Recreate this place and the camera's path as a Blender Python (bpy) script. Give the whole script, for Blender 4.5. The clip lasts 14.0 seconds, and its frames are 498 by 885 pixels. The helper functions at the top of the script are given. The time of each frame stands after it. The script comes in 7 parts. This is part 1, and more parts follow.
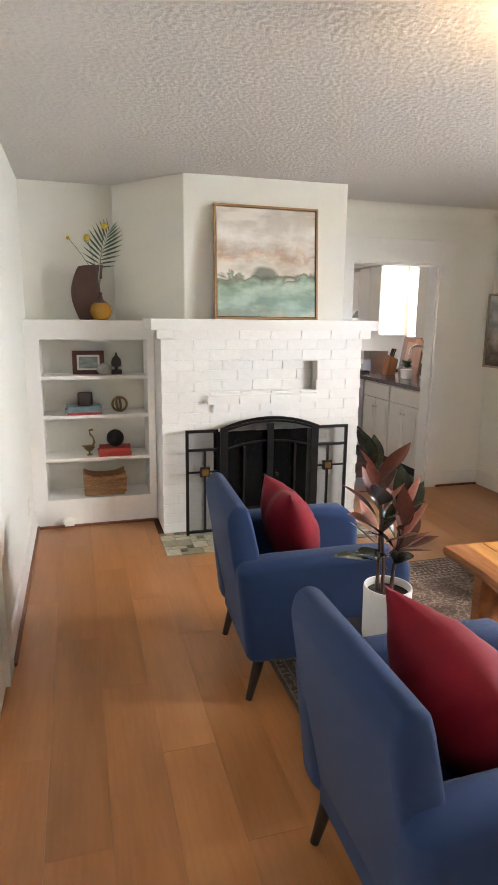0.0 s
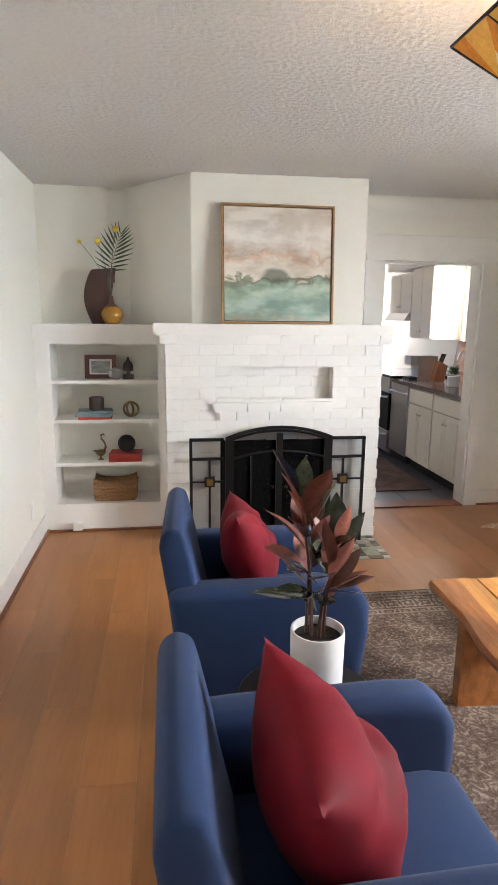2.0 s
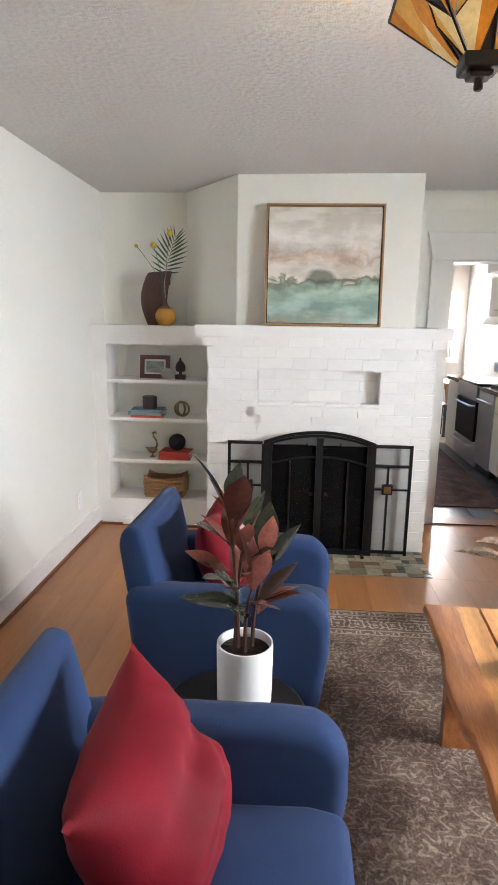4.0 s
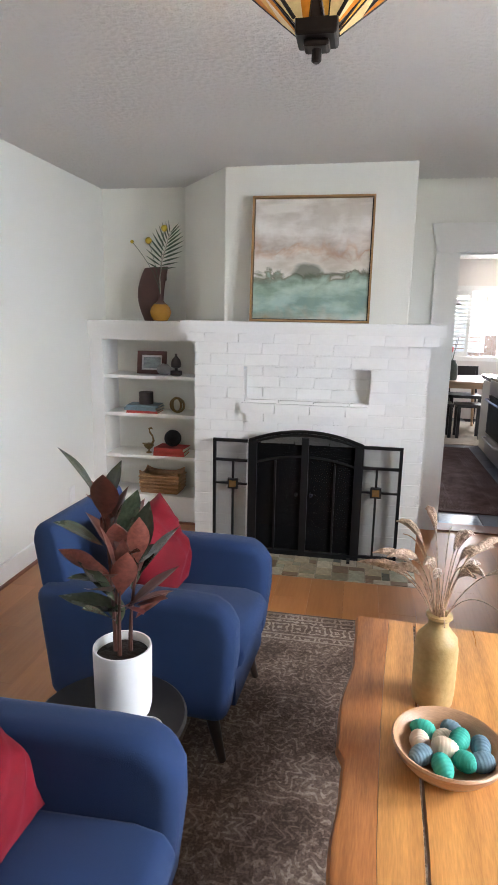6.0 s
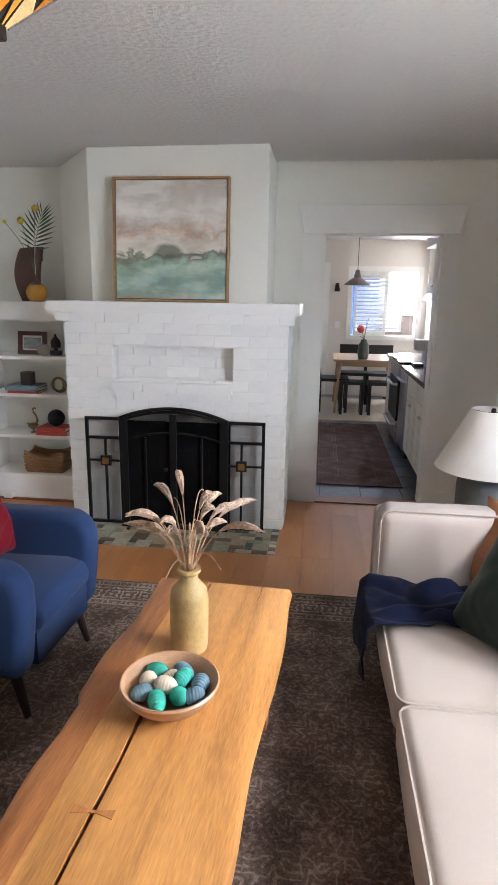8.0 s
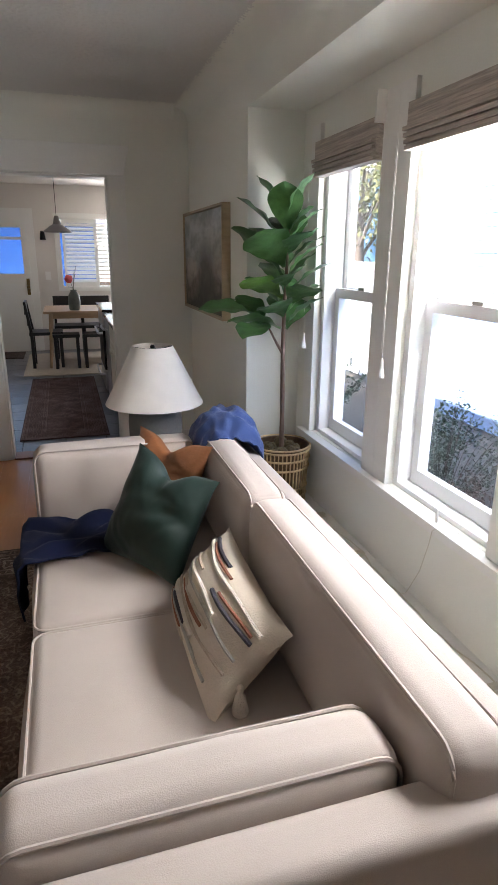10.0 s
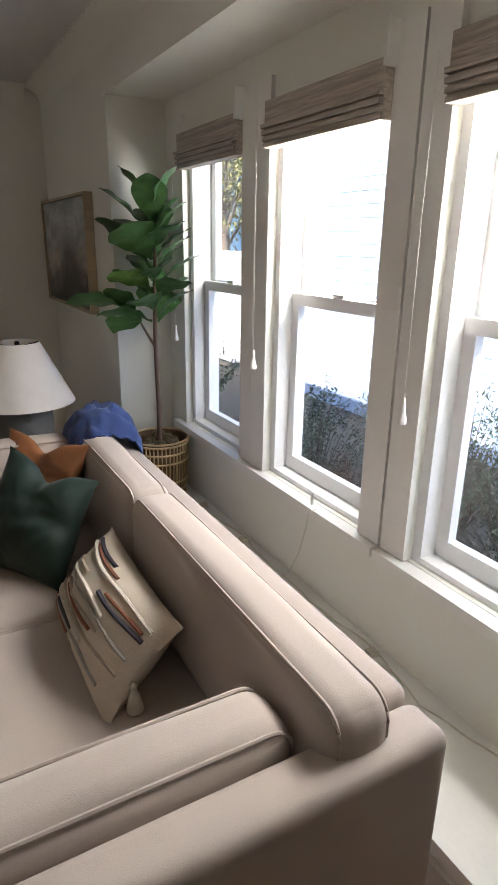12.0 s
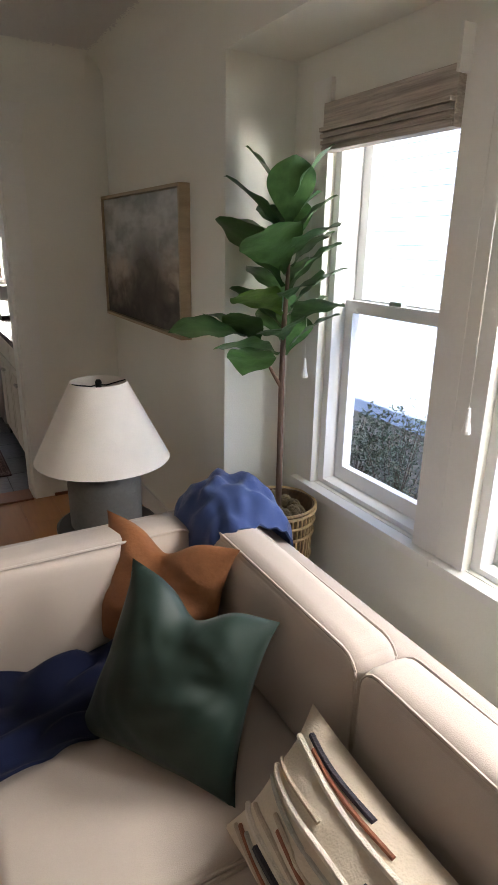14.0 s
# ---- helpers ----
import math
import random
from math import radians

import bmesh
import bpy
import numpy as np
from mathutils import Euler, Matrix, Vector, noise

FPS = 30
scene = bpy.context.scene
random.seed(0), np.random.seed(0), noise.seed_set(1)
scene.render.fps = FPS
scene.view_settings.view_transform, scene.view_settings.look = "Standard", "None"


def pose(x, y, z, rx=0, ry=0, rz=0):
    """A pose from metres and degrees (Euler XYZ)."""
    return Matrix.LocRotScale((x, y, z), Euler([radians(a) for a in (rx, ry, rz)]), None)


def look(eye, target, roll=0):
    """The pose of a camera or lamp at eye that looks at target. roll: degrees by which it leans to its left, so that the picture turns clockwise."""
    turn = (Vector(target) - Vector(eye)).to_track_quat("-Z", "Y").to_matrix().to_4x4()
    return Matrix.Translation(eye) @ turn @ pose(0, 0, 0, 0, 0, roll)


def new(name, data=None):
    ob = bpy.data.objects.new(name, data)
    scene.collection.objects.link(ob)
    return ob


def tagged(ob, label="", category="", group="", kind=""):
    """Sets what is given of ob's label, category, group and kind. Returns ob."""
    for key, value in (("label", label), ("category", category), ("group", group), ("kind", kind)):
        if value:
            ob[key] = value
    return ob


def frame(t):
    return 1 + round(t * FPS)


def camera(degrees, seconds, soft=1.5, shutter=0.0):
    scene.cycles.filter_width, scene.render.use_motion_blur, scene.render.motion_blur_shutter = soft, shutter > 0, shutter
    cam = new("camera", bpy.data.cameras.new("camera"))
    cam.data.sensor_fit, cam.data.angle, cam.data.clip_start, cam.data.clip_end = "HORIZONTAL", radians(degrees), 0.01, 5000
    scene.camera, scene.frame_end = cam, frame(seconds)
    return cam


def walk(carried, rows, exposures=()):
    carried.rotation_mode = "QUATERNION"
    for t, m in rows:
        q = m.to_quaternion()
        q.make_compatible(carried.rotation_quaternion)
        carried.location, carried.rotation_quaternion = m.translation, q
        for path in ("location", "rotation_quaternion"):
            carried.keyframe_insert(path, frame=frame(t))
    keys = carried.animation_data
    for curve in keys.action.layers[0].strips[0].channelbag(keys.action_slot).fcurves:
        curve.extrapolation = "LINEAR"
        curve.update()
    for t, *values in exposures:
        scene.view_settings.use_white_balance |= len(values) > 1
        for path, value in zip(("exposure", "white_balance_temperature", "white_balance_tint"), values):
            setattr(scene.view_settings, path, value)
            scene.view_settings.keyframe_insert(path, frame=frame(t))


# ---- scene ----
cam = camera(45.5, 14.0)
METRES, EYE, TILT, LEAN, TURN = 4.08, 1.52, 0.0, 0.0, -16.1
ROWS = [
    (0.0, 0.0, 0.0, 0.0, 0.14, -11.89, -0.65),
    (0.5, 0.0295, 0.0166, 0.0007, 0.93, -11.88, -0.62),
    (1.0, 0.0577, 0.0276, 0.003, 2.74, -11.87, -0.61),
    (1.5, 0.0809, 0.0372, 0.0023, 5.29, -11.88, -0.63),
    (2.0, 0.1229, 0.0573, 0.0058, 8.29, -11.85, -0.64),
    (4.5, 0.2779, 0.1157, 0.0043, 22.73, -11.66, -1.02),
    (5.0, 0.3074, 0.1366, 0.0037, 24.59, -11.76, -1.02),
    (5.5, 0.3361, 0.155, 0.0055, 25.89, -11.9, -1.01),
    (6.0, 0.3588, 0.1681, 0.0052, 26.66, -12.06, -1.03),
    (6.5, 0.3934, 0.1765, 0.0059, 26.9, -12.19, -1.04),
    (7.0, 0.4327, 0.1806, 0.0073, 26.64, -12.35, -1.06),
    (9.5, 0.5999, 0.2274, -0.0064, 7.09, -16.77, -0.43),
    (10.0, 0.6215, 0.2111, -0.0106, -0.8, -17.58, -0.44),
    (10.5, 0.6354, 0.1909, -0.012, -6.9, -18.09, -0.59),
    (11.0, 0.6435, 0.1793, -0.0127, -10.57, -18.33, -0.73),
    (11.5, 0.64, 0.183, -0.0094, -12.28, -18.47, -0.81),
    (12.0, 0.6202, 0.2066, -0.0049, -12.99, -18.53, -0.89),
    (12.5, 0.5847, 0.2501, 0.0017, -13.36, -18.6, -0.93),
    (13.0, 0.5511, 0.2975, -0.0013, -13.58, -18.7, -0.95),
    (13.5, 0.5317, 0.3583, -0.0048, -13.48, -18.72, -0.95),
    (14.0, 0.5204, 0.4251, 0.0008, -13.03, -18.67, -0.98),
]
walk(cam, [(t, pose(0, 0, EYE, TILT, LEAN, TURN) @ pose(METRES * x, METRES * y, METRES * z, 90 + pitch, roll, yaw)) for t, x, y, z, yaw, pitch, roll in ROWS],
     exposures=[(0.0, 3.86, 6450, 10), (2.0, 3.82, 6300, 10), (5.0, 3.66, 6000, 10), (7.0, 3.33, 5850, 11), (9.5, 2.88, 6000, 11), (11.0, 2.15, 6350, 10), (12.5, 2.07, 6500, 10), (14.0, 2.57, 6650, 10)])

# ---- world, sun, exposure ----
def rad(a):
    return a * math.pi / 180


SUN_AZ, SUN_EL = 262.0, 41.5          # degrees clockwise from +y, degrees above the horizon
world = bpy.data.worlds.new("sky_world")
scene.world = world
world.use_nodes = True
wn = world.node_tree.nodes
sky = wn.new("ShaderNodeTexSky")
sky.sky_type = "NISHITA"
sky.sun_disc = False
sky.sun_elevation = rad(SUN_EL)
sky.sun_rotation = rad(SUN_AZ)
sky.air_density, sky.dust_density, sky.ozone_density = 1.0, 1.5, 1.0
wn["Background"].inputs["Strength"].default_value = 0.15
world.node_tree.links.new(sky.outputs["Color"], wn["Background"].inputs["Color"])
sun = new("sun", bpy.data.lights.new("sun", "SUN"))
sun.data.energy, sun.data.angle, sun.data.color = 4.5, rad(0.5), (1.0, 0.95, 0.88)
sd = Vector((math.sin(rad(SUN_AZ)) * math.cos(rad(SUN_EL)), math.cos(rad(SUN_AZ)) * math.cos(rad(SUN_EL)), math.sin(rad(SUN_EL))))
# area lamps added at the windows, imitating sky light: (centre, width, height, watts, facing)
for k, (at, sx, sy, watts, way) in enumerate((((4.20, 1.47, 1.86), 1.75, 0.90, 42.0, (-1, 0, 0)), ((3.59, 10.22, 1.48), 0.19, 0.90, 8.0, (0, -1, 0)), ((3.985, 6.28, 1.64), 0.30, 0.80, 1.3, (-1, 0, 0)))):
    ar = new("window_skylight", bpy.data.lights.new("window_skylight", "AREA"))
    ar.data.shape, ar.data.size, ar.data.size_y, ar.data.energy, ar.data.color = "RECTANGLE", sx, sy, watts, (1.0, 0.965, 0.91)
    ar.matrix_world = look(at, Vector(at) + Vector(way))
sun.matrix_world = look((0, 0, 12), Vector((0, 0, 12)) - sd)


# ---- materials ----
def mat(name, col, rough=0.6, metal=0.0, var=0.12, scale=6.0, bump=0.0, bscale=80.0, col2=None, stretch=(1, 1, 1),
        sheen=0.0, coat=0.0, spec=0.5, rnd=0.0, fine=0.5, bstretch=None):
    m = bpy.data.materials.new(name)
    m.use_nodes = True
    n, l = m.node_tree.nodes, m.node_tree.links
    b = n["Principled BSDF"]
    tc = n.new("ShaderNodeTexCoord")
    mp = n.new("ShaderNodeMapping")
    mp.inputs["Scale"].default_value = stretch
    l.new(tc.outputs["Object"], mp.inputs["Vector"])
    big = n.new("ShaderNodeTexNoise")
    big.inputs["Scale"].default_value, big.inputs["Detail"].default_value = scale, 5.0
    l.new(mp.outputs["Vector"], big.inputs["Vector"])
    small = n.new("ShaderNodeTexNoise")
    small.inputs["Scale"].default_value, small.inputs["Detail"].default_value = bscale, 3.0
    if bstretch:
        mp2 = n.new("ShaderNodeMapping")
        mp2.inputs["Scale"].default_value = bstretch
        l.new(tc.outputs["Object"], mp2.inputs["Vector"])
        l.new(mp2.outputs["Vector"], small.inputs["Vector"])
    else:
        l.new(mp.outputs["Vector"], small.inputs["Vector"])
    add = n.new("ShaderNodeMath")
    add.operation = "MULTIPLY_ADD"
    add.inputs[1].default_value = fine
    l.new(small.outputs["Fac"], add.inputs[0])
    l.new(big.outputs["Fac"], add.inputs[2])
    ramp = n.new("ShaderNodeValToRGB")
    lo, hi = ramp.color_ramp.elements
    lo.position, hi.position = 0.3 + fine * 0.35, 0.7 + fine * 0.65
    c1 = [min(1, c * (1 - var)) for c in col]
    c2 = [min(1, c * (1 + var)) for c in (col2 or col)]
    lo.color, hi.color = (*c1, 1), (*c2, 1)
    l.new(add.outputs[0], ramp.inputs["Fac"])
    out = ramp.outputs["Color"]
    if rnd:
        info = n.new("ShaderNodeObjectInfo")
        mr = n.new("ShaderNodeMapRange")
        mr.inputs["To Min"].default_value, mr.inputs["To Max"].default_value = 1 - rnd, 1 + rnd
        l.new(info.outputs["Random"], mr.inputs["Value"])
        hsv = n.new("ShaderNodeHueSaturation")
        l.new(mr.outputs["Result"], hsv.inputs["Value"])
        l.new(out, hsv.inputs["Color"])
        out = hsv.outputs["Color"]
    l.new(out, b.inputs["Base Color"])
    b.inputs["Roughness"].default_value = rough
    rr = n.new("ShaderNodeMapRange")
    rr.inputs["To Min"].default_value, rr.inputs["To Max"].default_value = max(0.02, rough * 0.82), min(1, rough * 1.18)
    l.new(big.outputs["Fac"], rr.inputs["Value"])
    l.new(rr.outputs["Result"], b.inputs["Roughness"])
    b.inputs["Metallic"].default_value = metal
    b.inputs["Specular IOR Level"].default_value = spec
    b.inputs["Sheen Weight"].default_value = sheen
    b.inputs["Sheen Roughness"].default_value = 0.4
    b.inputs["Coat Weight"].default_value = coat
    if bump:
        bp = n.new("ShaderNodeBump")
        bp.inputs["Strength"].default_value, bp.inputs["Distance"].default_value = min(1, bump), 0.01 * max(1, bump)
        l.new(small.outputs["Fac"], bp.inputs["Height"])
        l.new(bp.outputs["Normal"], b.inputs["Normal"])
    return m


def glass_mat(name, tint=(1, 1, 1), rough=0.0):
    m = bpy.data.materials.new(name)
    m.use_nodes = True
    n, l = m.node_tree.nodes, m.node_tree.links
    n.remove(n["Principled BSDF"])
    tr, gl, mx = n.new("ShaderNodeBsdfTransparent"), n.new("ShaderNodeBsdfGlossy"), n.new("ShaderNodeMixShader")
    tr.inputs["Color"].default_value = (*tint, 1)
    gl.inputs["Roughness"].default_value = rough

    mx.inputs["Fac"].default_value = 0.06
    l.new(tr.outputs[0], mx.inputs[1])
    l.new(gl.outputs[0], mx.inputs[2])
    l.new(mx.outputs[0], n["Material Output"].inputs["Surface"])
    return m


def emit_mat(name, col, strength, base=None):
    m = bpy.data.materials.new(name)
    m.use_nodes = True
    b = m.node_tree.nodes["Principled BSDF"]
    b.inputs["Base Color"].default_value = (*(base or col), 1)
    b.inputs["Emission Color"].default_value = (*col, 1)
    b.inputs["Emission Strength"].default_value = strength
    return m


PAINT = mat("wall_paint", (0.80, 0.795, 0.725), 0.75, var=0.025, scale=1.2, bump=0.1, bscale=140)
TRIM = mat("trim_paint", (0.80, 0.79, 0.75), 0.42, var=0.03, scale=3, bump=0.06, bscale=60)
WHITE = mat("white_gloss_paint", (0.84, 0.83, 0.80), 0.38, var=0.03, scale=3, bump=0.06, bscale=50)
BRICKW = mat("white_painted_brick", (0.85, 0.84, 0.81), 0.45, var=0.03, scale=9, bump=0.22, bscale=30, rnd=0.03)
MORTAR = mat("painted_mortar", (0.80, 0.79, 0.76), 0.6, var=0.06, scale=20, bump=0.6, bscale=90)
CEIL = mat("textured_ceiling", (0.66, 0.645, 0.615), 0.85, var=0.02, scale=1.5, bump=0.4, bscale=160, fine=0.2)
PLANK = mat("laminate_plank", (0.395, 0.160, 0.052), 0.30, var=0.07, scale=2.2, bump=0.02, bscale=14, stretch=(5, 0.5, 5), rnd=0.11, spec=0.45,
            col2=(0.43, 0.19, 0.070))
WOODQ = mat("red_brown_moulding", (0.20, 0.07, 0.03), 0.4, var=0.2, scale=6)
BLACK = mat("black_iron", (0.012, 0.012, 0.013), 0.45, metal=0.6, var=0.2, scale=12, bump=0.1)
SOOT = mat("sooty_firebox", (0.012, 0.011, 0.010), 0.9, var=0.5, scale=7, bump=0.6, bscale=40)
BLUE = mat("blue_upholstery", (0.017, 0.039, 0.112), 0.85, var=0.14, scale=3, bump=0.3, bscale=700, sheen=0.10, fine=0.35, spec=0.3)
RED = mat("crimson_velvet", (0.17, 0.005, 0.014), 0.72, var=0.35, scale=6, bump=0.12, bscale=400, sheen=0.04, spec=0.2)
SOFA = mat("beige_sofa_weave", (0.44, 0.375, 0.330), 0.85, var=0.07, scale=3, bump=0.13, bscale=420, sheen=0.15, fine=0.6, bstretch=(1, 1, 1.6))
GREENV = mat("dark_green_velvet", (0.011, 0.024, 0.019), 0.5, var=0.3, scale=6, bump=0.1, bscale=500, sheen=0.10, spec=0.3)
ORANGE = mat("rust_orange_leather", (0.25, 0.095, 0.036), 0.6, var=0.15, scale=9, bump=0.15, bscale=90)
THROW = mat("blue_throw_cloth", (0.026, 0.052, 0.17), 0.9, var=0.15, scale=8, bump=0.3, bscale=350, sheen=0.2)
NAVY = mat("navy_throw_cloth", (0.004, 0.007, 0.028), 0.9, var=0.2, scale=8, bump=0.3, bscale=350, sheen=0.04, spec=0.2)
LEGW = mat("dark_stained_leg", (0.025, 0.013, 0.010), 0.4, var=0.25, scale=14, stretch=(6, 6, 1))
SLAB = mat("live_edge_slab", (0.45, 0.195, 0.055), 0.30, var=0.25, scale=1.7, bump=0.04, bscale=24, stretch=(11, 1.0, 6), col2=(0.57, 0.275, 0.082), coat=0.15)
SLABD = mat("reddish_sapwood", (0.36, 0.125, 0.04), 0.35, var=0.25, scale=2.6, bump=0.04, bscale=24, stretch=(11, 1.0, 6), col2=(0.47, 0.19, 0.06), coat=0.15)
POTW = mat("white_ceramic", (0.82, 0.82, 0.81), 0.35, var=0.02, scale=5)
SOIL = mat("dark_soil", (0.02, 0.014, 0.010), 0.95, var=0.5, scale=30, bump=1.0, bscale=60)
GLASS = glass_mat("window_glass")



# ---- mesh helpers ----
def part(name, bm, material, parent=None, label="", smooth=False, angle=40):
    bmesh.ops.recalc_face_normals(bm, faces=bm.faces)
    me = bpy.data.meshes.new(name)
    bm.to_mesh(me)
    bm.free()
    if material:
        me.materials.append(material)
    if smooth:
        me.polygons.foreach_set("use_smooth", [True] * len(me.polygons))
        me.set_sharp_from_angle(angle=rad(angle))
    ob = new(name, me)
    if parent:
        ob.parent = parent
    if label:
        ob["label"] = label
    return ob


def thing(name, at, label, category, group="", rz=0.0):
    ob = new(name)
    ob.empty_display_size = 0.1
    ob.matrix_basis = pose(*at, 0, 0, rz)
    return tagged(ob, label, category, group)


def bevel(bm, off, seg=2, ang=30):
    es = [e for e in bm.edges if len(e.link_faces) == 2 and e.calc_face_angle(0) > rad(ang)]
    if es and off > 0:
        bmesh.ops.bevel(bm, geom=es, offset=off, segments=seg, profile=0.5, affect="EDGES", clamp_overlap=True)
    return bm


def add_box(bm, x0, x1, y0, y1, z0, z1):
    v = [bm.verts.new(p) for p in ((x0, y0, z0), (x1, y0, z0), (x1, y1, z0), (x0, y1, z0), (x0, y0, z1), (x1, y0, z1), (x1, y1, z1), (x0, y1, z1))]
    for f in ((0, 3, 2, 1), (4, 5, 6, 7), (0, 1, 5, 4), (1, 2, 6, 5), (2, 3, 7, 6), (3, 0, 4, 7)):
        bm.faces.new([v[i] for i in f])


def box(x0, x1, y0, y1, z0, z1, b=0.0, seg=2):
    bm = bmesh.new()
    add_box(bm, x0, x1, y0, y1, z0, z1)
    return bevel(bm, b, seg)


def prism(pts, a0, a1, axis="y", b=0.0, seg=2, ang=30):
    """A closed outline, drawn out along an axis. Outline pairs: (x,z) for y, (y,z) for x, (x,y) for z."""
    bm = bmesh.new()

    def at(p, a):
        return {"y": (p[0], a, p[1]), "x": (a, p[0], p[1]), "z": (p[0], p[1], a)}[axis]
    v0 = [bm.verts.new(at(p, a0)) for p in pts]
    v1 = [bm.verts.new(at(p, a1)) for p in pts]
    n = len(pts)
    bm.faces.new(v0)
    bm.faces.new(v1[::-1])
    for i in range(n):
        bm.faces.new((v0[i], v1[i], v1[(i + 1) % n], v0[(i + 1) % n]))
    bmesh.ops.recalc_face_normals(bm, faces=bm.faces)
    return bevel(bm, b, seg, ang)


def lathe(profile, seg=32, cx=0.0, cy=0.0, close=True):
    bm = bmesh.new()
    rings = []
    for r, z in profile:
        rings.append([bm.verts.new((cx + max(r, 1e-4) * math.cos(2 * math.pi * i / seg), cy + max(r, 1e-4) * math.sin(2 * math.pi * i / seg), z)) for i in range(seg)])
    for a, b in zip(rings, rings[1:]):
        for i in range(seg):
            bm.faces.new((a[i], a[(i + 1) % seg], b[(i + 1) % seg], b[i]))
    if close:
        bm.faces.new(rings[0][::-1])
        bm.faces.new(rings[-1])
    return bm


def tube(path, radii, seg=8):
    bm = bmesh.new()
    path = [Vector(p) for p in path]
    if not isinstance(radii, (list, tuple)):
        radii = [radii] * len(path)
    rings, up = [], Vector((0.13, 0.21, 0.97))
    for i, p in enumerate(path):
        d = (path[min(i + 1, len(path) - 1)] - path[max(i - 1, 0)]).normalized()
        s = d.cross(up)
        if s.length < 0.05:
            s = d.cross(Vector((1, 0, 0)))
        s.normalize()
        u = s.cross(d)
        rings.append([bm.verts.new(p + radii[i] * (math.cos(2 * math.pi * k / seg) * s + math.sin(2 * math.pi * k / seg) * u)) for k in range(seg)])
    for a, b in zip(rings, rings[1:]):
        for i in range(seg):
            bm.faces.new((a[i], a[(i + 1) % seg], b[(i + 1) % seg], b[i]))
    bm.faces.new(rings[0][::-1])
    bm.faces.new(rings[-1])
    return bm


def bez(a, b, c, n=8):
    a, b, c = Vector(a), Vector(b), Vector(c)
    return [a * (1 - t) ** 2 + b * 2 * t * (1 - t) + c * t * t for t in (i / n for i in range(n + 1))]


def pillow_mesh(w, h, thick, chop=0.0, n=22, seed=0.0, wrinkle=0.012, droop=0.0):
    """A cushion standing in the xz plane on z=0, faces towards +-y."""
    bm = bmesh.new()
    sides = []
    for s in (1, -1):
        grid = []
        for j in range(n + 1):
            row = []
            for i in range(n + 1):
                u, v = -1 + 2 * i / n, -1 + 2 * j / n
                edge = i in (0, n) or j in (0, n)
                if s < 0 and edge:
                    row.append(sides[0][j][i])
                    continue
                t = ((1 - u * u) * (1 - v * v))
                t = max(t, 0) ** 0.55
                x = w / 2 * u * (1 - 0.09 * (1 - v * v) * abs(u))
                z = h / 2 * v * (1 - 0.09 * (1 - u * u) * abs(v))
                dent = chop * math.exp(-(u / 0.33) ** 2) * max(0, (v + 0.35) / 1.35) ** 1.6
                z -= dent
                w1 = noise.noise(Vector((u * 2.6 + seed, v * 2.6, s * 3.1 + seed)))
                w2 = 0.9 - 2.2 * abs(noise.noise(Vector((u * 3.2 + v * 2.4 + seed, v * 1.6 - u * 0.8, s * 5.0))))
                y = s * (thick / 2 * t * (1 - 0.5 * dent / max(chop, 1e-6) * (chop > 0) * 0.6) + (0 if edge else wrinkle * (w1 + 0.8 * w2) * t))
                y += droop * (1 - v * v)
                row.append(bm.verts.new((x, y, z + h / 2)))
            grid.append(row)
        sides.append(grid)
        for j in range(n):
            for i in range(n):
                q = (grid[j][i], grid[j][i + 1], grid[j + 1][i + 1], grid[j + 1][i])
                bm.faces.new(q if s < 0 else q[::-1])
    return bm


def leaf_mesh(name, L, W, material, widest=0.5, fold=0.25, curl=0.3, wave=0.0, n=9, tip=1.0):
    """One leaf along +x from its stalk, upper face +z."""
    bm = bmesh.new()
    rows = []
    for i in range(n + 1):
        t = i / n
        k = math.log(0.5) / math.log(widest)
        wd = W / 2 * max(math.sin(math.pi * t ** k), 0.03) ** tip
        row = []
        for j in range(-2, 3):
            s = j / 2
            z = -curl * L * t * t + fold * abs(s) * wd + wave * L * math.sin(t * 19 + s * 2) * abs(s) ** 2 - 0.10 * wd * (s * s)
            row.append(bm.verts.new((L * t * (1 - 0.12 * curl * t), s * wd, z)))
        rows.append(row)
    for a, b in zip(rows, rows[1:]):
        for j in range(4):
            bm.faces.new((a[j], b[j], b[j + 1], a[j + 1]))
    me = bpy.data.meshes.new(name)
    bm.to_mesh(me)
    bm.free()
    me.materials.append(material)
    me.polygons.foreach_set("use_smooth", [True] * len(me.polygons))
    return me


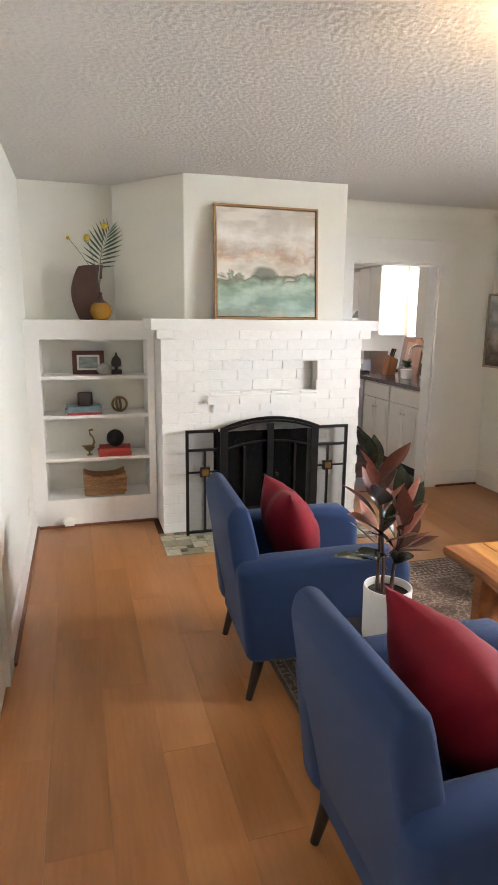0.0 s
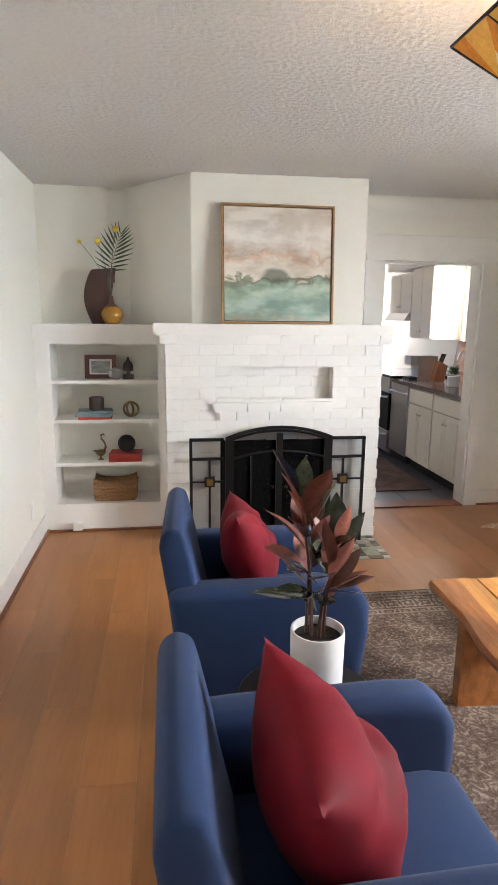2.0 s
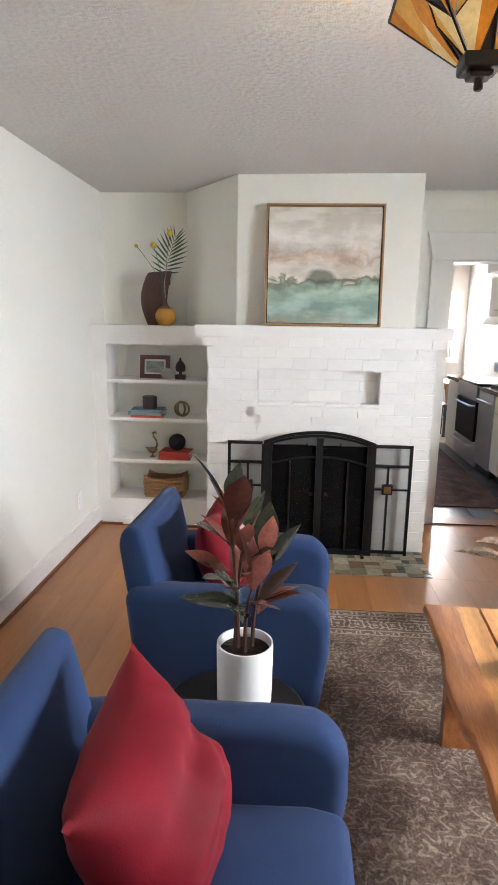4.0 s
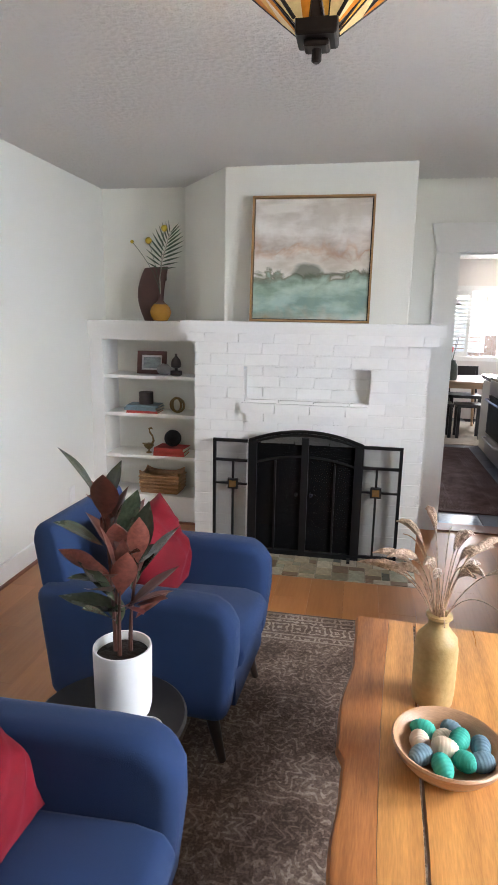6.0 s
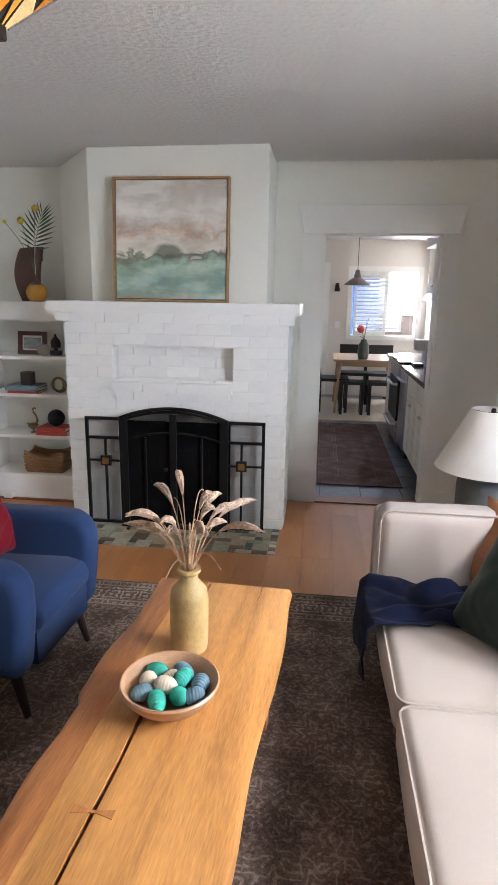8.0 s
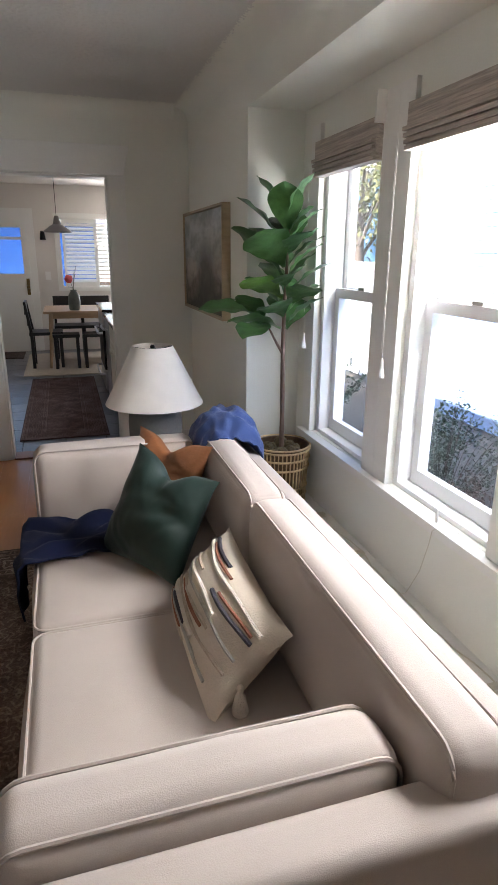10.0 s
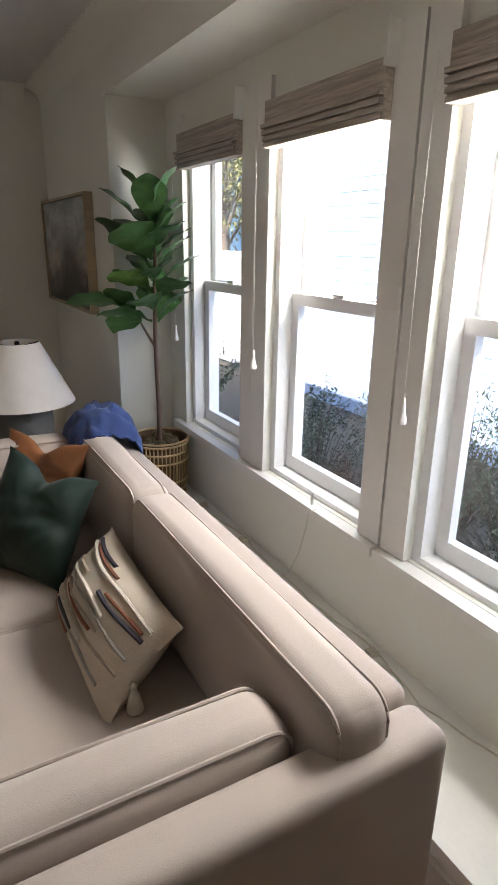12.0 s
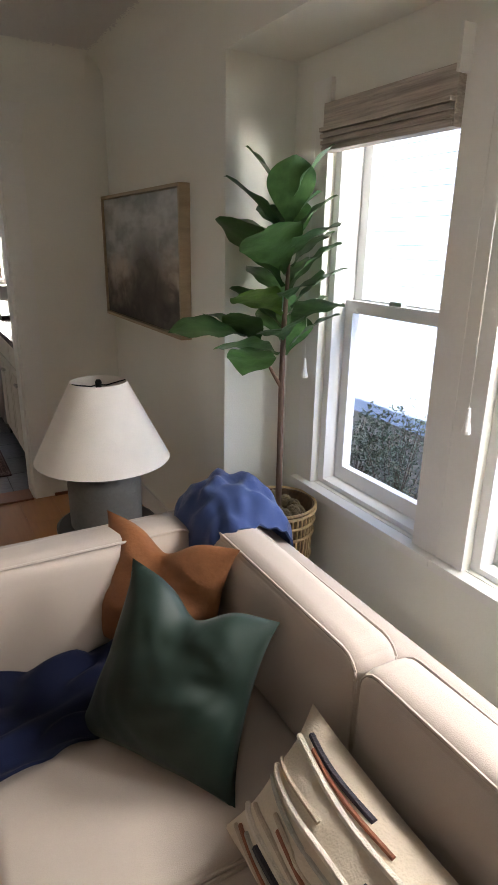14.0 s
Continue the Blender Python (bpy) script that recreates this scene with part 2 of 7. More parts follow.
def grid_wall(axis, at0, at1, a0, a1, z0, z1, holes):
    """A wall slab with rectangular holes (a_lo, a_hi, z_lo, z_hi), thickness at0..at1 along axis."""
    bm = bmesh.new()
    aa = sorted({a0, a1, *[h[0] for h in holes], *[h[1] for h in holes]})
    zz = sorted({z0, z1, *[h[2] for h in holes], *[h[3] for h in holes]})

    def solid(i, j):
        if not (0 <= i < len(aa) - 1 and 0 <= j < len(zz) - 1):
            return False
        am, zm = (aa[i] + aa[i + 1]) / 2, (zz[j] + zz[j + 1]) / 2
        return not any(h[0] < am < h[1] and h[2] < zm < h[3] for h in holes)

    def P(s, a, z):
        return (s, a, z) if axis == "x" else (a, s, z)

    def quad(*ps):
        bm.faces.new([bm.verts.new(p) for p in ps])
    for i in range(len(aa) - 1):
        for j in range(len(zz) - 1):
            if not solid(i, j):
                continue
            a, b, c, d = aa[i], aa[i + 1], zz[j], zz[j + 1]
            for s in (at0, at1):
                quad(P(s, a, c), P(s, b, c), P(s, b, d), P(s, a, d))
            if not solid(i - 1, j):
                quad(P(at0, a, c), P(at1, a, c), P(at1, a, d), P(at0, a, d))
            if not solid(i + 1, j):
                quad(P(at0, b, c), P(at1, b, c), P(at1, b, d), P(at0, b, d))
            if not solid(i, j - 1):
                quad(P(at0, a, c), P(at1, a, c), P(at1, b, c), P(at0, b, c))
            if not solid(i, j + 1):
                quad(P(at0, a, d), P(at1, a, d), P(at1, b, d), P(at0, b, d))
    bmesh.ops.remove_doubles(bm, verts=bm.verts, dist=1e-5)
    return bm


def structure(name, bm, material, label="", category="", smooth=False):
    return tagged(part(name, bm, material, None, "", smooth), label, category, "", "structure")


# ---- the room ----
XL, XR, YB, YF, H = -0.35, 3.60, 4.66, -1.7, 2.44
DX0, DX1, DZ = 2.22, 3.03, 1.985           # doorway to the kitchen
XA = 3.90                                 # inner face of the window alcove
AY0, AY1, AZ0, AZ1 = 0.52, 3.20, 0.20, 2.155
WINS = [(2.36, 2.96), (1.51, 2.15), (0.66, 1.29)]
WZ0, WZ1 = 0.575, 1.96

floor = structure("floor", box(XL - 0.1, XR + 0.1, YF - 0.1, YB + 0.1, -0.15, -0.012), mat("subfloor", (0.10, 0.05, 0.02), 0.8), "orange-brown laminate plank floor", "floor")
structure("wall_west", grid_wall("x", XL - 0.12, XL, YF - 0.12, YB + 0.12, -0.15, H, []), PAINT, "white painted plaster wall", "wall")
structure("wall_south", grid_wall("y", YF - 0.12, YF, XL, XR + 0.5, -0.15, H, []), PAINT, "white painted plaster wall", "wall")
structure("wall_north", grid_wall("y", YB, YB + 0.13, XL, XR + 0.5, -0.15, H, [(DX0, DX1, -0.15, DZ)]), PAINT, "off-white plaster wall with a doorway to the kitchen", "wall")
structure("wall_east", grid_wall("x", XR, XR + 0.3, YF, YB, -0.15, H, [(AY0, AY1, AZ0 - 0.02, AZ1)]), PAINT, "off-white plaster wall with a deep window alcove", "wall")
structure("wall_alcove", grid_wall("x", XA, XA + 0.16, AY0 - 0.3, AY1 + 0.3, -0.4, H, [(a, b, WZ0, WZ1) for a, b in WINS]), PAINT,
          "off-white alcove wall pierced by a row of windows", "wall")
def stipple(x0, x1, y0, y1, z, step=0.008, amp=0.0048):
    """A ceiling sheet with sprayed stipple relief, drawn down from z."""
    nx, ny = int((x1 - x0) / step), int((y1 - y0) / step)
    rs_ = np.random.RandomState(4)
    f = np.fft.rfft2(rs_.rand(nx, ny) - 0.5)
    kx, ky = np.fft.fftfreq(nx, step)[:, None], np.fft.rfftfreq(ny, step)[None, :]
    k2 = np.sqrt(kx ** 2 + ky ** 2)
    g = np.fft.irfft2(f * np.exp(-(k2 / 62.0) ** 2) * (1 - np.exp(-(k2 / 24.0) ** 2)), s=(nx, ny))
    g = g / g.std()
    hgt = amp * np.clip(g + 0.4, 0, 2.2) / 2.2
    xs, ys = np.linspace(x0, x1, nx), np.linspace(y0, y1, ny)
    co = np.empty((nx, ny, 3))
    co[..., 0], co[..., 1], co[..., 2] = xs[:, None], ys[None, :], z - hgt
    ix = np.arange(nx * ny).reshape(nx, ny)
    q = np.stack((ix[:-1, :-1], ix[:-1, 1:], ix[1:, 1:], ix[1:, :-1]), -1).reshape(-1, 4)
    me = bpy.data.meshes.new("ceiling")
    me.vertices.add(nx * ny)
    me.vertices.foreach_set("co", co.ravel())
    me.loops.add(q.size)
    me.loops.foreach_set("vertex_index", q.ravel())
    me.polygons.add(len(q))
    me.polygons.foreach_set("loop_start", np.arange(0, q.size, 4))
    me.update(calc_edges=True)
    me.materials.append(CEIL)
    me.polygons.foreach_set("use_smooth", [True] * len(q))
    return new("ceiling", me)
tagged(stipple(XL, XR, YF, YB, H), "white stippled textured ceiling", "ceiling", "", "structure")
structure("ceiling_slab", box(XL - 0.12, XR + 0.5, YF - 0.12, YB + 0.13, H + 0.002, H + 0.12), CEIL, "ceiling boards above the stipple", "ceiling")
# soft cove along the ceiling of the back and right walls
def cove(r, n=6):
    return [(0, 0), (r, 0)] + [(r - r * math.sin(k * math.pi / 2 / n), -r + r * math.cos(k * math.pi / 2 / n)) for k in range(1, n)] + [(0, -r)]
structure("trim_cove_east", prism([(XR - a, H + b) for a, b in cove(0.11)], YF, YB, "y"), PAINT, "plaster cove under the ceiling", "moulding", True)
structure("trim_cove_north", prism([(YB - a, H + b) for a, b in cove(0.11)], 1.88, XR - 0.10, "x"), PAINT, "plaster cove under the ceiling", "moulding", True)

# chimney breast above the mantel, its left flank slanting back
structure("chimney_breast", prism([(0.288, YB), (0.716, 4.10), (1.875, 4.07), (1.875, YB)], 1.40, H, "z", 0.008), PAINT, "white plaster chimney breast with a slanting flank", "chimney")

# baseboards with a thin red-brown strip
def base_run(name, x0, x1, y0, y1, z=0.13):
    structure("baseboard_" + name, box(x0, x1, y0, y1, 0, z, 0.006), TRIM, "painted wooden baseboard", "baseboard")
base_run("west", XL, XL + 0.016, 2.55, 4.36)
base_run("north", 3.145, XR, YB - 0.016, YB)
base_run("east", XR - 0.016, XR, 3.2, YB - 0.016)
base_run("east_near", XR - 0.016, XR, YF, AY0)
structure("trim_west_strip", box(XL + 0.016, XL + 0.032, 2.55, 4.36, 0, 0.016, 0.004), WOODQ, "thin red-brown floor strip", "moulding")
structure("trim_case_strip", box(XL + 0.03, 0.53, 4.325, 4.343, 0, 0.016, 0.004), WOODQ, "thin red-brown floor strip", "moulding")
structure("trim_north_strip", box(3.145, XR - 0.02, YB - 0.032, YB - 0.017, 0, 0.016, 0.004), WOODQ, "thin red-brown floor strip", "moulding")

# door casing on the left wall, near its front
structure("trim_west_casing", box(XL, XL + 0.022, 2.40, 2.54, 0, 2.05, 0.004), TRIM, "painted door casing", "casing")

# casing of the kitchen doorway, head board flaring at its ends
cas = thing("door_casing", (0, YB, 0), "off-white painted wooden casing round the kitchen doorway", "casing")
cas["kind"] = "structure"
part("jamb_board", box(2.07, DX0, -0.022, 0, 0, DZ, 0.004), TRIM, cas)
part("jamb_board", box(DX1, 3.145, -0.022, 0, 0, DZ, 0.004), TRIM, cas)
part("head_board", prism([(2.075, DZ), (3.14, DZ), (3.185, DZ + 0.19), (2.03, DZ + 0.19)], -0.03, 0, "y", 0.004), TRIM, cas)
part("reveal", box(DX0 - 0.001, DX0 + 0.012, 0.0, 0.14, 0, DZ, 0.002), TRIM, cas)
part("reveal", box(DX1 - 0.012, DX1 + 0.001, 0.0, 0.14, 0, DZ, 0.002), TRIM, cas)
part("reveal", box(DX0 + 0.012, DX1 - 0.012, 0.0, 0.14, DZ - 0.012, DZ + 0.001, 0.002), TRIM, cas)
structure("trim_threshold", box(DX0 + 0.012, DX1 - 0.012, YB - 0.03, YB + 0.13, -0.01, 0.012, 0.005), WOODQ, "red-brown wooden door threshold", "threshold")

# window seat in the alcove
structure("window_seat", box(3.545, XA, AY0 + 0.001, AY1 - 0.001, AZ0 - 0.03, AZ0, 0.006), TRIM, "low cream painted window seat ledge", "window seat")
structure("window_seat_front", box(XR - 0.025, XR + 0.02, AY0 + 0.001, AY1 - 0.001, 0, AZ0 - 0.031, 0.003), TRIM, "painted panel under the window seat", "panel")
base_run("seat", XR - 0.042, XR - 0.026, AY0 + 0.01, AY1 - 0.01, 0.11)

# double-hung windows
BLIND = mat("woven_grey_brown_blind", (0.46, 0.40, 0.345), 0.8, var=0.3, scale=30, bump=0.5, bscale=60, stretch=(1, 0.12, 3))
VINYL = mat("white_vinyl_sash", (0.80, 0.80, 0.80), 0.35, var=0.02, scale=4)
METALG = mat("brushed_nickel", (0.55, 0.53, 0.50), 0.3, metal=1.0, var=0.1, scale=20)
for k, (a, b) in enumerate(WINS):
    w = thing("window_%d" % (k + 1), (XA, (a + b) / 2, WZ0), "white double-hung window with a raised woven blind", "window", "windows of the alcove")
    w["kind"] = "structure"
    h, ht = (b - a) / 2, WZ1 - WZ0
    mid = 1.30 - WZ0
    fr = box(0.02, 0.158, -h, h, 0, 0.02)
    for y0, y1, z0, z1 in ((-h, -h + 0.035, 0.02, ht), (h - 0.035, h, 0.02, ht), (-h + 0.035, h - 0.035, ht - 0.03, ht)):
        add_box(fr, 0.02, 0.158, y0, y1, z0, z1)
    part("window_frame", fr, VINYL, w)
    for nm, x0, x1, z0, z1 in (("lower_sash", 0.080, 0.112, 0.02, mid + 0.02), ("upper_sash", 0.120, 0.152, mid - 0.02, ht - 0.03)):
        s = bmesh.new()
        y0, y1, r = -h + 0.035, h - 0.035, 0.045
        for q in ((y0, y0 + r, z0, z1), (y1 - r, y1, z0, z1), (y0 + r, y1 - r, z0, z0 + (r + 0.015 if nm == "lower_sash" else r)), (y0 + r, y1 - r, z1 - r, z1)):
            add_box(s, x0, x1, *q)
        so = part(nm, s, VINYL, w)
        g = part("pane", box((x0 + x1) / 2 - 0.002, (x0 + x1) / 2 + 0.002, y0 + r, y1 - r, z0 + r, z1 - r), GLASS, so)
        g.visible_shadow = False
    part("sash_lock", box(0.085, 0.11, -0.03, 0.03, mid + 0.02, mid + 0.034, 0.004), METALG, w, "small metal sash lock")
    # casing boards, sill and apron inside
    part("casing_board", box(-0.018, 0.0, -h - 0.1045, -h, 0.0, ht + 0.1, 0.004), TRIM, w)
    part("casing_board", box(-0.018, 0.0, h, h + 0.1045, 0.0, ht + 0.1, 0.004), TRIM, w)
    part("window_sill", box(-0.05, 0.05, -h - 0.104, h + 0.104, -0.035, -0.002, 0.006), TRIM, w)
    # folded woven blind and its valance under the head, with a cord and tassel
    part("blind", box(-0.045, -0.002, -h + 0.003, h - 0.003, ht - 0.135, ht + 0.015, 0.006), BLIND, w, "raised woven grey-brown roman blind")
    for i in range(4):
        part("blind_fold", box(-0.052 - 0.004 * i, -0.046, -h + 0.005, h - 0.005, ht - 0.135 + 0.02 * i, ht - 0.122 + 0.02 * i, 0.003), BLIND, w)
    part("blind_bracket", box(-0.06, -0.018, -h - 0.012, -h - 0.001, ht - 0.01, ht + 0.10, 0.003), TRIM, w)
    part("cord", tube([(-0.06, h + 0.02, ht - 0.02), (-0.062, h + 0.021, ht - 0.4), (-0.06, h + 0.02, 0.52)], 0.0006, 5), WHITE, w)
    part("cord_tassel", lathe([(0.004, 0.52), (0.006, 0.505), (0.008, 0.48), (0.014, 0.455), (0.013, 0.445), (0.002, 0.443)], 10, -0.06, h + 0.02), WHITE, w)


# ---- bookcase and fireplace ----
FY = 4.02          # brick face
case = thing("built_in_bookcase", (0, 4.36, 0), "white built-in bookcase beside the fireplace with four shelves", "bookcase")
part("side_panel", box(XL + 0.001, -0.25, 0, 0.295, 0, 1.40, 0.004), WHITE, case)
part("side_panel", box(0.485, 0.535, 0, 0.295, 0, 1.40, 0.004), WHITE, case)
part("head_rail", box(-0.25, 0.485, 0, 0.03, 1.355, 1.40, 0.003), WHITE, case)
part("back_panel", box(-0.25, 0.485, 0.275, 0.295, 0.02, 1.40), PAINT, case)
part("plinth", box(-0.25, 0.485, -0.012, 0.275, 0, 0.205, 0.004), WHITE, case)
for z in (0.505, 0.82, 1.10):
    part("shelf", box(-0.25, 0.485, 0.012, 0.275, z - 0.024, z, 0.004), WHITE, case)
part("top_slab", box(XL + 0.001, 0.535, -0.035, 0.298, 1.40, 1.49, 0.007), WHITE, case)
part("top_moulding", box(XL + 0.001, 0.53, -0.014, 0.0, 1.36, 1.40, 0.004), WHITE, case)

fire = thing("fireplace", (0, FY, 0), "white-painted brick fireplace with a recessed niche and thick mantel", "fireplace")
FX0, FX1 = 0.535, 2.02
NX0, NX1, NZ0, NZ1 = 0.868, 1.668, 0.995, 1.22       # niche
OX0, OX1, OZ = 0.90, 1.655, 0.74                     # firebox opening
part("mortar_core", grid_wall("y", 0.0065, 0.12, FX0 + 0.006, FX1 - 0.006, 0, 1.372, [(NX0, NX1, NZ0, NZ1), (OX0, OX1, 0, OZ)]), MORTAR, fire)
part("side_core", box(FX0 + 0.006, FX0 + 0.05, 0.12, 0.64, 0, 1.40), MORTAR, fire)
part("side_core", box(FX1 - 0.05, FX1 - 0.006, 0.12, 0.639, 0, 1.40), MORTAR, fire)
part("niche_back", box(NX0 - 0.02, NX1 + 0.02, 0.10, 0.135, NZ0 - 0.02, NZ1 + 0.02), MORTAR, fire)
part("firebox_back", box(OX0 - 0.03, OX1 + 0.03, 0.45, 0.47, 0.004, OZ + 0.05), SOOT, fire, "sooty black firebox wall")
part("firebox_side", box(OX0 - 0.03, OX0, 0.121, 0.449, 0.004, OZ + 0.05), SOOT, fire, "sooty black firebox wall")
part("firebox_side", box(OX1, OX1 + 0.03, 0.121, 0.449, 0.004, OZ + 0.05), SOOT, fire, "sooty black firebox wall")
part("firebox_lintel", box(OX0, OX1, 0.121, 0.449, OZ, OZ + 0.05), SOOT, fire, "sooty black firebox top")
part("firebox_floor", box(OX0, OX1, 0.02, 0.449, -0.01, 0.004), SOOT, fire, "sooty black firebox floor")
part("mantel_shelf", box(0.467, 2.09, -0.085, 0.60, 1.435, 1.505, 0.009), WHITE, fire, "thick white mantel shelf")
part("mantel_course_core", box(0.512, 2.05, -0.045, 0.02, 1.374, 1.434, 0.003), MORTAR, fire)

# fire screen standing on the hearth
def weave_mat(name, through_):
    """Wire cloth: a share of the light passes, the rest meets dull dark wire."""
    m = bpy.data.materials.new(name)
    m.use_nodes = True
    n, l = m.node_tree.nodes, m.node_tree.links
    n["Principled BSDF"].inputs["Base Color"].default_value = (0.008, 0.008, 0.009, 1)
    n["Principled BSDF"].inputs["Roughness"].default_value = 0.9
    n["Principled BSDF"].inputs["Specular IOR Level"].default_value = 0.1
    tr, mx = n.new("ShaderNodeBsdfTransparent"), n.new("ShaderNodeMixShader")
    mx.inputs["Fac"].default_value = 1 - through_
    l.new(tr.outputs[0], mx.inputs[1])
    l.new(n["Principled BSDF"].outputs[0], mx.inputs[2])
    l.new(mx.outputs[0], n["Material Output"].inputs["Surface"])
    return m
MESH = weave_mat("fine_wire_mesh", 0.80)
MESHD = weave_mat("dark_wire_mesh", 0.55)
AMBER_T = mat("amber_glass_tile", (0.17, 0.095, 0.03), 0.25, var=0.3, scale=30)
scr = thing("fire_screen", (1.29, 3.945, 0.004), "black iron fire screen with arched centre and mesh side panels", "fire screen")
B = 0.011
def bar(nm, x0, x1, z0, z1, y=0.0, parent=scr, d=0.009):
    return part(nm, box(x0, x1, y - d, y + d, z0, z1, 0.002), BLACK, parent)
for sg in (-1, 1):
    xa, xb = (-0.604, -0.375) if sg < 0 else (0.34, 0.604)
    bar("side_stile", xa if sg < 0 else xb - 0.02, xa + 0.02 if sg < 0 else xb, 0.0, 0.75)
    bar("side_top_rail", xa, xb, 0.735, 0.755)
    bar("side_bottom_rail", xa, xb, 0.012, 0.03)
    bar("cross_rail", xa, xb, 0.605, 0.623)
    xc = (xa + xb) / 2 - 0.02 * sg
    bar("lattice_bar", xc - 0.007, xc + 0.007, 0.03, 0.605)
    bar("lattice_bar", xa, xb, 0.45, 0.462)
    part("tile_frame", box(xc - 0.034, xc + 0.034, -0.014, 0.012, 0.422, 0.49, 0.003), BLACK, scr)
    part("amber_tile", box(xc - 0.022, xc + 0.022, -0.018, -0.012, 0.434, 0.478, 0.002), AMBER_T, scr, "small amber glass tile")
    m = part("side_mesh", box(xa + 0.01, xb - 0.01, 0.012, 0.014, 0.02, 0.74), MESH, scr, "fine grey wire mesh")
def arch_z(x, h0, h1, w):
    return h0 + (h1 - h0) * (1 - (x / w) ** 2)
W2 = 0.36
bar("centre_stile", -W2 - 0.005, -W2 + 0.05, 0.0, 0.755, -0.02)
bar("centre_stile", W2 - 0.05, W2 + 0.005, 0.0, 0.755, -0.02)
bar("door_stile", -0.022, 0.022, 0.0, 0.79, -0.024)
bar("bottom_rail", -W2, W2, 0.0, 0.03, -0.022)
for z0, z1, r, yy in ((0.755, 0.828, 0.012, -0.02), (0.735, 0.806, 0.010, -0.022), (0.60, 0.665, 0.009, -0.018)):
    part("arched_rail", tube([(x, yy, arch_z(x, z0, z1, W2)) for x in [W2 * (i / 8 - 1) for i in range(17)]], r, 6), BLACK, scr)
part("back_mesh", prism([(-W2, 0.02)] + [(W2 * (i / 8 - 1), arch_z(W2 * (i / 8 - 1), 0.75, 0.815, W2)) for i in range(17)] + [(W2, 0.02)], -0.006, -0.004, "y"), MESHD, scr, "dark wire mesh")
for sx in (-0.19, 0.19):
    bar("door_bar", sx - 0.006, sx + 0.006, 0.03, 0.63, -0.018)
    part("pull", lathe([(0.004, 0), (0.011, 0.004), (0.012, 0.012), (0.006, 0.02)], 10), BLACK, scr).matrix_basis = pose(sx * 0.25, -0.03, 0.42, 90, 0, 0)
    part("foot", box(sx * 1.6 - 0.01, sx * 1.6 + 0.01, -0.09, 0.05, 0.0, 0.014, 0.003), BLACK, scr)

# ---- mantel and shelf ornaments ----
def paint_canvas(name, kind):
    m = bpy.data.materials.new(name)
    m.use_nodes = True
    n, l = m.node_tree.nodes, m.node_tree.links
    b = n["Principled BSDF"]
    tc, sep = n.new("ShaderNodeTexCoord"), n.new("ShaderNodeSeparateXYZ")
    l.new(tc.outputs["Object"], sep.inputs[0])
    ns = n.new("ShaderNodeTexNoise")
    ns.inputs["Scale"].default_value, ns.inputs["Detail"].default_value, ns.inputs["Distortion"].default_value = 6.5, 9, 1.2
    l.new(tc.outputs["Object"], ns.inputs["Vector"])
    off = n.new("ShaderNodeMath")
    off.operation = "MULTIPLY_ADD"
    off.inputs[1].default_value = 0.30 if kind == "meadow" else 0.35
    l.new(ns.outputs["Fac"], off.inputs[0])
    l.new(sep.outputs["Z"], off.inputs[2])
    ramp = n.new("ShaderNodeValToRGB")
    els = ramp.color_ramp.elements
    if kind == "meadow":
        stops = [(0.10, (0.42, 0.30, 0.14)), (0.16, (0.42, 0.44, 0.36)), (0.24, (0.30, 0.42, 0.37)), (0.34, (0.38, 0.48, 0.38)), (0.40, (0.28, 0.36, 0.28)),
                 (0.43, (0.18, 0.18, 0.12)), (0.455, (0.66, 0.61, 0.52)), (0.53, (0.68, 0.62, 0.54)), (0.575, (0.58, 0.43, 0.32)), (0.62, (0.60, 0.53, 0.46)), (0.72, (0.74, 0.70, 0.64)), (0.85, (0.64, 0.59, 0.52))]
    else:
        stops = [(0.12, (0.10, 0.08, 0.06)), (0.22, (0.06, 0.05, 0.045)), (0.34, (0.16, 0.13, 0.11)), (0.45, (0.42, 0.36, 0.30)), (0.55, (0.38, 0.38, 0.36)), (0.7, (0.46, 0.47, 0.46)), (0.9, (0.38, 0.41, 0.42))]
    while len(els) < len(stops):
        els.new(0.5)
    for e, (p, c) in zip(els, stops):
        e.position, e.color = p, (*c, 1)
    l.new(off.outputs[0], ramp.inputs["Fac"])
    # broken strokes over the bands
    n2 = n.new("ShaderNodeTexNoise")
    n2.inputs["Scale"].default_value, n2.inputs["Detail"].default_value = 8.0, 9
    mp = n.new("ShaderNodeMapping")
    mp.inputs["Scale"].default_value = (0.6, 1, 1.4)
    l.new(tc.outputs["Object"], mp.inputs["Vector"])
    l.new(mp.outputs["Vector"], n2.inputs["Vector"])
    r2 = n.new("ShaderNodeValToRGB")
    r2.color_ramp.elements[0].position, r2.color_ramp.elements[1].position = 0.42, 0.62
    l.new(n2.outputs["Fac"], r2.inputs["Fac"])
    mx = n.new("ShaderNodeMix")
    mx.data_type, mx.blend_type = "RGBA", "SOFT_LIGHT"
    mx.inputs["Factor"].default_value = 0.45
    l.new(ramp.outputs["Color"], mx.inputs[6])
    l.new(r2.outputs["Color"], mx.inputs[7])
    # a dark clump: trees on the horizon
    vm = n.new("ShaderNodeVectorMath")
    vm.operation = "DISTANCE"
    mp3 = n.new("ShaderNodeMapping")
    mp3.inputs["Scale"].default_value = (0.55, 0, 1) if kind == "meadow" else (0.45, 0, 0.5)
    l.new(tc.outputs["Object"], mp3.inputs["Vector"])
    l.new(mp3.outputs["Vector"], vm.inputs[0])
    vm.inputs[1].default_value = (-0.01, 0, 0.30) if kind == "meadow" else (0.05, 0, 0.11)
    sub = n.new("ShaderNodeMath")
    sub.operation = "MULTIPLY_ADD"
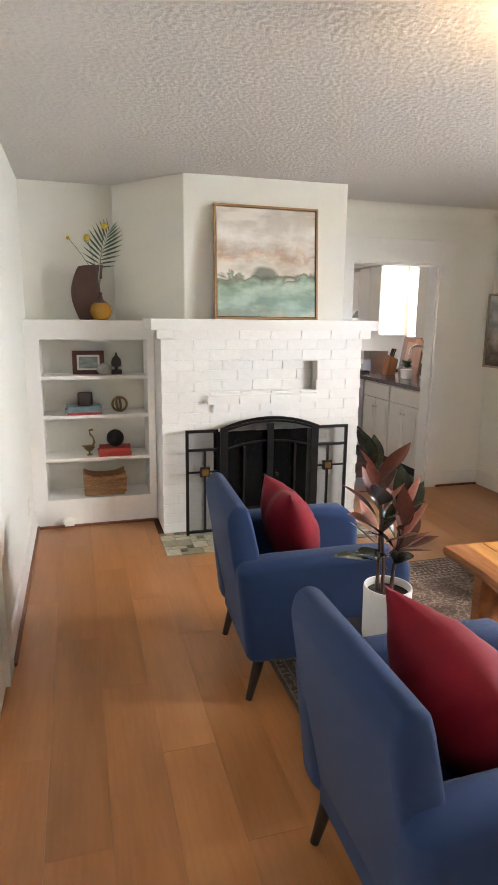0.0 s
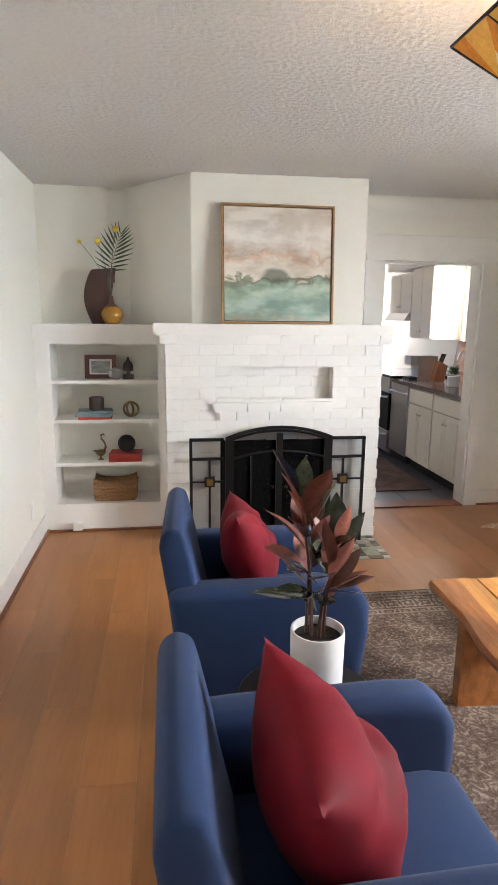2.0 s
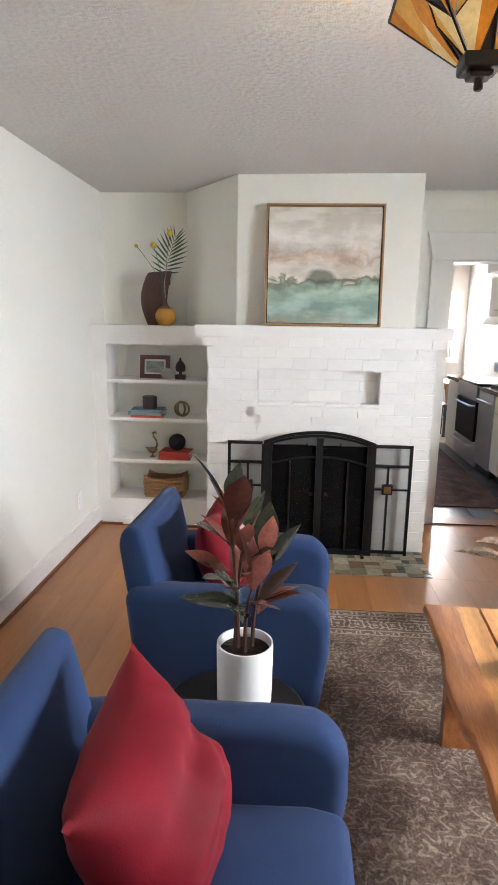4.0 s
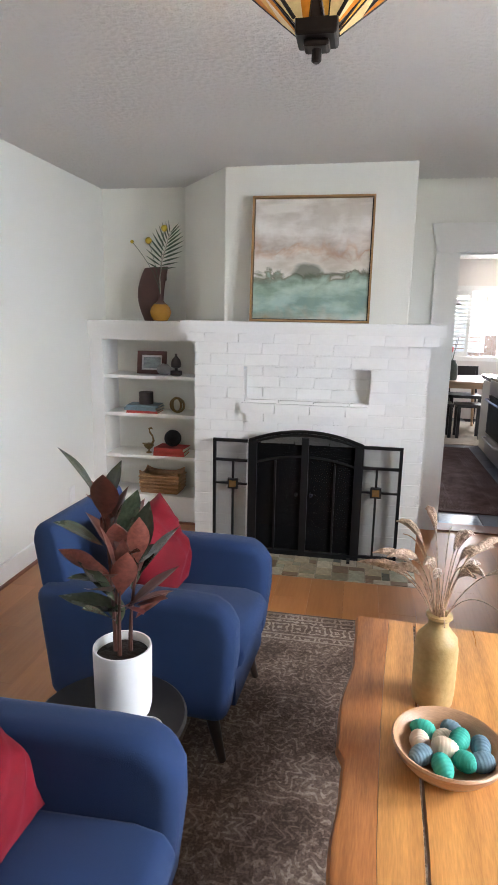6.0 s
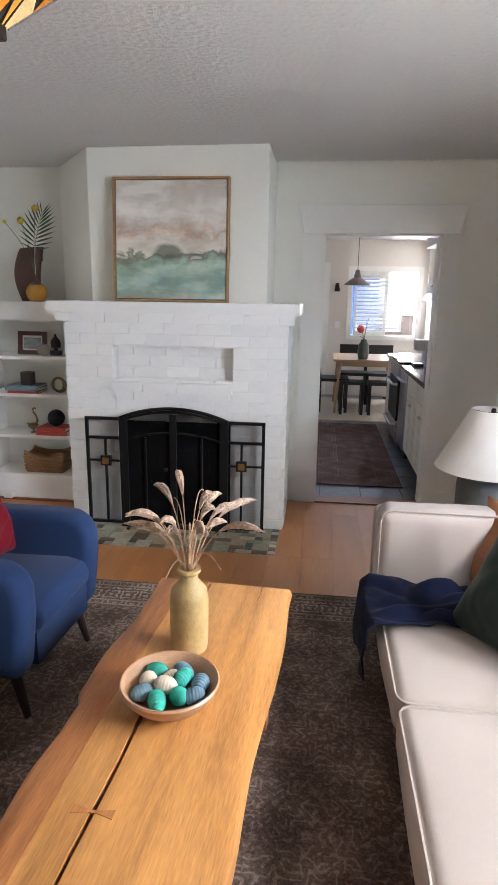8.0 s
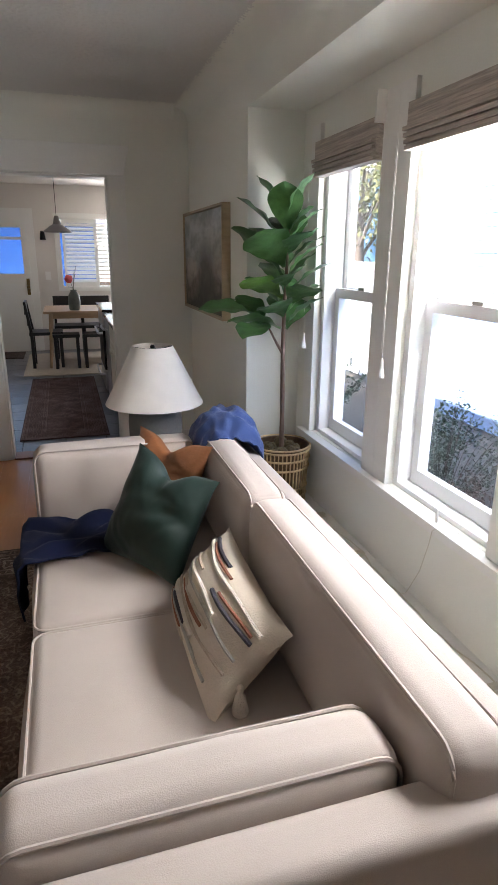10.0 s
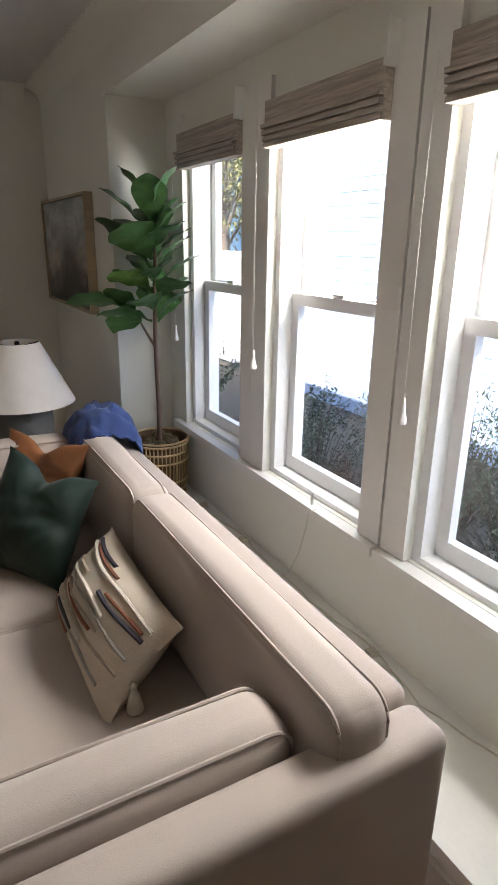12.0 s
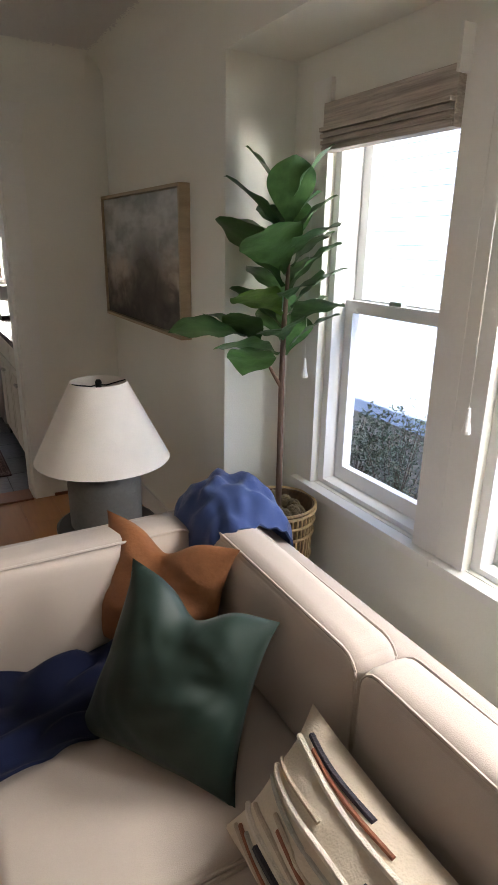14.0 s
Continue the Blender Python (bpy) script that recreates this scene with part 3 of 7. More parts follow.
    sub.inputs[1].default_value = -0.13 if kind == "meadow" else -0.2
    l.new(n2.outputs["Fac"], sub.inputs[0])
    l.new(vm.outputs["Value"], sub.inputs[2])
    mr = n.new("ShaderNodeMapRange")
    mr.inputs["From Min"].default_value, mr.inputs["From Max"].default_value = (-0.01, -0.035) if kind == "meadow" else (0.02, -0.05)
    mr.inputs["To Max"].default_value = 0.8
    l.new(sub.outputs[0], mr.inputs["Value"])
    mx2 = n.new("ShaderNodeMix")
    mx2.data_type = "RGBA"
    mx2.inputs[7].default_value = (0.10, 0.12, 0.08, 1) if kind == "meadow" else (0.035, 0.03, 0.028, 1)
    l.new(mr.outputs["Result"], mx2.inputs["Factor"])
    l.new(mx.outputs[2], mx2.inputs[6])
    l.new(mx2.outputs[2], b.inputs["Base Color"])
    bp = n.new("ShaderNodeBump")
    bp.inputs["Strength"].default_value, bp.inputs["Distance"].default_value = 0.3, 0.004
    l.new(n2.outputs["Fac"], bp.inputs["Height"])
    l.new(bp.outputs["Normal"], b.inputs["Normal"])
    b.inputs["Roughness"].default_value = 0.6
    return m


GILT = mat("gilt_wood_frame", (0.38, 0.22, 0.09), 0.4, var=0.2, scale=12, stretch=(2, 2, 8))
def framed(name, at, w, h, depth, tilt, rz, canvas, label, fmat, fw=0.012):
    p = thing(name, at, label, "painting")
    p.matrix_basis = pose(*at, 0, 0, rz) @ pose(0, 0, 0, tilt, 0, 0)
    for x0, x1, z0, z1 in ((-w / 2, -w / 2 + fw, 0, h), (w / 2 - fw, w / 2, 0, h), (-w / 2 + fw, w / 2 - fw, 0, fw), (-w / 2 + fw, w / 2 - fw, h - fw, h)):
        part("frame_strip", box(x0, x1, -depth, 0, z0, z1, 0.002), fmat, p, "thin gilt wooden frame")
    part("canvas", box(-w / 2 + fw + 0.006, w / 2 - fw - 0.006, -depth + 0.01, -0.006, fw + 0.006, h - fw - 0.006), canvas, p, "painted canvas")
    part("backing", box(-w / 2 + fw, w / 2 - fw, -0.006, -0.002, fw, h - fw), BLACK, p)
    return p
framed("landscape_painting", (1.272, 4.012, 1.507), 0.735, 0.745, 0.04, -4.5, 0, paint_canvas("meadow_canvas", "meadow"),
       "abstract green and cream landscape painting leaning on the mantel", GILT)
framed("misty_painting", (XR - 0.002, 4.085, 1.105), 1.13, 0.645, 0.05, 0, -90, paint_canvas("misty_canvas", "mist"),
       "misty grey forest painting in a pale wooden frame", mat("pale_wood_frame", (0.42, 0.33, 0.22), 0.5, var=0.15, scale=8, stretch=(1, 1, 6)), 0.014)

ZT, ZS = 1.491, (0.2065, 0.506, 0.821, 1.101)
CHOC = mat("matt_chocolate_ceramic", (0.065, 0.026, 0.020), 0.6, var=0.15, scale=10, bump=0.1)
AMBERC = mat("glossy_amber_glaze", (0.34, 0.17, 0.022), 0.15, var=0.15, scale=6)
PALM = mat("palm_leaf", (0.035, 0.07, 0.035), 0.5, var=0.25, scale=12)
YEL = mat("yellow_billy_button", (0.55, 0.40, 0.03), 0.8, var=0.2, scale=60, bump=0.6, bscale=150)
v1 = thing("tall_vase", (0.10, 4.50, ZT), "tall matt chocolate-brown curved vase", "vase")
bmv = bmesh.new()
rings = []
for k in range(13):
    t = k / 12
    wx = 0.072 + 0.018 * math.sin(math.pi * t) + 0.014 * t
    rings.append([bmv.verts.new((wx * math.copysign(abs(math.cos(a)) ** 0.7, math.cos(a)) - 0.035 * math.sin(math.pi * t) + 0.02 * t, 0.055 * math.sin(a), 0.375 * t + (0.008 * math.cos(a) if k == 12 else 0))) for a in [2 * math.pi * i / 24 for i in range(24)]])
for a, b in zip(rings, rings[1:]):
    for i in range(24):
        bmv.faces.new((a[i], a[(i + 1) % 24], b[(i + 1) % 24], b[i]))
bmv.faces.new(rings[0][::-1])
top = [bmv.verts.new(v.co * 0.9 + Vector((0, 0, 0.0335))) for v in rings[-1]]
low = [bmv.verts.new(v.co + Vector((0, 0, -0.09))) for v in top]
for a, b in ((rings[-1], top), (top, low)):
    for i in range(24):
        bmv.faces.new((a[i], a[(i + 1) % 24], b[(i + 1) % 24], b[i]))
bmv.faces.new(low)
part("body", bmv, CHOC, v1, "", True)
v2 = thing("bud_vase", (0.175, 4.42, ZT), "round amber-glazed bud vase with a dark neck holding a palm frond", "vase")
part("belly", lathe([(0.035, 0), (0.05, 0.004), (0.07, 0.035), (0.076, 0.065), (0.068, 0.095), (0.05, 0.117)], 28), AMBERC, v2, "glossy amber glazed belly", True)
part("neck", lathe([(0.0505, 0.117), (0.034, 0.128), (0.019, 0.143), (0.012, 0.17), (0.013, 0.19), (0.009, 0.189), (0.008, 0.16)], 24), CHOC, v2, "dark brown neck", True)
frond = part("frond", tube([(0, 0, 0.16), (-0.005, 0.01, 0.30), (0.012, 0.01, 0.42), (0.075, 0.0, 0.60)], [0.004, 0.004, 0.003, 0.0015], 6), mat("pale_frond_stalk", (0.36, 0.33, 0.27), 0.6), v2, "dark green palm frond")
pl = leaf_mesh("blade", 0.15, 0.0125, PALM, 0.4, 0.2, 0.12)
for i in range(11):
    t = i / 10
    o = Vector((0.0 + 0.075 * t ** 1.4, 0.008, 0.36 + 0.24 * t))
    for sg in (-1, 1):
        lf = new("blade", pl)
        lf.parent = frond
        sc = (0.6 + 0.9 * math.sin(math.pi * (0.18 + 0.72 * t)) ** 1.0) * 0.72
        a = rad(14 + 50 * t)
        dx = Vector((sg * math.cos(a) + 0.28, -0.05, math.sin(a) - 0.08 * sg)).normalized()
        nz_ = Vector((0.15 * sg, -1, 0.0))
        ny_ = nz_.cross(dx).normalized()
        nz_ = dx.cross(ny_)
        lf.matrix_basis = Matrix.Translation(o) @ Matrix((dx, ny_, nz_)).transposed().to_4x4() @ Matrix.Scale(sc, 4)
for bx, by, bz in ((-0.20, -0.01, 0.545), (-0.075, -0.02, 0.55), (0.045, -0.03, 0.63)):
    part("stem", tube(bez((0, 0, 0.17), (-0.01, 0, 0.33), (bx, by, bz)), 0.0018, 5), PALM, v2)
    bb = bmesh.new()
    bmesh.ops.create_icosphere(bb, subdivisions=2, radius=0.023 if bx > -0.1 else 0.013, matrix=Matrix.Translation((bx, by, bz)))
    part("billy_button", bb, YEL, v2, "yellow ball flower", True)

# shelf ornaments
BOOKR = mat("red_book_cloth", (0.42, 0.045, 0.035), 0.6, var=0.1, scale=20)
BOOKB = mat("grey_blue_book_cover", (0.16, 0.24, 0.28), 0.5, var=0.25, scale=30)
PAGES = mat("book_pages", (0.66, 0.61, 0.50), 0.8, var=0.1, scale=40, stretch=(1, 1, 12))
BRASS = mat("aged_brass", (0.24, 0.17, 0.075), 0.35, metal=0.9, var=0.25, scale=20)
DARKB = mat("dark_brown_wax", (0.028, 0.018, 0.018), 0.5, var=0.2, scale=20)
FRAMEB = mat("mahogany_frame", (0.075, 0.016, 0.012), 0.4, var=0.2, scale=15)
STONE = mat("pale_grey_stone", (0.40, 0.38, 0.36), 0.8, var=0.2, scale=25, bump=0.6, bscale=60)
def book(at, w, d, h, cover, label, rz=0):
    b = thing("book", at, label, "book", "", rz)
    c = box(-w / 2, w / 2, -d / 2, d / 2, 0, 0.003)
    add_box(c, -w / 2, w / 2, -d / 2, d / 2, h - 0.003, h)
    add_box(c, -w / 2, w / 2, -d / 2, -d / 2 + 0.003, 0.003, h - 0.003)
    part("cover", c, cover, b)
    part("pages", box(-w / 2 + 0.004, w / 2 - 0.004, -d / 2 + 0.003, d / 2 - 0.004, 0.003, h - 0.003), PAGES, b, "cream page block")
    return b
pf = thing("photo_frame", (0.075, 4.53, ZS[3]), "dark red-brown photo frame with a landscape photograph", "photo frame")
pf.matrix_basis = pose(0.075, 4.50, ZS[3], -8, 0, 0)
for x0, x1, z0, z1 in ((-0.112, -0.08, 0, 0.17), (0.08, 0.112, 0, 0.17), (-0.08, 0.08, 0, 0.03), (-0.08, 0.08, 0.14, 0.17)):
    part("frame_strip", box(x0, x1, -0.018, 0, z0, z1, 0.003), FRAMEB, pf)
part("mount", box(-0.08, 0.08, -0.008, -0.004, 0.03, 0.14), WHITE, pf, "white mount")
part("photograph", box(-0.066, 0.066, -0.0105, -0.008, 0.042, 0.125), mat("grey_photograph", (0.26, 0.29, 0.29), 0.4, var=0.6, scale=14, stretch=(1, 1, 2.4)), pf, "faded grey landscape photograph")
st = bmesh.new()
bmesh.ops.create_icosphere(st, subdivisions=3, radius=1.0)
for v in st.verts:
    v.co = Vector((v.co.x * 0.055, v.co.y * 0.03, v.co.z * 0.043 + 0.042)) * (1 + 0.1 * noise.noise(v.co * 2))
sto = tagged(part("rock", st, STONE, None, "", True), "rounded pale grey stone on the shelf", "stone")
sto.matrix_basis = pose(0.185, 4.45, ZS[3] - 0.001)
tem = thing("temple_ornament", (0.272, 4.47, ZS[3]), "dark bronze figure-like temple ornament on a square foot", "ornament")
part("foot_block", box(-0.037, 0.037, -0.025, 0.025, 0, 0.034, 0.004), DARKB, tem)
part("neck", lathe([(0.012, 0.034), (0.012, 0.055)], 10), DARKB, tem)
part("dome", lathe([(0.02, 0.055), (0.036, 0.062), (0.037, 0.09), (0.03, 0.115), (0.012, 0.135), (0.007, 0.145), (0.009, 0.152), (0.001, 0.16)], 20), DARKB, tem, "", True)
book((0.03, 4.46, ZS[2]), 0.235, 0.17, 0.018, BOOKR, "red cloth-bound book lying on the shelf", 3)
book((0.025, 4.46, ZS[2] + 0.019), 0.25, 0.18, 0.022, BOOKB, "blue-grey art book lying on another book", -3)
book((0.03, 4.465, ZS[2] + 0.042), 0.24, 0.17, 0.016, BOOKB, "blue-grey thin book on top of a pile", 5)
tagged(part("candle", lathe([(0.05, 0), (0.053, 0.003), (0.053, 0.088), (0.05, 0.092), (0.02, 0.09), (0.001, 0.089)], 24), DARKB, None, "", True),
       "squat dark brown pillar candle on a pile of books", "candle").matrix_basis = pose(0.04, 4.46, ZS[2] + 0.059)
kn = thing("knot_ornament", (0.285, 4.46, ZS[2]), "brass interlocked ring ornament", "ornament")
for a, tl in ((0, 20), (70, -25)):
    tr_ = tube([(0.052 * math.cos(q), 0, 0.062 + 0.052 * math.sin(q)) for q in [2 * math.pi * i / 24 for i in range(25)]], 0.009, 8)
    part("ring", tr_, BRASS, kn, "", True).matrix_basis = pose(0, 0, 0, 0, 0, a) @ pose(0, 0, 0, tl * 0.3, 0, 0)
gs = thing("goose_ornament", (0.055, 4.46, ZS[1]), "small aged brass long-necked bird ornament", "ornament")
part("body", lathe([(0.022, 0), (0.02, 0.006), (0.006, 0.012), (0.006, 0.025), (0.028, 0.04), (0.04, 0.058), (0.03, 0.072), (0.004, 0.078)], 18), BRASS, gs, "", True)
part("neck", tube([(0.02, 0, 0.06), (0.038, 0, 0.095), (0.03, 0, 0.13), (0.008, 0, 0.16), (0.005, 0, 0.185), (0.022, 0, 0.192), (0.034, 0, 0.182)], [0.012, 0.009, 0.007, 0.007, 0.009, 0.008, 0.002], 8), BRASS, gs, "", True)
part("tail", tube([(-0.02, 0, 0.062), (-0.055, 0, 0.072)], [0.014, 0.002], 8), BRASS, gs, "", True)
book((0.235, 4.46, ZS[1]), 0.235, 0.17, 0.03, BOOKR, "thick red book lying on the shelf", 2)
book((0.24, 4.46, ZS[1] + 0.031), 0.23, 0.165, 0.028, BOOKR, "red book lying on another red book", -4)
ball = bmesh.new()
bmesh.ops.create_uvsphere(ball, u_segments=24, v_segments=16, radius=0.064, matrix=Matrix.Translation((0, 0, 0.064)))
tagged(part("decor_ball", ball, mat("black_woven_ball", (0.01, 0.01, 0.014), 0.8, var=0.3, scale=40, bump=1.0, bscale=70), None, "", True),
       "black textured decorative ball on red books", "ball").matrix_basis = pose(0.245, 4.46, ZS[1] + 0.058)
WICK = mat("woven_seagrass", (0.36, 0.20, 0.095), 0.8, var=0.3, scale=40, bump=1.0, bscale=90, stretch=(1, 1, 2.5))
bk = thing("wicker_basket", (0.155, 4.475, ZS[0]), "rectangular woven seagrass basket with raised handles", "basket")
def basket_side(nm, x0, x1, y0, y1, dip):
    bm = bmesh.new()
    n, prev = 12, None
    for i in range(n + 1):
        t = i / n
        x, y = x0 + (x1 - x0) * t, y0 + (y1 - y0) * t
        z = 0.145 + dip * (2 * abs(t - 0.5)) ** 3
        cur = [bm.verts.new((x, y, 0.004)), bm.verts.new((x * 1.06, y * 1.06, z)), bm.verts.new((x * 1.0, y * 1.0, z)), bm.verts.new((x * 0.94, y * 0.94, 0.004))]
        if prev:
            for k in range(4):
                bm.faces.new((prev[k], cur[k], cur[(k + 1) % 4], prev[(k + 1) % 4]))
        prev = cur
    part(nm, bm, WICK, bk, "", True)
basket_side("front_panel", -0.145, 0.145, -0.085, -0.085, 0.03)
basket_side("back_panel", -0.145, 0.145, 0.085, 0.085, 0.03)
basket_side("side_panel", -0.145, -0.145, -0.085, 0.085, 0.03)
basket_side("side_panel", 0.145, 0.145, -0.085, 0.085, 0.03)
part("bottom", box(-0.14, 0.14, -0.08, 0.08, 0, 0.012), WICK, bk)
for z in (0.03, 0.055, 0.08, 0.105, 0.13):
    s = 1 + 0.06 * z / 0.145
    part("braid", tube([(-0.148 * s, -0.088 * s, z), (-0.05, -0.0905 * s, z), (0.05, -0.0905 * s, z), (0.148 * s, -0.088 * s, z), (0.149 * s, 0.088 * s, z)], 0.009, 6), WICK, bk, "", True)
# wall fittings
ol = thing("wall_outlet", (XL, 3.99, 0.285), "white wall outlet plate", "outlet")
part("plate", box(0.0, 0.006, -0.036, 0.036, -0.057, 0.057, 0.003), WHITE, ol)
for z in (-0.022, 0.022):
    part("socket", box(0.006, 0.009, -0.017, 0.017, z - 0.014, z + 0.014, 0.003), WHITE, ol)
pb = thing("outlet_box", (-0.11, 4.318, 0.02), "small white surface outlet box at the plinth", "outlet")
part("housing", box(-0.033, 0.033, -0.02, 0.029, 0, 0.05, 0.005), WHITE, pb)
part("socket", box(-0.014, 0.014, -0.023, -0.02, 0.012, 0.038, 0.003), TRIM, pb)


# ---- seating group ----
def piping(pts, r, parent, m, closed=False):
    return part("piping", tube(pts + ([pts[0]] if closed else []), r, 6), m, parent, "", True)


def make_armchair(at, rz, label):
    ch = thing("armchair", at, label, "armchair", "blue armchairs", rz)
    # leaning back: side outline x,z
    back = [(-0.28, 0.20), (-0.352, 0.60), (-0.374, 0.75), (-0.362, 0.799), (-0.33, 0.82), (-0.29, 0.805), (-0.275, 0.752), (-0.20, 0.42), (-0.15, 0.20)]
    part("backrest", prism(back, -0.275, 0.275, "y", 0.045, 4, 20), BLUE, ch, "", True, 60)
    arm = [(-0.30, 0.19), (-0.345, 0.60), (-0.20, 0.613), (0.20, 0.622), (0.29, 0.617), (0.345, 0.588), (0.372, 0.53), (0.374, 0.43), (0.345, 0.19)]
    for sg in (-1, 1):
        part("armrest", prism(arm, min(sg * 0.205, sg * 0.335), max(sg * 0.205, sg * 0.335), "y", 0.042, 4, 25), BLUE, ch, "", True, 60)
    part("seat_base", box(-0.29, 0.352, -0.21, 0.21, 0.19, 0.32, 0.02, 3), BLUE, ch, "", True, 60)
    part("seat_cushion", prism([(-0.21, 0.315), (0.33, 0.315), (0.372, 0.335), (0.38, 0.38), (0.355, 0.425), (0.28, 0.44), (-0.21, 0.42)], -0.205, 0.205, "y", 0.02, 3), BLUE, ch, "", True, 60)
    for sx in (-1, 1):
        for sy in (-1, 1):
            x, y = (0.27 if sx > 0 else -0.23), 0.25 * sy
            part("leg", tube([(x, y, 0.20), (x + 0.05 * sx, y + 0.008 * sy, 0.0)], [0.025, 0.014], 12), LEGW, ch, "dark tapered wooden leg", True)
    return ch


make_armchair((0.895, 2.29, 0.012), -3, "blue fabric armchair with a red cushion, facing the coffee table")
make_armchair((0.885, 1.095, 0.012), 0, "blue fabric armchair with a crushed red cushion, beside the side table")

def spread(tl, tr, br, bl):
    """Width, height and placing of a cushion that stands with its front between four corners."""
    tl, tr, br, bl = Vector(tl), Vector(tr), Vector(br), Vector(bl)
    x, z = (tr + br - tl - bl) / 2, (tl + tr - bl - br) / 2
    w, h = x.length, z.length
    x.normalize()
    y = z.cross(x).normalized()
    z = x.cross(y)
    m = Matrix((x, y, z)).transposed().to_4x4()
    return w, h, Matrix.Translation((tl + tr + br + bl) / 4) @ m @ Matrix.Translation((0, 0, -h / 2))
def crushed(w, h, thick, seed, skew, fold=0.06, chop=0.03, n=34):
    """A feather cushion with pulled corners, a diagonal fold across its upper half and fine creases."""
    bm = pillow_mesh(w, h, thick, chop, n, seed, 0.006)
    for v in bm.verts:
        u, t = v.co.x / (w / 2), v.co.z / h * 2 - 1
        rim = max(0.0, (1 - u * u) * (1 - t * t)) ** 0.5
        line = t - 0.30 + 0.35 * u * u
        if v.co.y < 0:
            v.co.y += fold * math.exp(-(line / 0.16) ** 2) * rim * (0.7 + 0.5 * u)
            v.co.y -= fold * 0.45 * math.exp(-((line + 0.38) / 0.22) ** 2) * rim
            fan = math.atan2(t - 0.25, u - 0.9)
            v.co.y += 0.006 * math.sin(fan * 13 + seed) * rim * math.exp(-((u - 0.2) ** 2 + (t + 0.2) ** 2) / 0.8)
        v.co.x *= 1 + 0.05 * abs(u) ** 3 * abs(t) ** 3
        v.co -= skew * u * t
        fine = noise.noise(Vector((u * 7 + seed, t * 4 + u * 3, seed))) + 0.6 * noise.noise(Vector((u * 3 - t * 12, t * 5, seed + 3)))
        v.co.y += 0.0022 * fine * rim * (1 if v.co.y > 0 else -1)
    return bm
def cushion(corners, thick, m, label, seed, fold=0.06, chop=0.03):
    w, h, place = spread(*corners)
    tl, tr, br, bl = (Vector(p) for p in corners)
    skew = place.to_3x3().inverted() @ ((tl - tr + br - bl) / 4)
    c = tagged(part("throw_pillow", crushed(w, h, thick, seed, skew, fold, chop), m, None, "", True, 70), label, "cushion")
    c.matrix_basis = place
    return c
cushion(((0.79, 2.14, 0.83), (0.805, 2.53, 0.815), (0.935, 2.50, 0.455), (0.905, 2.12, 0.455)), 0.22, RED, "crimson velvet cushion standing on the armchair seat", 1.3, 0.012, 0.012)
cushion(((0.775, 0.83, 0.785), (0.757, 1.275, 0.825), (0.95, 1.32, 0.45), (0.92, 0.92, 0.45)), 0.27, RED, "crimson velvet cushion with a crushed top on the armchair", 4.1, 0.028, 0.0)

# side table between the chairs
stb = thing("side_table", (0.955, 1.655, 0.012), "round black metal drum side table", "side table")
DRUM = mat("black_brown_drum", (0.014, 0.012, 0.012), 0.35, var=0.2, scale=10)
part("tabletop", lathe([(0.0, 0.385), (0.205, 0.385), (0.215, 0.392), (0.217, 0.402), (0.21, 0.408), (0.0, 0.408)], 40), DRUM, stb, "", True)
part("stem", lathe([(0.185, 0.0), (0.192, 0.01), (0.19, 0.06), (0.165, 0.16), (0.15, 0.25), (0.155, 0.33), (0.175, 0.385)], 40), DRUM, stb, "", True)
TOPZ = 0.421
# rubber plant in a white pot
rp = thing("rubber_plant", (0.985, 1.68, TOPZ), "rubber plant with burgundy leaves in a white ceramic pot", "plant")
part("pot", lathe([(0.066, 0), (0.074, 0.004), (0.08, 0.03), (0.082, 0.20), (0.081, 0.208), (0.076, 0.208), (0.074, 0.18), (0.0, 0.178)], 36), POTW, rp, "white cylindrical ceramic pot", True)
part("soil", lathe([(0.0, 0.16), (0.0735, 0.182), (0.05, 0.186), (0.0, 0.19)], 20), SOIL, rp, "dark potting soil")
LEAFG = mat("rubber_leaf_green", (0.014, 0.024, 0.016), 0.26, var=0.4, scale=9, col2=(0.05, 0.06, 0.035), rnd=0.3)
LEAFR = mat("rubber_leaf_burgundy", (0.10, 0.026, 0.020), 0.34, var=0.3, scale=9, col2=(0.24, 0.082, 0.058), rnd=0.45)
STEM = mat("burgundy_stem", (0.07, 0.025, 0.018), 0.5, var=0.2, scale=20)
lm = [leaf_mesh("leaf", 0.18, 0.078, LEAFG, 0.5, 0.28, 0.12), leaf_mesh("leaf", 0.175, 0.07, LEAFR, 0.52, 0.30, 0.03), leaf_mesh("leaf", 0.16, 0.052, LEAFR, 0.5, 0.55, 0.18)]
rs = random.Random(5)
stems = []
for sx, sy, hx, hy, hz in ((-0.02, 0.0, -0.06, 0.03, 0.60), (0.02, 0.01, 0.055, 0.0, 0.46), (0.0, -0.02, 0.02, -0.05, 0.40), (-0.03, 0.02, -0.01, 0.06, 0.52)):
    path = bez((sx, sy, 0.17), (sx, sy, 0.17 + hz * 0.4), (hx, hy, hz), 10)
    stems.append(path)
    part("stem", tube(path, [0.007 - 0.0004 * i for i in range(11)], 6), STEM, rp)
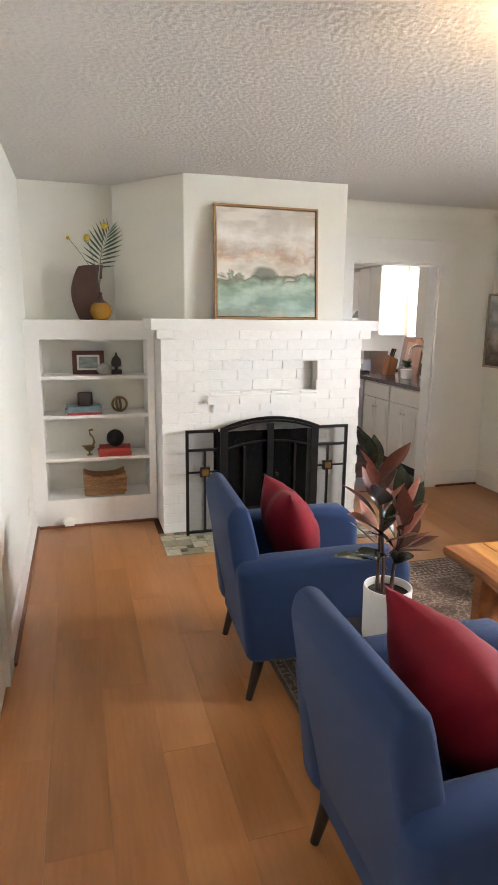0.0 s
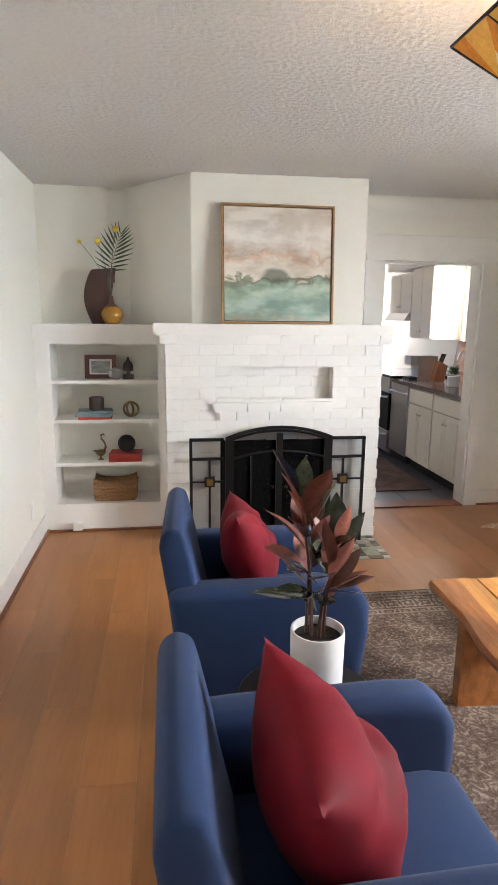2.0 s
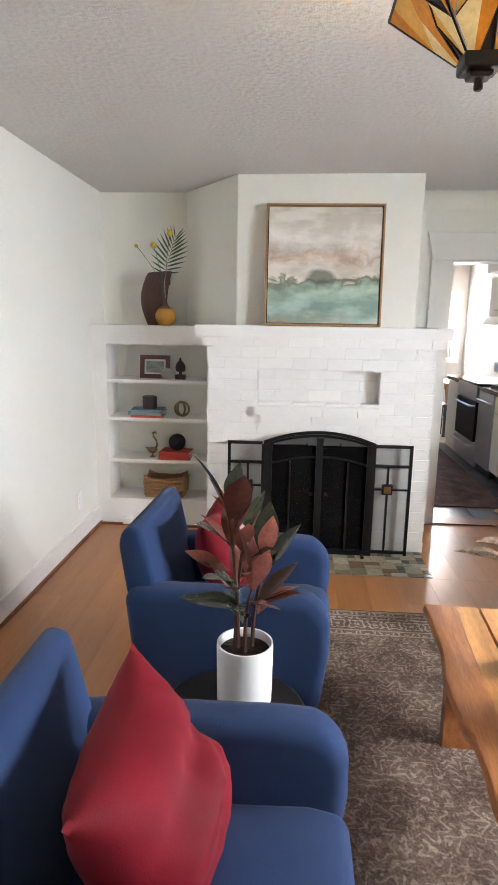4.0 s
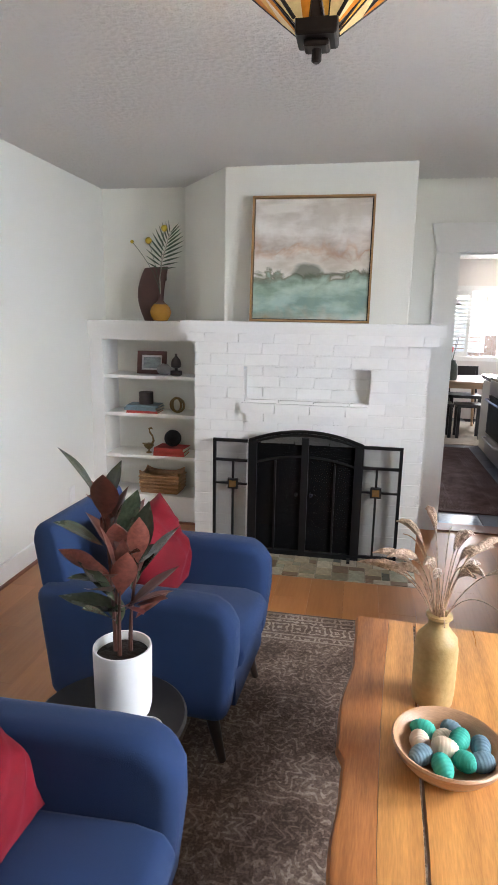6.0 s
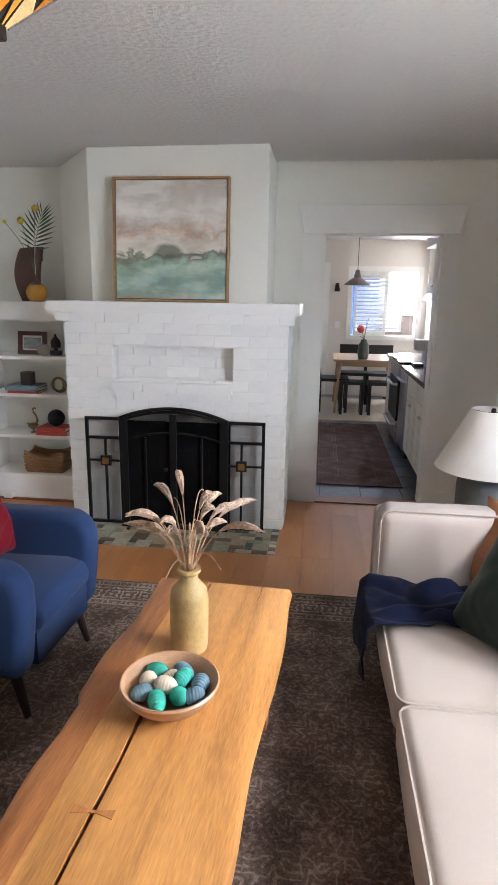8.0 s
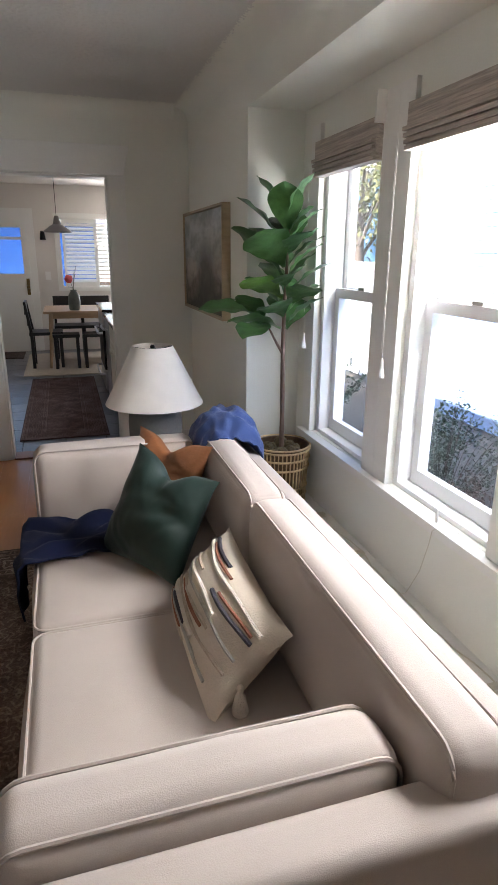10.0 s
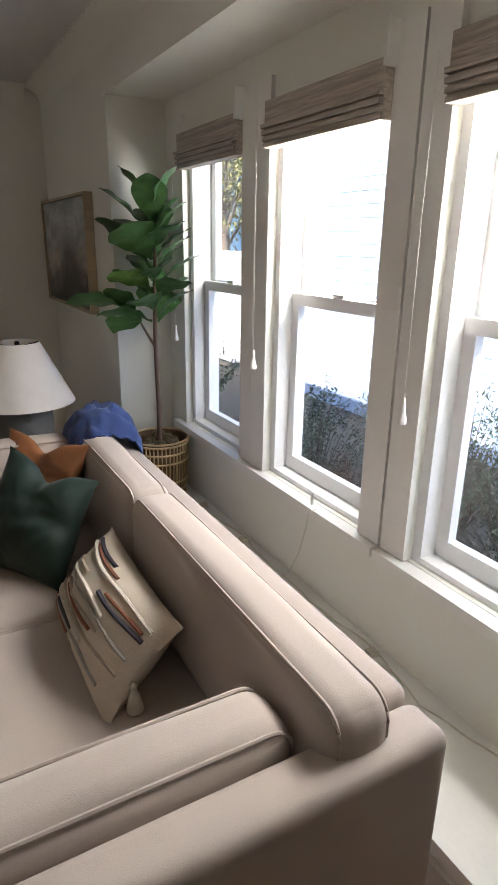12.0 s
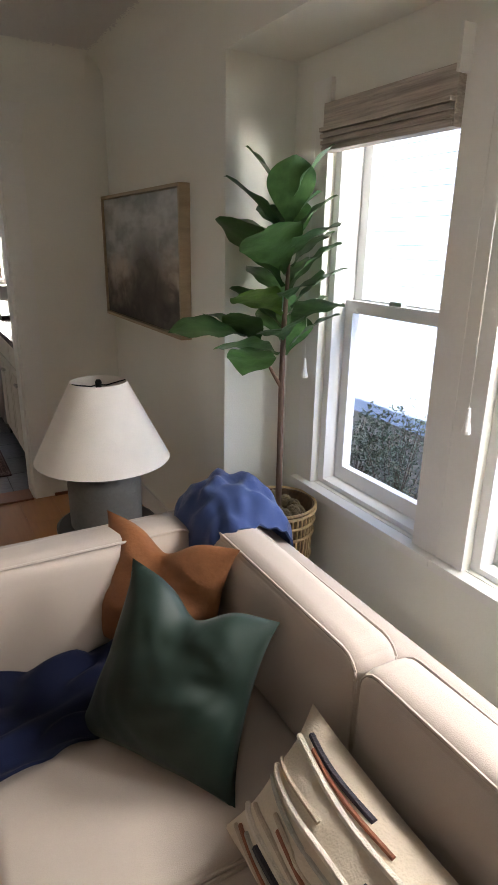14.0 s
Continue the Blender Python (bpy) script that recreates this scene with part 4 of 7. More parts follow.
for si, path in enumerate(stems):
    n = (13, 9, 7, 10)[si]
    for i in range(n):
        t = 0.30 + 0.70 * i / (n - 1)
        k = t * 10
        a = path[min(int(k), 9)].lerp(path[min(int(k) + 1, 10)], k - int(k))
        az = i * 137.5 + si * 60
        up = 22 + 52 * (i / (n - 1)) + rs.uniform(-14, 14)
        which = rs.choice((0, 1, 0, 1, 2, 1, 0))
        lf = new("leaf", lm[which])
        lf.parent = rp
        lf.matrix_basis = Matrix.Translation(a) @ pose(0, 0, 0, 0, -up, az) @ pose(0.02, 0, 0, rs.uniform(-25, 25), 0, 0) @ Matrix.Scale(rs.uniform(0.72, 1.1), 4)
# stacked glass coasters
GL2 = glass_mat("green_tinged_glass", (0.75, 0.88, 0.84), 0.05)
cd = thing("glass_dish", (1.085, 1.585, TOPZ), "small clear glass dish on the side table", "dish")
part("bowl", lathe([(0.02, 0.0), (0.04, 0.003), (0.046, 0.02), (0.043, 0.03), (0.038, 0.022), (0.0, 0.01)], 28), GL2, cd, "", True)
part("rim", tube([(0.044 * math.cos(q), 0.044 * math.sin(q), 0.03) for q in [2 * math.pi * i / 24 for i in range(25)]], 0.003, 6), POTW, cd, "", True)

# coffee table, live-edge slab in three boards
ct = thing("coffee_table", (1.862, 1.58, 0.012), "live-edge wooden slab coffee table with slab legs", "coffee table", "", -3.1)
def wav(y, s, amp):
    return amp * (noise.noise(Vector((s, y * 2.3, 0.3))) + 0.22 * noise.noise(Vector((s, y * 7.0, 1.7))))
def board(nm, f0, f1, m, ca, cb, y0=-0.70, y1=0.715, n=36):
    bm = bmesh.new()
    prev = None
    for i in range(n + 1):
        y = y0 + (y1 - y0) * i / n
        a, b = f0(y), f1(y)
        cur = [bm.verts.new(p) for p in ((a + ca * 0.8, y, 0.405), (a, y, 0.43), (a + ca * 0.5, y, 0.449), (a + ca, y, 0.453), (b - cb, y, 0.453), (b - cb * 0.5, y, 0.449), (b, y, 0.43), (b - cb * 0.8, y, 0.405))]
        if prev:
            for k in range(8):
                bm.faces.new((prev[k], cur[k], cur[(k + 1) % 8], prev[(k + 1) % 8]))
        else:
            bm.faces.new(cur)
        prev = cur
    bm.faces.new(prev[::-1])
    return part(nm, bm, m, ct, "", True, 35)
E0 = lambda y: -0.262 + wav(y, 1.0, 0.035) + (0.02 if y < 0 else 0.0)
B1 = lambda y: -0.155 + wav(y, 8.0, 0.012)
CR = lambda y: -0.06 + wav(y, 4.0, 0.008)
E1 = lambda y: 0.262 + wav(y, 6.0, 0.016)
board("edge_board", E0, B1, SLABD, 0.014, 0.0006)
board("centre_board", B1, lambda y: CR(y) - 0.003, SLAB, 0.0006, 0.002)
board("edge_board", lambda y: CR(y) + 0.004, E1, SLAB, 0.002, 0.014)
part("butterfly_key", prism([(-0.045, -0.012), (-0.01, -0.004), (0.015, -0.004), (0.05, -0.012), (0.05, 0.012), (0.015, 0.004), (-0.01, 0.004), (-0.045, 0.012)], 0.445, 0.4545, "z"), SLABD, ct, "inlaid wooden butterfly key").matrix_basis = pose(-0.062, -0.365, 0)
for y in (-0.52, 0.52):
    part("slab_leg", box(-0.20, 0.20, y - 0.028, y + 0.028, 0.0, 0.405, 0.008), SLABD, ct)
CT = 0.467
SANDC = mat("ochre_stoneware", (0.42, 0.28, 0.10), 0.55, var=0.15, scale=8, bump=0.15, bscale=60, col2=(0.46, 0.33, 0.14))
vs = thing("stoneware_vase", (1.855, 1.85, CT), "ochre stoneware bottle vase with dried pampas stems", "vase")
part("body", lathe([(0.05, 0), (0.056, 0.004), (0.059, 0.03), (0.060, 0.17), (0.055, 0.20), (0.038, 0.222), (0.028, 0.235), (0.028, 0.252), (0.037, 0.262), (0.036, 0.27), (0.024, 0.272), (0.021, 0.24), (0.0, 0.23)], 32), SANDC, vs, "", True)
DRY = mat("dried_stem", (0.36, 0.21, 0.11), 0.8, var=0.3, scale=40, col2=(0.5, 0.33, 0.2))
PLUME = mat("dried_plume", (0.40, 0.26, 0.17), 0.95, var=0.35, scale=60, bump=1.0, bscale=200, col2=(0.58, 0.44, 0.32))
rg = random.Random(11)
for i in range(24):
    az = i * 2.399 + 0.4
    r = 0.07 + 0.19 * rg.random()
    h = 0.33 + 0.16 * rg.random() - r * 0.8
    tip = Vector((r * math.cos(az), r * math.sin(az), 0.16 + h))
    path = bez((0.008 * math.cos(az), 0.008 * math.sin(az), 0.235), (0.35 * tip.x, 0.35 * tip.y, 0.21 + h * 1.0), tip, 10)
    st_ = part("dried_stem", tube(path, 0.0017, 5), DRY, vs)
    if i % 4 != 3:
        end = path[5:]
        rr = [0.003, 0.008, 0.012, 0.012, 0.008, 0.001]
        part("plume", tube(end, rr, 6), PLUME, st_, "feathery dried seed head", True)
WOODB = mat("turned_wood_bowl", (0.40, 0.22, 0.12), 0.4, var=0.2, scale=5, stretch=(1, 1, 9), col2=(0.5, 0.30, 0.17))
bw = thing("wooden_bowl", (1.86, 1.585, CT), "turned wooden bowl filled with wound yarn eggs", "bowl")
part("shell", lathe([(0.05, 0), (0.07, 0.003), (0.105, 0.022), (0.128, 0.05), (0.135, 0.068), (0.131, 0.073), (0.124, 0.07), (0.108, 0.042), (0.08, 0.02), (0.0, 0.013)], 44), WOODB, bw, "", True)
YARN = [mat("yarn_teal", (0.04, 0.36, 0.27), 0.7, var=0.15, scale=20), mat("yarn_slate", (0.12, 0.20, 0.25), 0.7, var=0.15, scale=20), mat("yarn_cream", (0.66, 0.55, 0.42), 0.7, var=0.1, scale=20)]
def egg_mesh(m):
    bm = bmesh.new()
    rings, seg, n = [], 18, 34
    for k in range(n + 1):
        a = math.pi * k / n
        z = -math.cos(a) * 0.033 * (1 + 0.1 * math.cos(a))
        r = max(math.sin(a) * 0.024 + 0.0011 * math.sin(k * 2.1), 0.0004)
        rings.append([bm.verts.new((r * math.cos(2 * math.pi * i / seg), r * math.sin(2 * math.pi * i / seg), z)) for i in range(seg)])
    for a, b in zip(rings, rings[1:]):
        for i in range(seg):
            bm.faces.new((a[i], a[(i + 1) % seg], b[(i + 1) % seg], b[i]))
    me = bpy.data.meshes.new("yarn_egg")
    bm.to_mesh(me)
    bm.free()
    me.materials.append(m)
    me.polygons.foreach_set("use_smooth", [True] * len(me.polygons))
    return me
eggs = [egg_mesh(m) for m in YARN]
LB = ("teal yarn-wound egg in a wooden bowl", "slate blue yarn-wound egg in a wooden bowl", "cream yarn-wound egg in a wooden bowl")
for i, (ex, ey, ez, c) in enumerate(((-0.065, 0.015, 0.05, 2), (-0.05, 0.06, 0.05, 0), (-0.065, -0.035, 0.05, 1), (-0.02, -0.062, 0.05, 0), (-0.012, -0.012, 0.062, 2), (0.03, 0.02, 0.063, 0),
                                     (0.035, -0.04, 0.052, 0), (0.075, -0.035, 0.053, 1), (0.08, 0.02, 0.053, 1), (0.02, 0.07, 0.05, 1), (-0.005, 0.04, 0.045, 2))):
    e = tagged(new("yarn_egg", eggs[c]), LB[c], "ornament", "yarn eggs in the bowl")
    e.matrix_basis = pose(1.86 + ex, 1.585 + ey, CT + ez, 75 + 10 * (i % 3), 0, i * 67)


# ---- rug ----
def rug_mat(name, dark, mid, light, hw, hl, s=1.0):
    m = bpy.data.materials.new(name)
    m.use_nodes = True
    n, l = m.node_tree.nodes, m.node_tree.links
    b = n["Principled BSDF"]
    tc = n.new("ShaderNodeTexCoord")
    def math_(op, a, c=None, v=None):
        q = n.new("ShaderNodeMath")
        q.operation = op
        for i, s_ in enumerate((a, c)):
            if s_ is None:
                continue
            if isinstance(s_, (int, float)):
                q.inputs[i].default_value = s_
            else:
                l.new(s_, q.inputs[i])
        return q.outputs[0]
    sep = n.new("ShaderNodeSeparateXYZ")
    l.new(tc.outputs["Object"], sep.inputs[0])
    ax, ay = math_("ABSOLUTE", sep.outputs["X"]), math_("ABSOLUTE", sep.outputs["Y"])
    dist = math_("MINIMUM", math_("SUBTRACT", hw, ax), math_("SUBTRACT", hl, ay))
    # hand-knotted wobble of the drawing
    nz = n.new("ShaderNodeTexNoise")
    nz.inputs["Scale"].default_value, nz.inputs["Detail"].default_value = 14.0, 4
    l.new(tc.outputs["Object"], nz.inputs["Vector"])
    nsep = n.new("ShaderNodeSeparateXYZ")
    l.new(nz.outputs["Color"], nsep.inputs[0])
    wx = math_("ADD", sep.outputs["X"], math_("MULTIPLY", math_("SUBTRACT", nsep.outputs["X"], 0.5), 0.035))
    wy = math_("ADD", sep.outputs["Y"], math_("MULTIPLY", math_("SUBTRACT", nsep.outputs["Y"], 0.5), 0.035))
    def rosette(cell, petals, rings, shift, stagger=True):
        """Rows of lobed flowers with rings, each row half a step aside; high on the drawn lines."""
        gy_ = math_("ADD", math_("DIVIDE", wy, cell), shift)
        rowi = math_("FLOOR", gy_)
        gx_ = math_("ADD", math_("DIVIDE", wx, cell), math_("MULTIPLY", math_("MODULO", math_("ABSOLUTE", rowi), 2.0), 0.5 if stagger else 0.0))
        cx_, cy_ = math_("SUBTRACT", math_("FRACT", math_("ADD", gx_, 50.0)), 0.5), math_("SUBTRACT", math_("FRACT", math_("ADD", gy_, 50.0)), 0.5)
        rad_ = math_("SQRT", math_("ADD", math_("MULTIPLY", cx_, cx_), math_("MULTIPLY", cy_, cy_)))
        ang = math_("ARCTAN2", cy_, cx_)
        lobed = math_("MULTIPLY", rad_, math_("ADD", 1.0, math_("MULTIPLY", math_("COSINE", math_("MULTIPLY", ang, petals)), 0.22)))
        return math_("SINE", math_("MULTIPLY", lobed, rings)), lobed
    big, rbig = rosette(0.30 / s, 8.0, 58.0, 0.0)
    sml, rsml = rosette(0.17 / s, 6.0, 30.0, 0.25)
    tiny, rtiny = rosette(0.095 / s, 4.0, 20.0, 0.1)
    fld = math_("ADD", math_("MULTIPLY", math_("GREATER_THAN", big, 0.45), math_("LESS_THAN", rbig, 0.42)), math_("MULTIPLY", math_("MULTIPLY", math_("GREATER_THAN", sml, 0.5), math_("GREATER_THAN", rbig, 0.36)), 0.8))
    fld = math_("ADD", fld, math_("MULTIPLY", math_("LESS_THAN", rtiny, 0.13), 0.35))
    pat = math_("MULTIPLY", math_("MINIMUM", fld, 1.2), 0.20)
    n2 = n.new("ShaderNodeTexNoise")
    n2.inputs["Scale"].default_value, n2.inputs["Detail"].default_value = 5.0 * s, 8
    l.new(tc.outputs["Object"], n2.inputs["Vector"])
    n3 = n.new("ShaderNodeTexNoise")
    n3.inputs["Scale"].default_value, n3.inputs["Detail"].default_value = 130.0, 3
    l.new(tc.outputs["Object"], n3.inputs["Vector"])
    n4 = n.new("ShaderNodeTexNoise")
    n4.inputs["Scale"].default_value, n4.inputs["Detail"].default_value = 34.0 * s, 6
    l.new(tc.outputs["Object"], n4.inputs["Vector"])
    pat = math_("MULTIPLY", pat, math_("MULTIPLY", math_("GREATER_THAN", n4.outputs["Fac"], 0.44), 1.35))
    pat = math_("ADD", pat, math_("MULTIPLY", math_("SUBTRACT", n4.outputs["Fac"], 0.5), 0.42))
    def band(lo_, hi_):
        return math_("MULTIPLY", math_("GREATER_THAN", dist, lo_ / s), math_("LESS_THAN", dist, hi_ / s))
    bd = math_("LESS_THAN", dist, 0.27 / s)
    bpat = math_("MULTIPLY", math_("MULTIPLY", math_("GREATER_THAN", math_("ADD", tiny, math_("MULTIPLY", sml, 0.5)), 0.35), band(0.075, 0.20)), 0.45)
    for lo_, hi_ in ((0.012, 0.022), (0.055, 0.067), (0.208, 0.220), (0.250, 0.262)):
        bpat = math_("ADD", bpat, math_("MULTIPLY", band(lo_, hi_), 0.36))
    for lo_, hi_ in ((0.024, 0.053), (0.222, 0.248)):
        bpat = math_("ADD", bpat, math_("MULTIPLY", math_("MULTIPLY", band(lo_, hi_), math_("GREATER_THAN", tiny, 0.3)), 0.4))
    base = math_("ADD", math_("MULTIPLY", pat, math_("SUBTRACT", 1.0, bd)), math_("MULTIPLY", bpat, bd))
    base = math_("MULTIPLY", base, math_("ADD", 0.35, math_("MULTIPLY", n2.outputs["Fac"], 1.1)))
    base = math_("ADD", base, math_("MULTIPLY", math_("SUBTRACT", n3.outputs["Fac"], 0.5), 0.8))
    base = math_("ADD", base, math_("MULTIPLY", math_("SUBTRACT", n2.outputs["Fac"], 0.34), 0.95))
    rp_ = n.new("ShaderNodeValToRGB")
    e = rp_.color_ramp.elements
    e[0].position, e[0].color = 0.0, (*dark, 1)
    e[1].position, e[1].color = 0.75, (*light, 1)
    em = e.new(0.35)
    em.color = (*mid, 1)
    l.new(base, rp_.inputs["Fac"])
    l.new(rp_.outputs["Color"], b.inputs["Base Color"])
    b.inputs["Roughness"].default_value = 0.95
    b.inputs["Specular IOR Level"].default_value = 0.15
    bp = n.new("ShaderNodeBump")
    bp.inputs["Strength"].default_value, bp.inputs["Distance"].default_value = 0.5, 0.003
    l.new(n3.outputs["Fac"], bp.inputs["Height"])
    l.new(bp.outputs["Normal"], b.inputs["Normal"])
    return m
rug = tagged(part("area_rug", box(-1.22, 1.22, -1.52, 1.52, 0, 0.011, 0.004), rug_mat("faded_persian_rug", (0.080, 0.055, 0.044), (0.20, 0.145, 0.114), (0.40, 0.33, 0.275), 1.22, 1.52)),
             "faded brown-grey Persian pattern area rug under the seating", "rug")
rug.matrix_basis = pose(1.99, 1.60, 0.001)


# ---- sofa ----
SB = Vector((2.97, 1.77, 0.012))
sofa = thing("sofa", SB, "beige woven two-cushion sofa with piped edges, backed onto the window seat", "sofa")
def soft_box(x0, x1, y0, y1, z0, z1, r, puff=0.0, n=10, rough=0.0):
    """A box with round edges and slightly swollen faces."""
    bm = bmesh.new()
    lo, hi = Vector((x0, y0, z0)), Vector((x1, y1, z1))
    mid, half = (lo + hi) / 2, (hi - lo) / 2
    arc = [r * (1 - math.cos(k * math.pi / 8)) for k in range(4)]
    def ticks(h):
        return [-h + a for a in arc] + [-(h - r) + 2 * (h - r) * k / n for k in range(n + 1)] + [h - a for a in arc[::-1]]
    for ax in range(3):
        b, c = (ax + 1) % 3, (ax + 2) % 3
        tb, tc_ = ticks(half[b]), ticks(half[c])
        for sg in (-1, 1):
            g = []
            for u in tb:
                rw = []
                for v in tc_:
                    p = Vector((0, 0, 0))
                    p[ax], p[b], p[c] = sg * half[ax], u, v
                    q = Vector([max(-half[k] + r, min(half[k] - r, p[k])) for k in range(3)])
                    d = p - q
                    p = q + d.normalized() * r
                    w = (1 - (u / half[b]) ** 2) * (1 - (v / half[c]) ** 2)
                    p[ax] += sg * puff * w
                    if rough:
                        p += Vector((0, 0, 1)) * rough * noise.noise((p + mid) * 6)
                    rw.append(bm.verts.new(mid + p))
                g.append(rw)
            for i in range(len(tb) - 1):
                for k in range(len(tc_) - 1):
                    bm.faces.new((g[i][k], g[i + 1][k], g[i + 1][k + 1], g[i][k + 1]))
    bmesh.ops.remove_doubles(bm, verts=bm.verts, dist=1e-4)
    return bm
def sbox(nm, x0, x1, y0, y1, z0, z1, b=0.03, puff=0.0):
    return part(nm, soft_box(x0 - SB.x, x1 - SB.x, y0 - SB.y, y1 - SB.y, z0 - SB.z, z1 - SB.z, b, puff, 10 if puff else 3, 0.004 if puff else 0.0), SOFA, sofa, "", True, 80)
PIPE = SOFA
def pipe_loop(axis, at, a0, a1, b0, b1, r, parent, rad_=0.0045):
    """A piped seam: a rounded rectangle across an axis."""
    pts = []
    for cx, cy, s in ((a1 - r, b1 - r, 0), (a0 + r, b1 - r, 90), (a0 + r, b0 + r, 180), (a1 - r, b0 + r, 270)):
        for k in range(5):
            q = rad(s + 22.5 * k)
            p = (cx + r * math.cos(q), cy + r * math.sin(q))
            pts.append(p)
    pts.append(pts[0])
    mk = {"x": lambda p: (at, p[0], p[1]), "y": lambda p: (p[0], at, p[1]), "z": lambda p: (p[0], p[1], at)}[axis]
    return part("piping", tube([Vector(mk(p)) - SB for p in pts], rad_, 6), PIPE, parent, "", True)
sbox("base", 2.55, 3.40, 0.78, 2.76, 0.11, 0.235, 0.02)
sbox("arm_panel", 2.50, 3.445, 0.685, 0.80, 0.10, 0.637, 0.032)
sbox("arm_panel", 2.50, 3.445, 2.745, 2.86, 0.10, 0.637, 0.032)
sbox("back_panel", 3.345, 3.445, 0.80, 2.745, 0.10, 0.655, 0.032)
a1_ = sbox("arm_cushion", 2.50, 3.175, 0.805, 0.965, 0.24, 0.668, 0.05, 0.012)
pipe_loop("y", 0.822, 2.505, 3.17, 0.245, 0.662, 0.05, a1_)
pipe_loop("y", 0.95, 2.505, 3.17, 0.245, 0.662, 0.05, a1_)
a2_ = sbox("arm_cushion", 2.50, 3.19, 2.575, 2.74, 0.24, 0.695, 0.05, 0.01)
pipe_loop("y", 2.59, 2.505, 3.185, 0.245, 0.692, 0.05, a2_)
for y0, y1 in ((0.975, 1.815), (1.823, 2.568)):
    s_ = sbox("seat_cushion", 2.50, 3.25, y0, y1, 0.235, 0.365, 0.04, 0.018)
    pipe_loop("z", 0.351, 2.502, 3.195, y0 + 0.002, y1 - 0.002, 0.045, s_)
    pipe_loop("z", 0.249, 2.502, 3.195, y0 + 0.002, y1 - 0.002, 0.045, s_)
for y0, y1 in ((0.735, 1.825), (1.833, 2.74)):
    b_ = sbox("back_cushion", 3.188, 3.345, y0, y1, 0.36, 0.727, 0.05, 0.012)
    pipe_loop("x", 3.212, y0 + 0.005, y1 - 0.005, 0.366, 0.722, 0.05, b_)
    pipe_loop("x", 3.322, y0 + 0.005, y1 - 0.005, 0.366, 0.722, 0.05, b_)
for x in (2.58, 3.38):
    for y in (0.76, 2.78):
        part("foot", lathe([(0.022, 0.0), (0.026, 0.10)], 12, x - SB.x, y - SB.y), LEGW, sofa, "dark short foot")

# cushions and throws on the sofa
cushion(((2.962, 2.735, 0.735), (3.186, 2.329, 0.745), (3.10, 2.27, 0.39), (2.855, 2.62, 0.39)), 0.15, ORANGE, "rust-orange leather cushion leaning in the sofa corner", 2.2, 0.016, 0.055)
cushion(((2.878, 2.387, 0.775), (3.11, 2.10, 0.70), (3.012, 1.873, 0.372), (2.775, 2.24, 0.372)), 0.21, GREENV, "dark green velvet cushion with a crushed top on the sofa", 7.7, 0.018, 0.055)
# woven lumbar cushion with raised stripes and a tassel
CREAMW = mat("cream_woven_cloth", (0.60, 0.52, 0.42), 0.9, var=0.10, scale=8, bump=0.3, bscale=200)
STR = [mat("stripe_rust", (0.25, 0.095, 0.055), 0.9, var=0.2, scale=40, bump=0.5, bscale=300), mat("stripe_navy", (0.045, 0.04, 0.055), 0.9, var=0.2, scale=40, bump=0.5, bscale=300),
       mat("stripe_sand", (0.44, 0.36, 0.28), 0.9, var=0.2, scale=40, bump=0.5, bscale=300), mat("stripe_cream", (0.66, 0.60, 0.52), 0.9, var=0.1, scale=40, bump=0.6, bscale=300),
       mat("stripe_grey", (0.38, 0.36, 0.32), 0.9, var=0.2, scale=40, bump=0.5, bscale=300)]
lp = thing("lumbar_pillow", (2.886, 1.469, 0.408), "cream woven lumbar cushion with rust and navy stripes and tassels", "cushion")
LW, LH, lp.matrix_basis = spread((3.15, 1.93, 0.585), (3.14, 1.278, 0.605), (2.935, 1.262, 0.355), (2.94, 1.86, 0.375))
LT = 0.19
part("cover", pillow_mesh(LW, LH, LT, 0.0, 24, 9.0, 0.008), CREAMW, lp, "", True, 70)
def on_pillow(u, v):
    t = max((1 - u * u) * (1 - v * v), 0) ** 0.55
    x = LW / 2 * u * (1 - 0.09 * (1 - v * v) * abs(u))
    z = LH / 2 * v * (1 - 0.09 * (1 - u * u) * abs(v)) + LH / 2
    return Vector((x, -(LT / 2 * t + 0.004), z))
for u, v0, v1_, c in ((-0.78, -0.9, 0.1, 2), (-0.62, -0.75, 0.75, 4), (-0.70, -0.85, -0.05, 0), (-0.54, -0.6, 0.05, 1), (-0.44, -0.95, 0.3, 3), (-0.30, -0.85, 0.9, 2), (-0.17, -0.5, 0.35, 0),
                      (-0.10, -0.6, 0.45, 2), (0.04, -0.9, 0.9, 4), (0.16, -0.95, 0.4, 3), (0.3, -0.95, -0.3, 2), (0.36, 0.1, 0.9, 1), (0.46, 0.2, 0.85, 0), (0.62, -0.9, 0.9, 3), (0.80, -0.8, -0.1, 1), (0.72, -0.7, 0.1, 0)):
    pts = [on_pillow(q, u + 0.03 * math.sin(5 * q + u * 9)) for q in [v0 + (v1_ - v0) * i / 14 for i in range(15)]]
    part("woven_stripe", tube(pts, 0.0052 + 0.0018 * (c in (1, 3)), 6), STR[c], lp, "raised woven stripe", True)
ts = part("tassel", lathe([(0.001, 0.0), (0.007, -0.004), (0.010, -0.012), (0.007, -0.022), (0.013, -0.034), (0.021, -0.075), (0.019, -0.082), (0.002, -0.083)], 14), STR[3], lp, "cream yarn tassel", True)
ts.matrix_basis = Matrix.Translation((LW / 2 * 0.93, -0.006, 0.13)) @ lp.matrix_basis.to_3x3().inverted().to_4x4() @ Matrix.Scale(1.05, 4)

